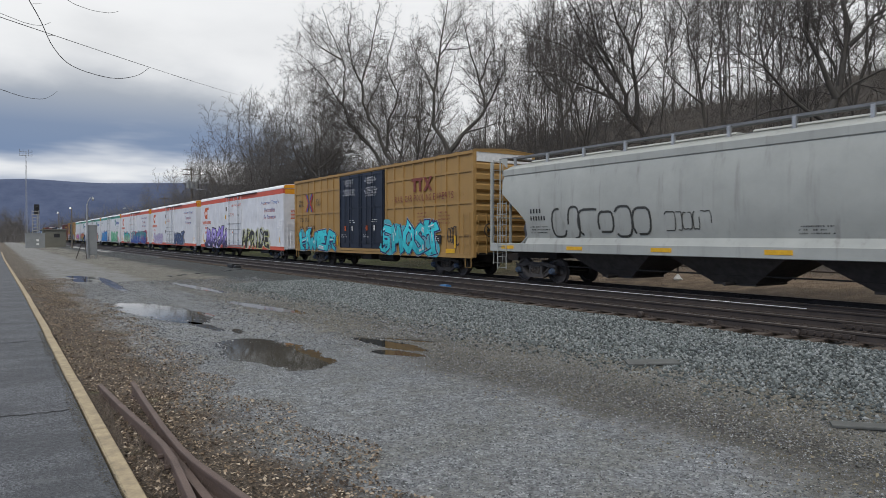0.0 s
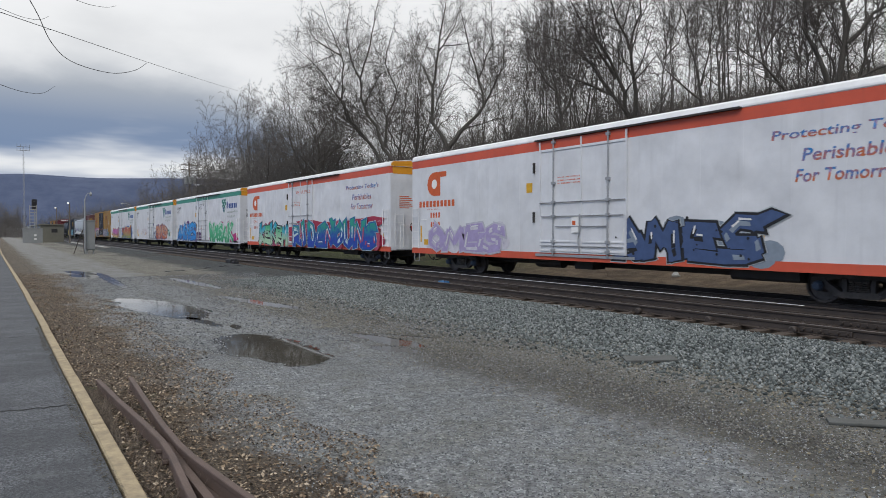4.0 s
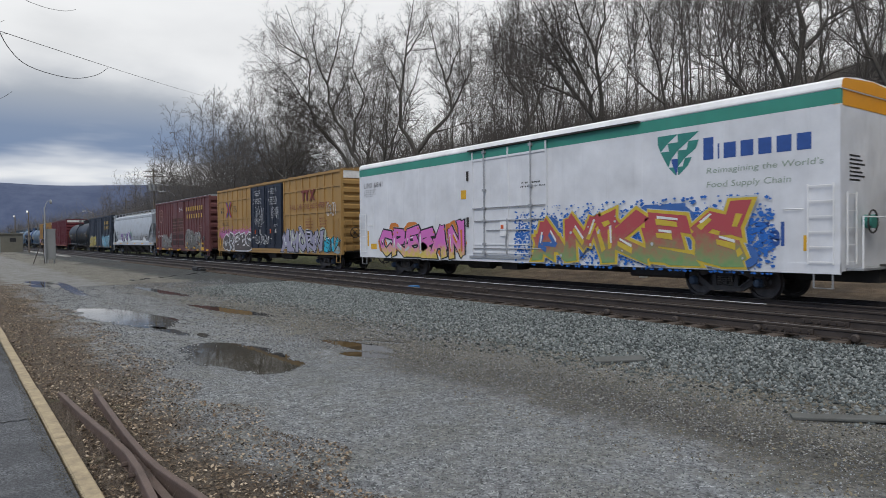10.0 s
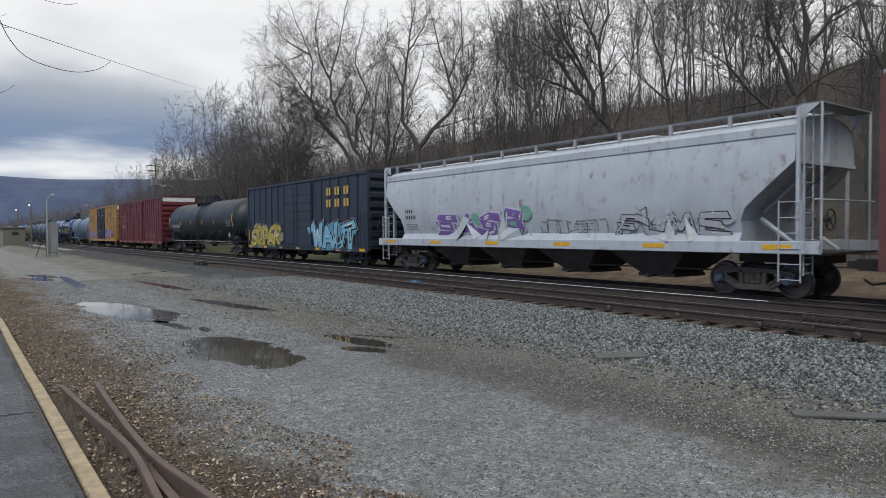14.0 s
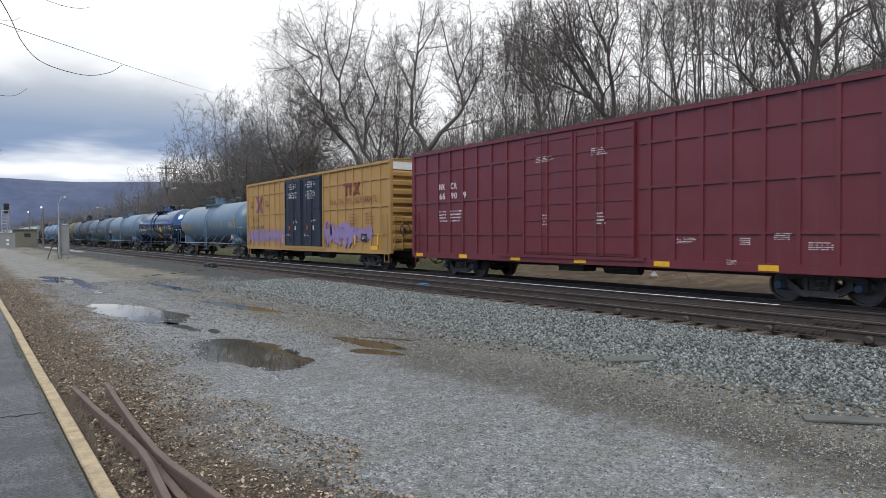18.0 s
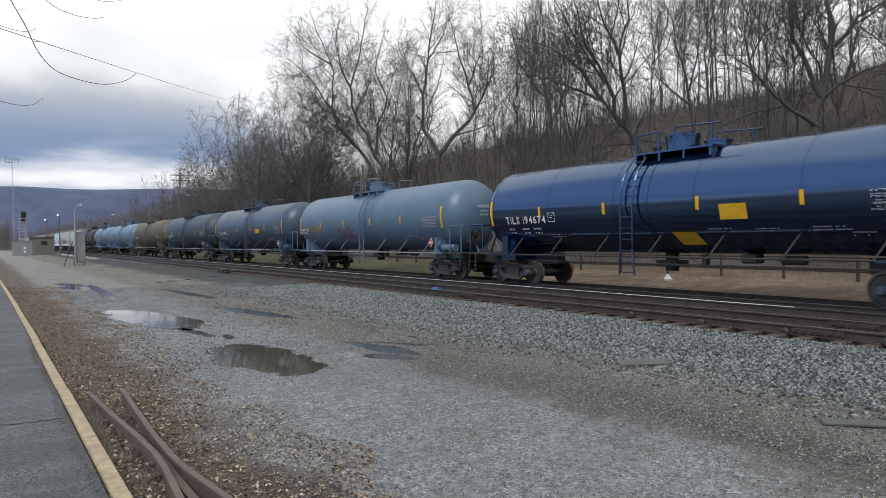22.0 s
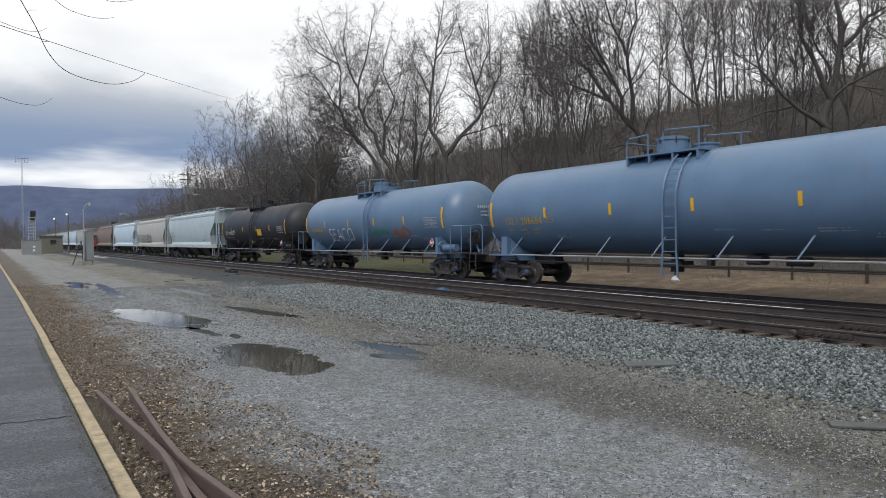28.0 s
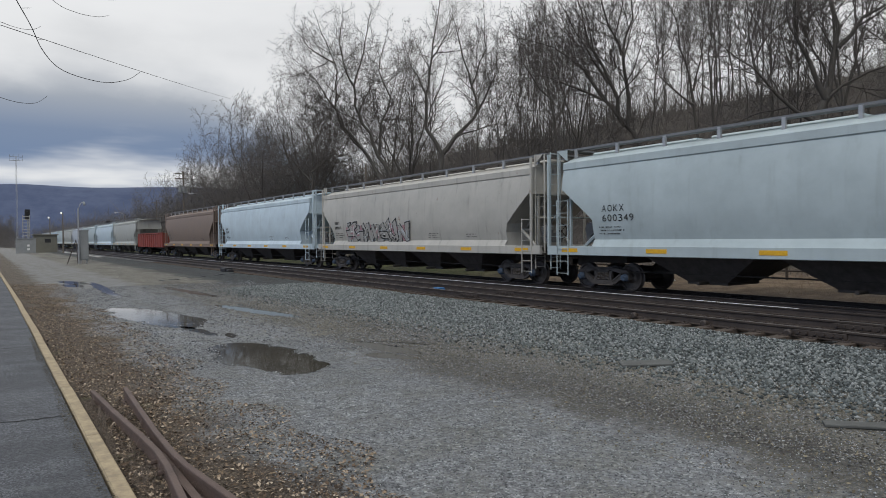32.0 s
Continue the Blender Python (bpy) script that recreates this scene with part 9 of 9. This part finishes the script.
    for y in (-0.55, 0.0, 0.55):
        part("transformer", Shape().tube([(0.3, y, 8.9), (0.3, y, 9.9)], 0.24, 10), M_GREYBOX, u)
    u = thing("utility_pole", "plain wooden utility pole with one crossarm", "utility pole", (-127.5, 25.2, 0))
    part("pole", Shape().tube([(0, 0, -0.3), (0, 0, 9.2)], 0.15, 8, 0.1), M_POLEWOOD, u)
    part("crossarm", Shape().box(-0.07, 0.07, -0.9, 0.9, 8.6, 8.72), M_POLEWOOD, u)
    # wire overhead
    w = thing("overhead_wire", "single thin overhead wire sagging towards the trees", "wire")
    p0, p1 = Vector((-0.4, -6.65, 3.5)), Vector((-60.0, 21.35, 14.05))
    part("strand", Shape().tube([p0.lerp(p1, i / 24) + Vector((0, 0, -0.22 * math.sin(math.pi * i / 24))) for i in range(25)], 0.0075, 4), M_DARK, w)
    # pale crossing slab, switch machine, black mat streak
    tagged(new("concrete_slab", Shape().box(-128, -84, 10.3, 10.9, -0.05, 0.10).mesh("concrete_slab", M_CONC)), "pale concrete slab lying beside the track", "slab")
    s = thing("switch_machine", "black switch machine with low covers beside the near track", "switch machine", (-38.9, 11.45, 0))
    part("motor_box", Shape().box(-0.55, 0.35, -0.22, 0.22, 0.02, 0.28, 0.06), M_DARK, s)
    part("gear_case", Shape().box(0.40, 0.80, -0.16, 0.16, 0.02, 0.2, 0.05), M_DARK, s)
    part("throw_rod", Shape().tube([(0.1, 0.2, 0.15), (0.1, 1.3, 0.15)], 0.04, 6), M_RAIL, s)
    part("lever", Shape().tube([(-0.4, 0, 0.40), (-0.9, -0.1, 0.62)], 0.03, 6), M_DARK, s)
    for i in range(9):
        q = random.Random(900 + i)
        x, y = -36.2 + i * 0.42, 10.8 - i * 0.52 + q.uniform(-0.15, 0.15)
        z = float(ground_z(np.array(x), np.array(y)))
        n = 9
        ring = [(x + q.uniform(0.2, 0.5) * math.cos(6.283 * j / n), y + q.uniform(0.06, 0.16) * math.sin(6.283 * j / n)) for j in range(n)]
        sh = Shape().add([(a, b, z + 0.025) for a, b in ring] + [(a, b, z - 0.05) for a, b in ring], [tuple(range(n))] + [(j, n + j, n + (j + 1) % n, (j + 1) % n) for j in range(n)])
        tagged(new("rubber_scrap", sh.mesh("rubber_scrap", M_DARK)), "black rubber scrap lying in the gravel", "scrap", "black scraps beside the switch")
    # steel plates in the ballast, pale litter and blue marker
    for x, y, ln, wd, turn in ((-6.3, 7.85, 0.72, 0.30, 52), (-2.9, 7.05, 0.95, 0.16, 36)):
        z = float(ground_z(np.array(x), np.array(y)))
        ob = new("steel_plate", Shape().box(-ln / 2, ln / 2, -wd / 2, wd / 2, 0, 0.03, 0.006).mesh("steel_plate", plain("grey_plate", (0.10, 0.105, 0.10), (0.06, 0.06, 0.055), 6, 0.7)))
        ob.location, ob.rotation_euler = (x, y, z + 0.015), (radians(2), radians(-2), radians(turn))
        tagged(ob, "flat grey steel plate lying on the ballast", "plate", "loose plates on the ballast")
    x, y = -16.06, 21.5
    q = random.Random(5)
    sh = Shape()
    n = 10
    z = float(ground_z(np.array(x), np.array(y)))
    rings = [[(x + rr * 0.15 * math.cos(6.283 * j / n) * q.uniform(0.8, 1.2), y + rr * 0.13 * math.sin(6.283 * j / n), z + hh * 0.6 * q.uniform(0.7, 1.3)) for j in range(n)] for rr, hh in ((1.0, 0.0), (1.15, 0.12), (0.8, 0.26), (0.15, 0.36))]
    sh.add([v for g in rings for v in g], [(i * n + j, i * n + (j + 1) % n, (i + 1) * n + (j + 1) % n, (i + 1) * n + j) for i in range(3) for j in range(n)] + [tuple(range(3 * n, 4 * n))])
    tagged(new("plastic_sack", sh.mesh("plastic_sack", M_INKW)), "crumpled white plastic sack in the dry grass", "sack")
    tagged(new("marker_block", Shape().box(-19.4, -19.05, 12.85, 13.1, 0.03, 0.17, 0.03).mesh("marker_block", plain("blue_plastic", (0.04, 0.16, 0.36)))), "small blue plastic block beside the near rail", "block")
    # scrapped crossing frog lying along the kerb
    f = thing("scrap_rails", "two rusty bent lengths of scrap rail bolted into a frog", "scrap rail")
    worn = [(-0.060, -0.165), (0.060, -0.165), (0.060, -0.155), (0.010, -0.138), (0.008, -0.045), (0.024, -0.034), (0.026, -0.006), (0.021, 0.0), (-0.021, 0.0), (-0.026, -0.006), (-0.024, -0.034), (-0.008, -0.045), (-0.010, -0.138), (-0.060, -0.155)]
    for name, pts in (("bent_rail", [(-8.55, 0.965), (-7.4, 1.02), (-6.3, 1.085), (-5.75, 1.105), (-5.3, 1.09), (-4.6, 1.035), (-3.4, 0.95)]),
                      ("bent_rail", [(-8.5, 1.30), (-7.4, 1.255), (-6.3, 1.21), (-5.6, 1.20), (-5.2, 1.215), (-4.4, 1.30), (-3.2, 1.46)])):
        sh = Shape()
        V = []
        for i, (x, y) in enumerate(pts):
            a, b = pts[max(i - 1, 0)], pts[min(i + 1, len(pts) - 1)]
            d = Vector((b[0] - a[0], b[1] - a[1], 0)).normalized()
            nx, ny = -d.y, d.x
            lift = 0.165 + 0.008 * math.sin(x)
            V += [(x + nx * u, y + 0.010 + ny * u, lift + w) for u, w in worn]
        m = len(worn)
        sh.add(V, [(i * m + j, i * m + (j + 1) % m, (i + 1) * m + (j + 1) % m, (i + 1) * m + j) for i in range(len(pts) - 1) for j in range(m)] + [tuple(range(m - 1, -1, -1)), tuple(range(len(V) - m, len(V)))])
        part(name, sh, M_SCRAP, f)
    part("frog_filler", Shape().slab([(-5.85, 0.04), (-3.6, 0.03), (-3.6, 0.10), (-5.85, 0.11)], 1.13, 1.19), M_SCRAP, f)
    part("joint_bolt", Shape().tube([(-5.7, 1.06, 0.09), (-5.7, 1.26, 0.09)], 0.02, 6), M_SCRAP, f)
    part("joint_bolt", Shape().tube([(-5.4, 1.05, 0.09), (-5.4, 1.27, 0.09)], 0.02, 6), M_SCRAP, f)
    # low pipe rail behind the line
    fn = thing("pipe_fence", "low rusty pipe rail on short posts behind the track", "fence")
    for i in range(18):
        x = 2 - i * 2.4
        part("post", Shape().tube([(x, 23.0, 0.0), (x, 23.0, 1.15)], 0.05, 5), M_RAIL, fn)
    for z in (0.65, 1.1):
        part("pipe", Shape().tube([(2.5, 23.0, z), (-40, 23.0, z)], 0.035, 5), M_RAIL, fn)


M_SCRAP = plain("rusty_scrap_rail", (0.135, 0.095, 0.080), (0.075, 0.055, 0.046), 4, 0.75, 0.0, 0.4, 70)


def build_twigs():
    """A branch of the tree over the platform, hanging into view."""
    b = thing("overhanging_branch", "thin bare branch with a few twigs hanging over the platform", "branch")
    sets = [
        ("branch", [(-5.02, -0.10, 4.1), (-5.01, 0.08, 3.6), (-5.0, 0.17, 3.4), (-4.99, 0.25, 3.24), (-4.99, 0.32, 3.08), (-4.98, 0.43, 2.97), (-4.96, 0.65, 2.92), (-4.94, 0.80, 2.95), (-4.92, 0.88, 3.01)], 0.006, 0.0025),
        ("twig", [(-5.0, 0.0, 3.75), (-4.99, 0.36, 3.43), (-4.97, 0.50, 3.36), (-4.96, 0.63, 3.35), (-4.95, 0.70, 3.37)], 0.0035, 0.0015),
        ("twig", [(-5.02, -0.2, 2.86), (-5.0, 0.09, 2.76), (-5.0, 0.21, 2.74), (-4.99, 0.28, 2.75), (-4.99, 0.34, 2.80)], 0.0035, 0.0015),
        ("twig", [(-5.02, -0.2, 3.33), (-5.0, 0.10, 3.23), (-5.0, 0.19, 3.21), (-4.99, 0.26, 3.21), (-4.99, 0.31, 3.24)], 0.003, 0.0015),
        ("twig", [(-4.98, 0.45, 3.58), (-4.96, 0.64, 3.48), (-4.94, 0.75, 3.48), (-4.93, 0.84, 3.51)], 0.003, 0.0015),
        ("twig", [(-4.99, 0.29, 3.15), (-4.98, 0.325, 3.155)], 0.003, 0.0015), ("twig", [(-5.0, 0.21, 3.34), (-5.0, 0.26, 3.35)], 0.003, 0.0015),
    ]
    for name, pts, r0, r1 in sets:
        fine = []
        for i in range(len(pts) - 1):
            p0, p1, p2, p3 = (Vector(pts[min(max(i + k, 0), len(pts) - 1)]) for k in (-1, 0, 1, 2))
            for k in range(5):
                u = k / 5
                fine.append(0.5 * (2 * p1 + (p2 - p0) * u + (2 * p0 - 5 * p1 + 4 * p2 - p3) * u * u + (3 * p1 - p0 - 3 * p2 + p3) * u ** 3))
        part(name, Shape().tube(fine + [Vector(pts[-1])], r0 * 0.62, 5, r1 * 0.62), M_DARK, b)


# ---- build: setting ----
build_ground()
build_puddles()
build_platform()
build_tracks()
build_ridge()
build_trees()
build_yard()
build_twigs()
brush("hill_brush", "dense leafless grey-brown scrub covering the bank", 15000, (-90, 14, 24.2, 62), (0.4, 2.9), 5, M_SCRUB, 0.8, 0.78, 4)
brush("bank_undergrowth", "low tangled undergrowth and dead stems over the bank", 24000, (-60, 10, 23.8, 54), (0.2, 1.3), 15, plain("dead_stem_bark", (0.150, 0.126, 0.105), (0.060, 0.051, 0.044), 0.6, 0.9, 0, 0.1, 8), 1.1, 0.62, 3)
brush("far_woods", "thick grey-brown bare woodland behind the trackside trees", 4500, (-170, -34, 32, 60), (2.0, 7.0), 9, plain("far_woodland_bark", (0.160, 0.145, 0.132), (0.10, 0.09, 0.082), 0.3, 0.9, 0, 0.1, 5), 0.3, 0.9, 4)
# distant woods: the haze lies in the greyed bark colour
brush("hazy_woods", "bare woodland below the ridge far down the line, haze painted into its grey", 12000, (-460, -165, 22, 75), (5.0, 13.0), 10, plain("haze_tinted_woodland_bark", (0.150, 0.143, 0.145), (0.10, 0.096, 0.098), 0.2, 0.9, 0, 0.1, 5), 0.18, 1.9)
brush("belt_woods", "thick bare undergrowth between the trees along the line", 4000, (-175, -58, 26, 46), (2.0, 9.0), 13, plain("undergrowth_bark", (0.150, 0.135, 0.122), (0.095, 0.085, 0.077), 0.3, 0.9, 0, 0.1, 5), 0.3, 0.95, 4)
# distant scrub likewise has its haze mixed into the bark colour
brush("hazy_scrub", "scrub beyond the end of the yard, haze painted into its grey", 3500, (-460, -230, -60, 12), (3.0, 9.0), 12, plain("haze_tinted_scrub_bark", (0.140, 0.128, 0.122), (0.09, 0.083, 0.08), 0.2, 0.9, 0, 0.1, 5), 0.3, 2.6)
brush("bank_woods", "thin young stems over the top of the bank", 1800, (-60, 16, 30, 60), (1.5, 5.0), 11, M_SCRUB, 0.35, 0.8, 4)
brush("trackside_weeds", "dry brown weeds along the foot of the bank", 13000, (-40, 4, 20.6, 25.5), (0.10, 0.5), 6, plain("dry_weed_straw", (0.30, 0.225, 0.15), (0.17, 0.125, 0.08), 1.0, 0.9), 0.7, 0.32)
brush("kerb_roots", "tangle of dry roots and stems beside the scrap rails", 4200, (-8.4, -2.6, 0.82, 1.18), (0.05, 0.22), 7, plain("dry_root", (0.25, 0.205, 0.17), (0.09, 0.07, 0.055), 3, 0.9), 1.4, 0.35)
STONE = [(0.030, 0.036, 0.036), (0.075, 0.088, 0.088), (0.13, 0.150, 0.148), (0.19, 0.213, 0.210), (0.24, 0.265, 0.26), (0.40, 0.42, 0.415)]
stones("ballast", "grey crushed-stone ballast heaped beside the near track", 78000, (-26, 1.0, 7.7, 11.82), (0.030, 0.074), STONE, 21, 0.30, 0.85, None, 0.3, 1.2)
# these stones carry the shade between the rails in their dark tones
stones("track_ballast", "dirty ballast between the rails, darkened for the shade there", 9000, (-30, 1.5, 12.1, 19.4), (0.03, 0.07), [(0.012, 0.010, 0.009), (0.03, 0.026, 0.022), (0.07, 0.062, 0.055)], 22, 0.0)
stones("edge_gravel", "mixed tan and grey stones strewn below the ballast", 30000, (-18, 0.5, 5.6, 8.3), (0.010, 0.036), [(0.05, 0.049, 0.043), (0.14, 0.137, 0.120), (0.21, 0.205, 0.18), (0.29, 0.282, 0.25), (0.46, 0.45, 0.41)], 25, 0.3, 0.7, None, 0.3)
stones("gravel", "loose grey gravel on the yard", 90000, (-12, -1.6, 1.9, 7.4), (0.006, 0.019), [(0.070, 0.075, 0.080), (0.15, 0.160, 0.172), (0.235, 0.250, 0.265), (0.32, 0.337, 0.355), (0.61, 0.63, 0.64)], 23, 0.35, 0.8)
stones("far_gravel", "coarser grey stones on the yard surface", 34000, (-30, -10, 2.2, 9.5), (0.014, 0.046), [(0.04, 0.044, 0.048), (0.14, 0.148, 0.16), (0.25, 0.264, 0.276), (0.50, 0.51, 0.52)], 26, 0.3, 0.7)
scatter_leaves("fallen_leaves", "brown fallen leaves and bark bits on the dirt verge", 46000, (-34, -2.3, 0.85, 2.5), (0.005, 0.022), [(0.022, 0.016, 0.011), (0.06, 0.040, 0.026), (0.15, 0.105, 0.068), (0.28, 0.21, 0.14), (0.50, 0.42, 0.32)], 31, 1.7)
scatter_leaves("yard_litter", "bits of straw and leaf among the gravel", 9000, (-20, -2.0, 4.6, 8.5), (0.006, 0.020), [(0.05, 0.042, 0.028), (0.15, 0.125, 0.08), (0.34, 0.30, 0.21)], 32, 1.3)
brush("kerb_moss", "moss and dry grass blades in the joint along the kerb", 9000, (-16, -2.0, 0.54, 0.665), (0.02, 0.06), 8, plain("mossy_grass", (0.17, 0.165, 0.06), (0.12, 0.09, 0.055), 1.5, 0.9), 1.4, 0.22).location = (0, 0, 0.13)
stones("kerb_dirt", "crumbled dirt along the platform edge", 4000, (-14, -2.0, 0.58, 0.675), (0.005, 0.016), [(0.05, 0.045, 0.03), (0.11, 0.095, 0.065), (0.2, 0.18, 0.14)], 24, 0.3, 0.5, None, 0.02).location = (0, 0, 0.125)
build_train()


# ---- motion ----
def run(t):
    """How far the train has come at t seconds."""
    return 15.2037 * t - 0.009746 * t * t + 0.00009437 * t ** 3


def share_keys(ob, src):
    """The same turning for every other wheelset at that place of its truck."""
    ob.rotation_mode = "QUATERNION"
    ad = ob.animation_data_create()
    ad.action = src.animation_data.action
    ad.action_slot = src.animation_data.action_slot


def motions():
    times = [0, 4, 8, 12, 16, 20, 24, 28, 32]
    for car, x in TRAIN:
        walk(car, [(t, pose(x + run(t), TRAIN_Y, RAIL_Z)) for t in times])
    # wheels roll: 0.42 m radius, one row a picture so that no step reaches a quarter turn
    for k, wx in enumerate((-0.89, 0.89)):
        first = WHEELSETS[k][0]
        walk(first, [(i / 30, pose(wx, 0, 0, 0, math.degrees(run(i / 30) / 0.42) % 360, 0)) for i in range(961)])
        for w in WHEELSETS[k][1:]:
            share_keys(w, first)


motions()
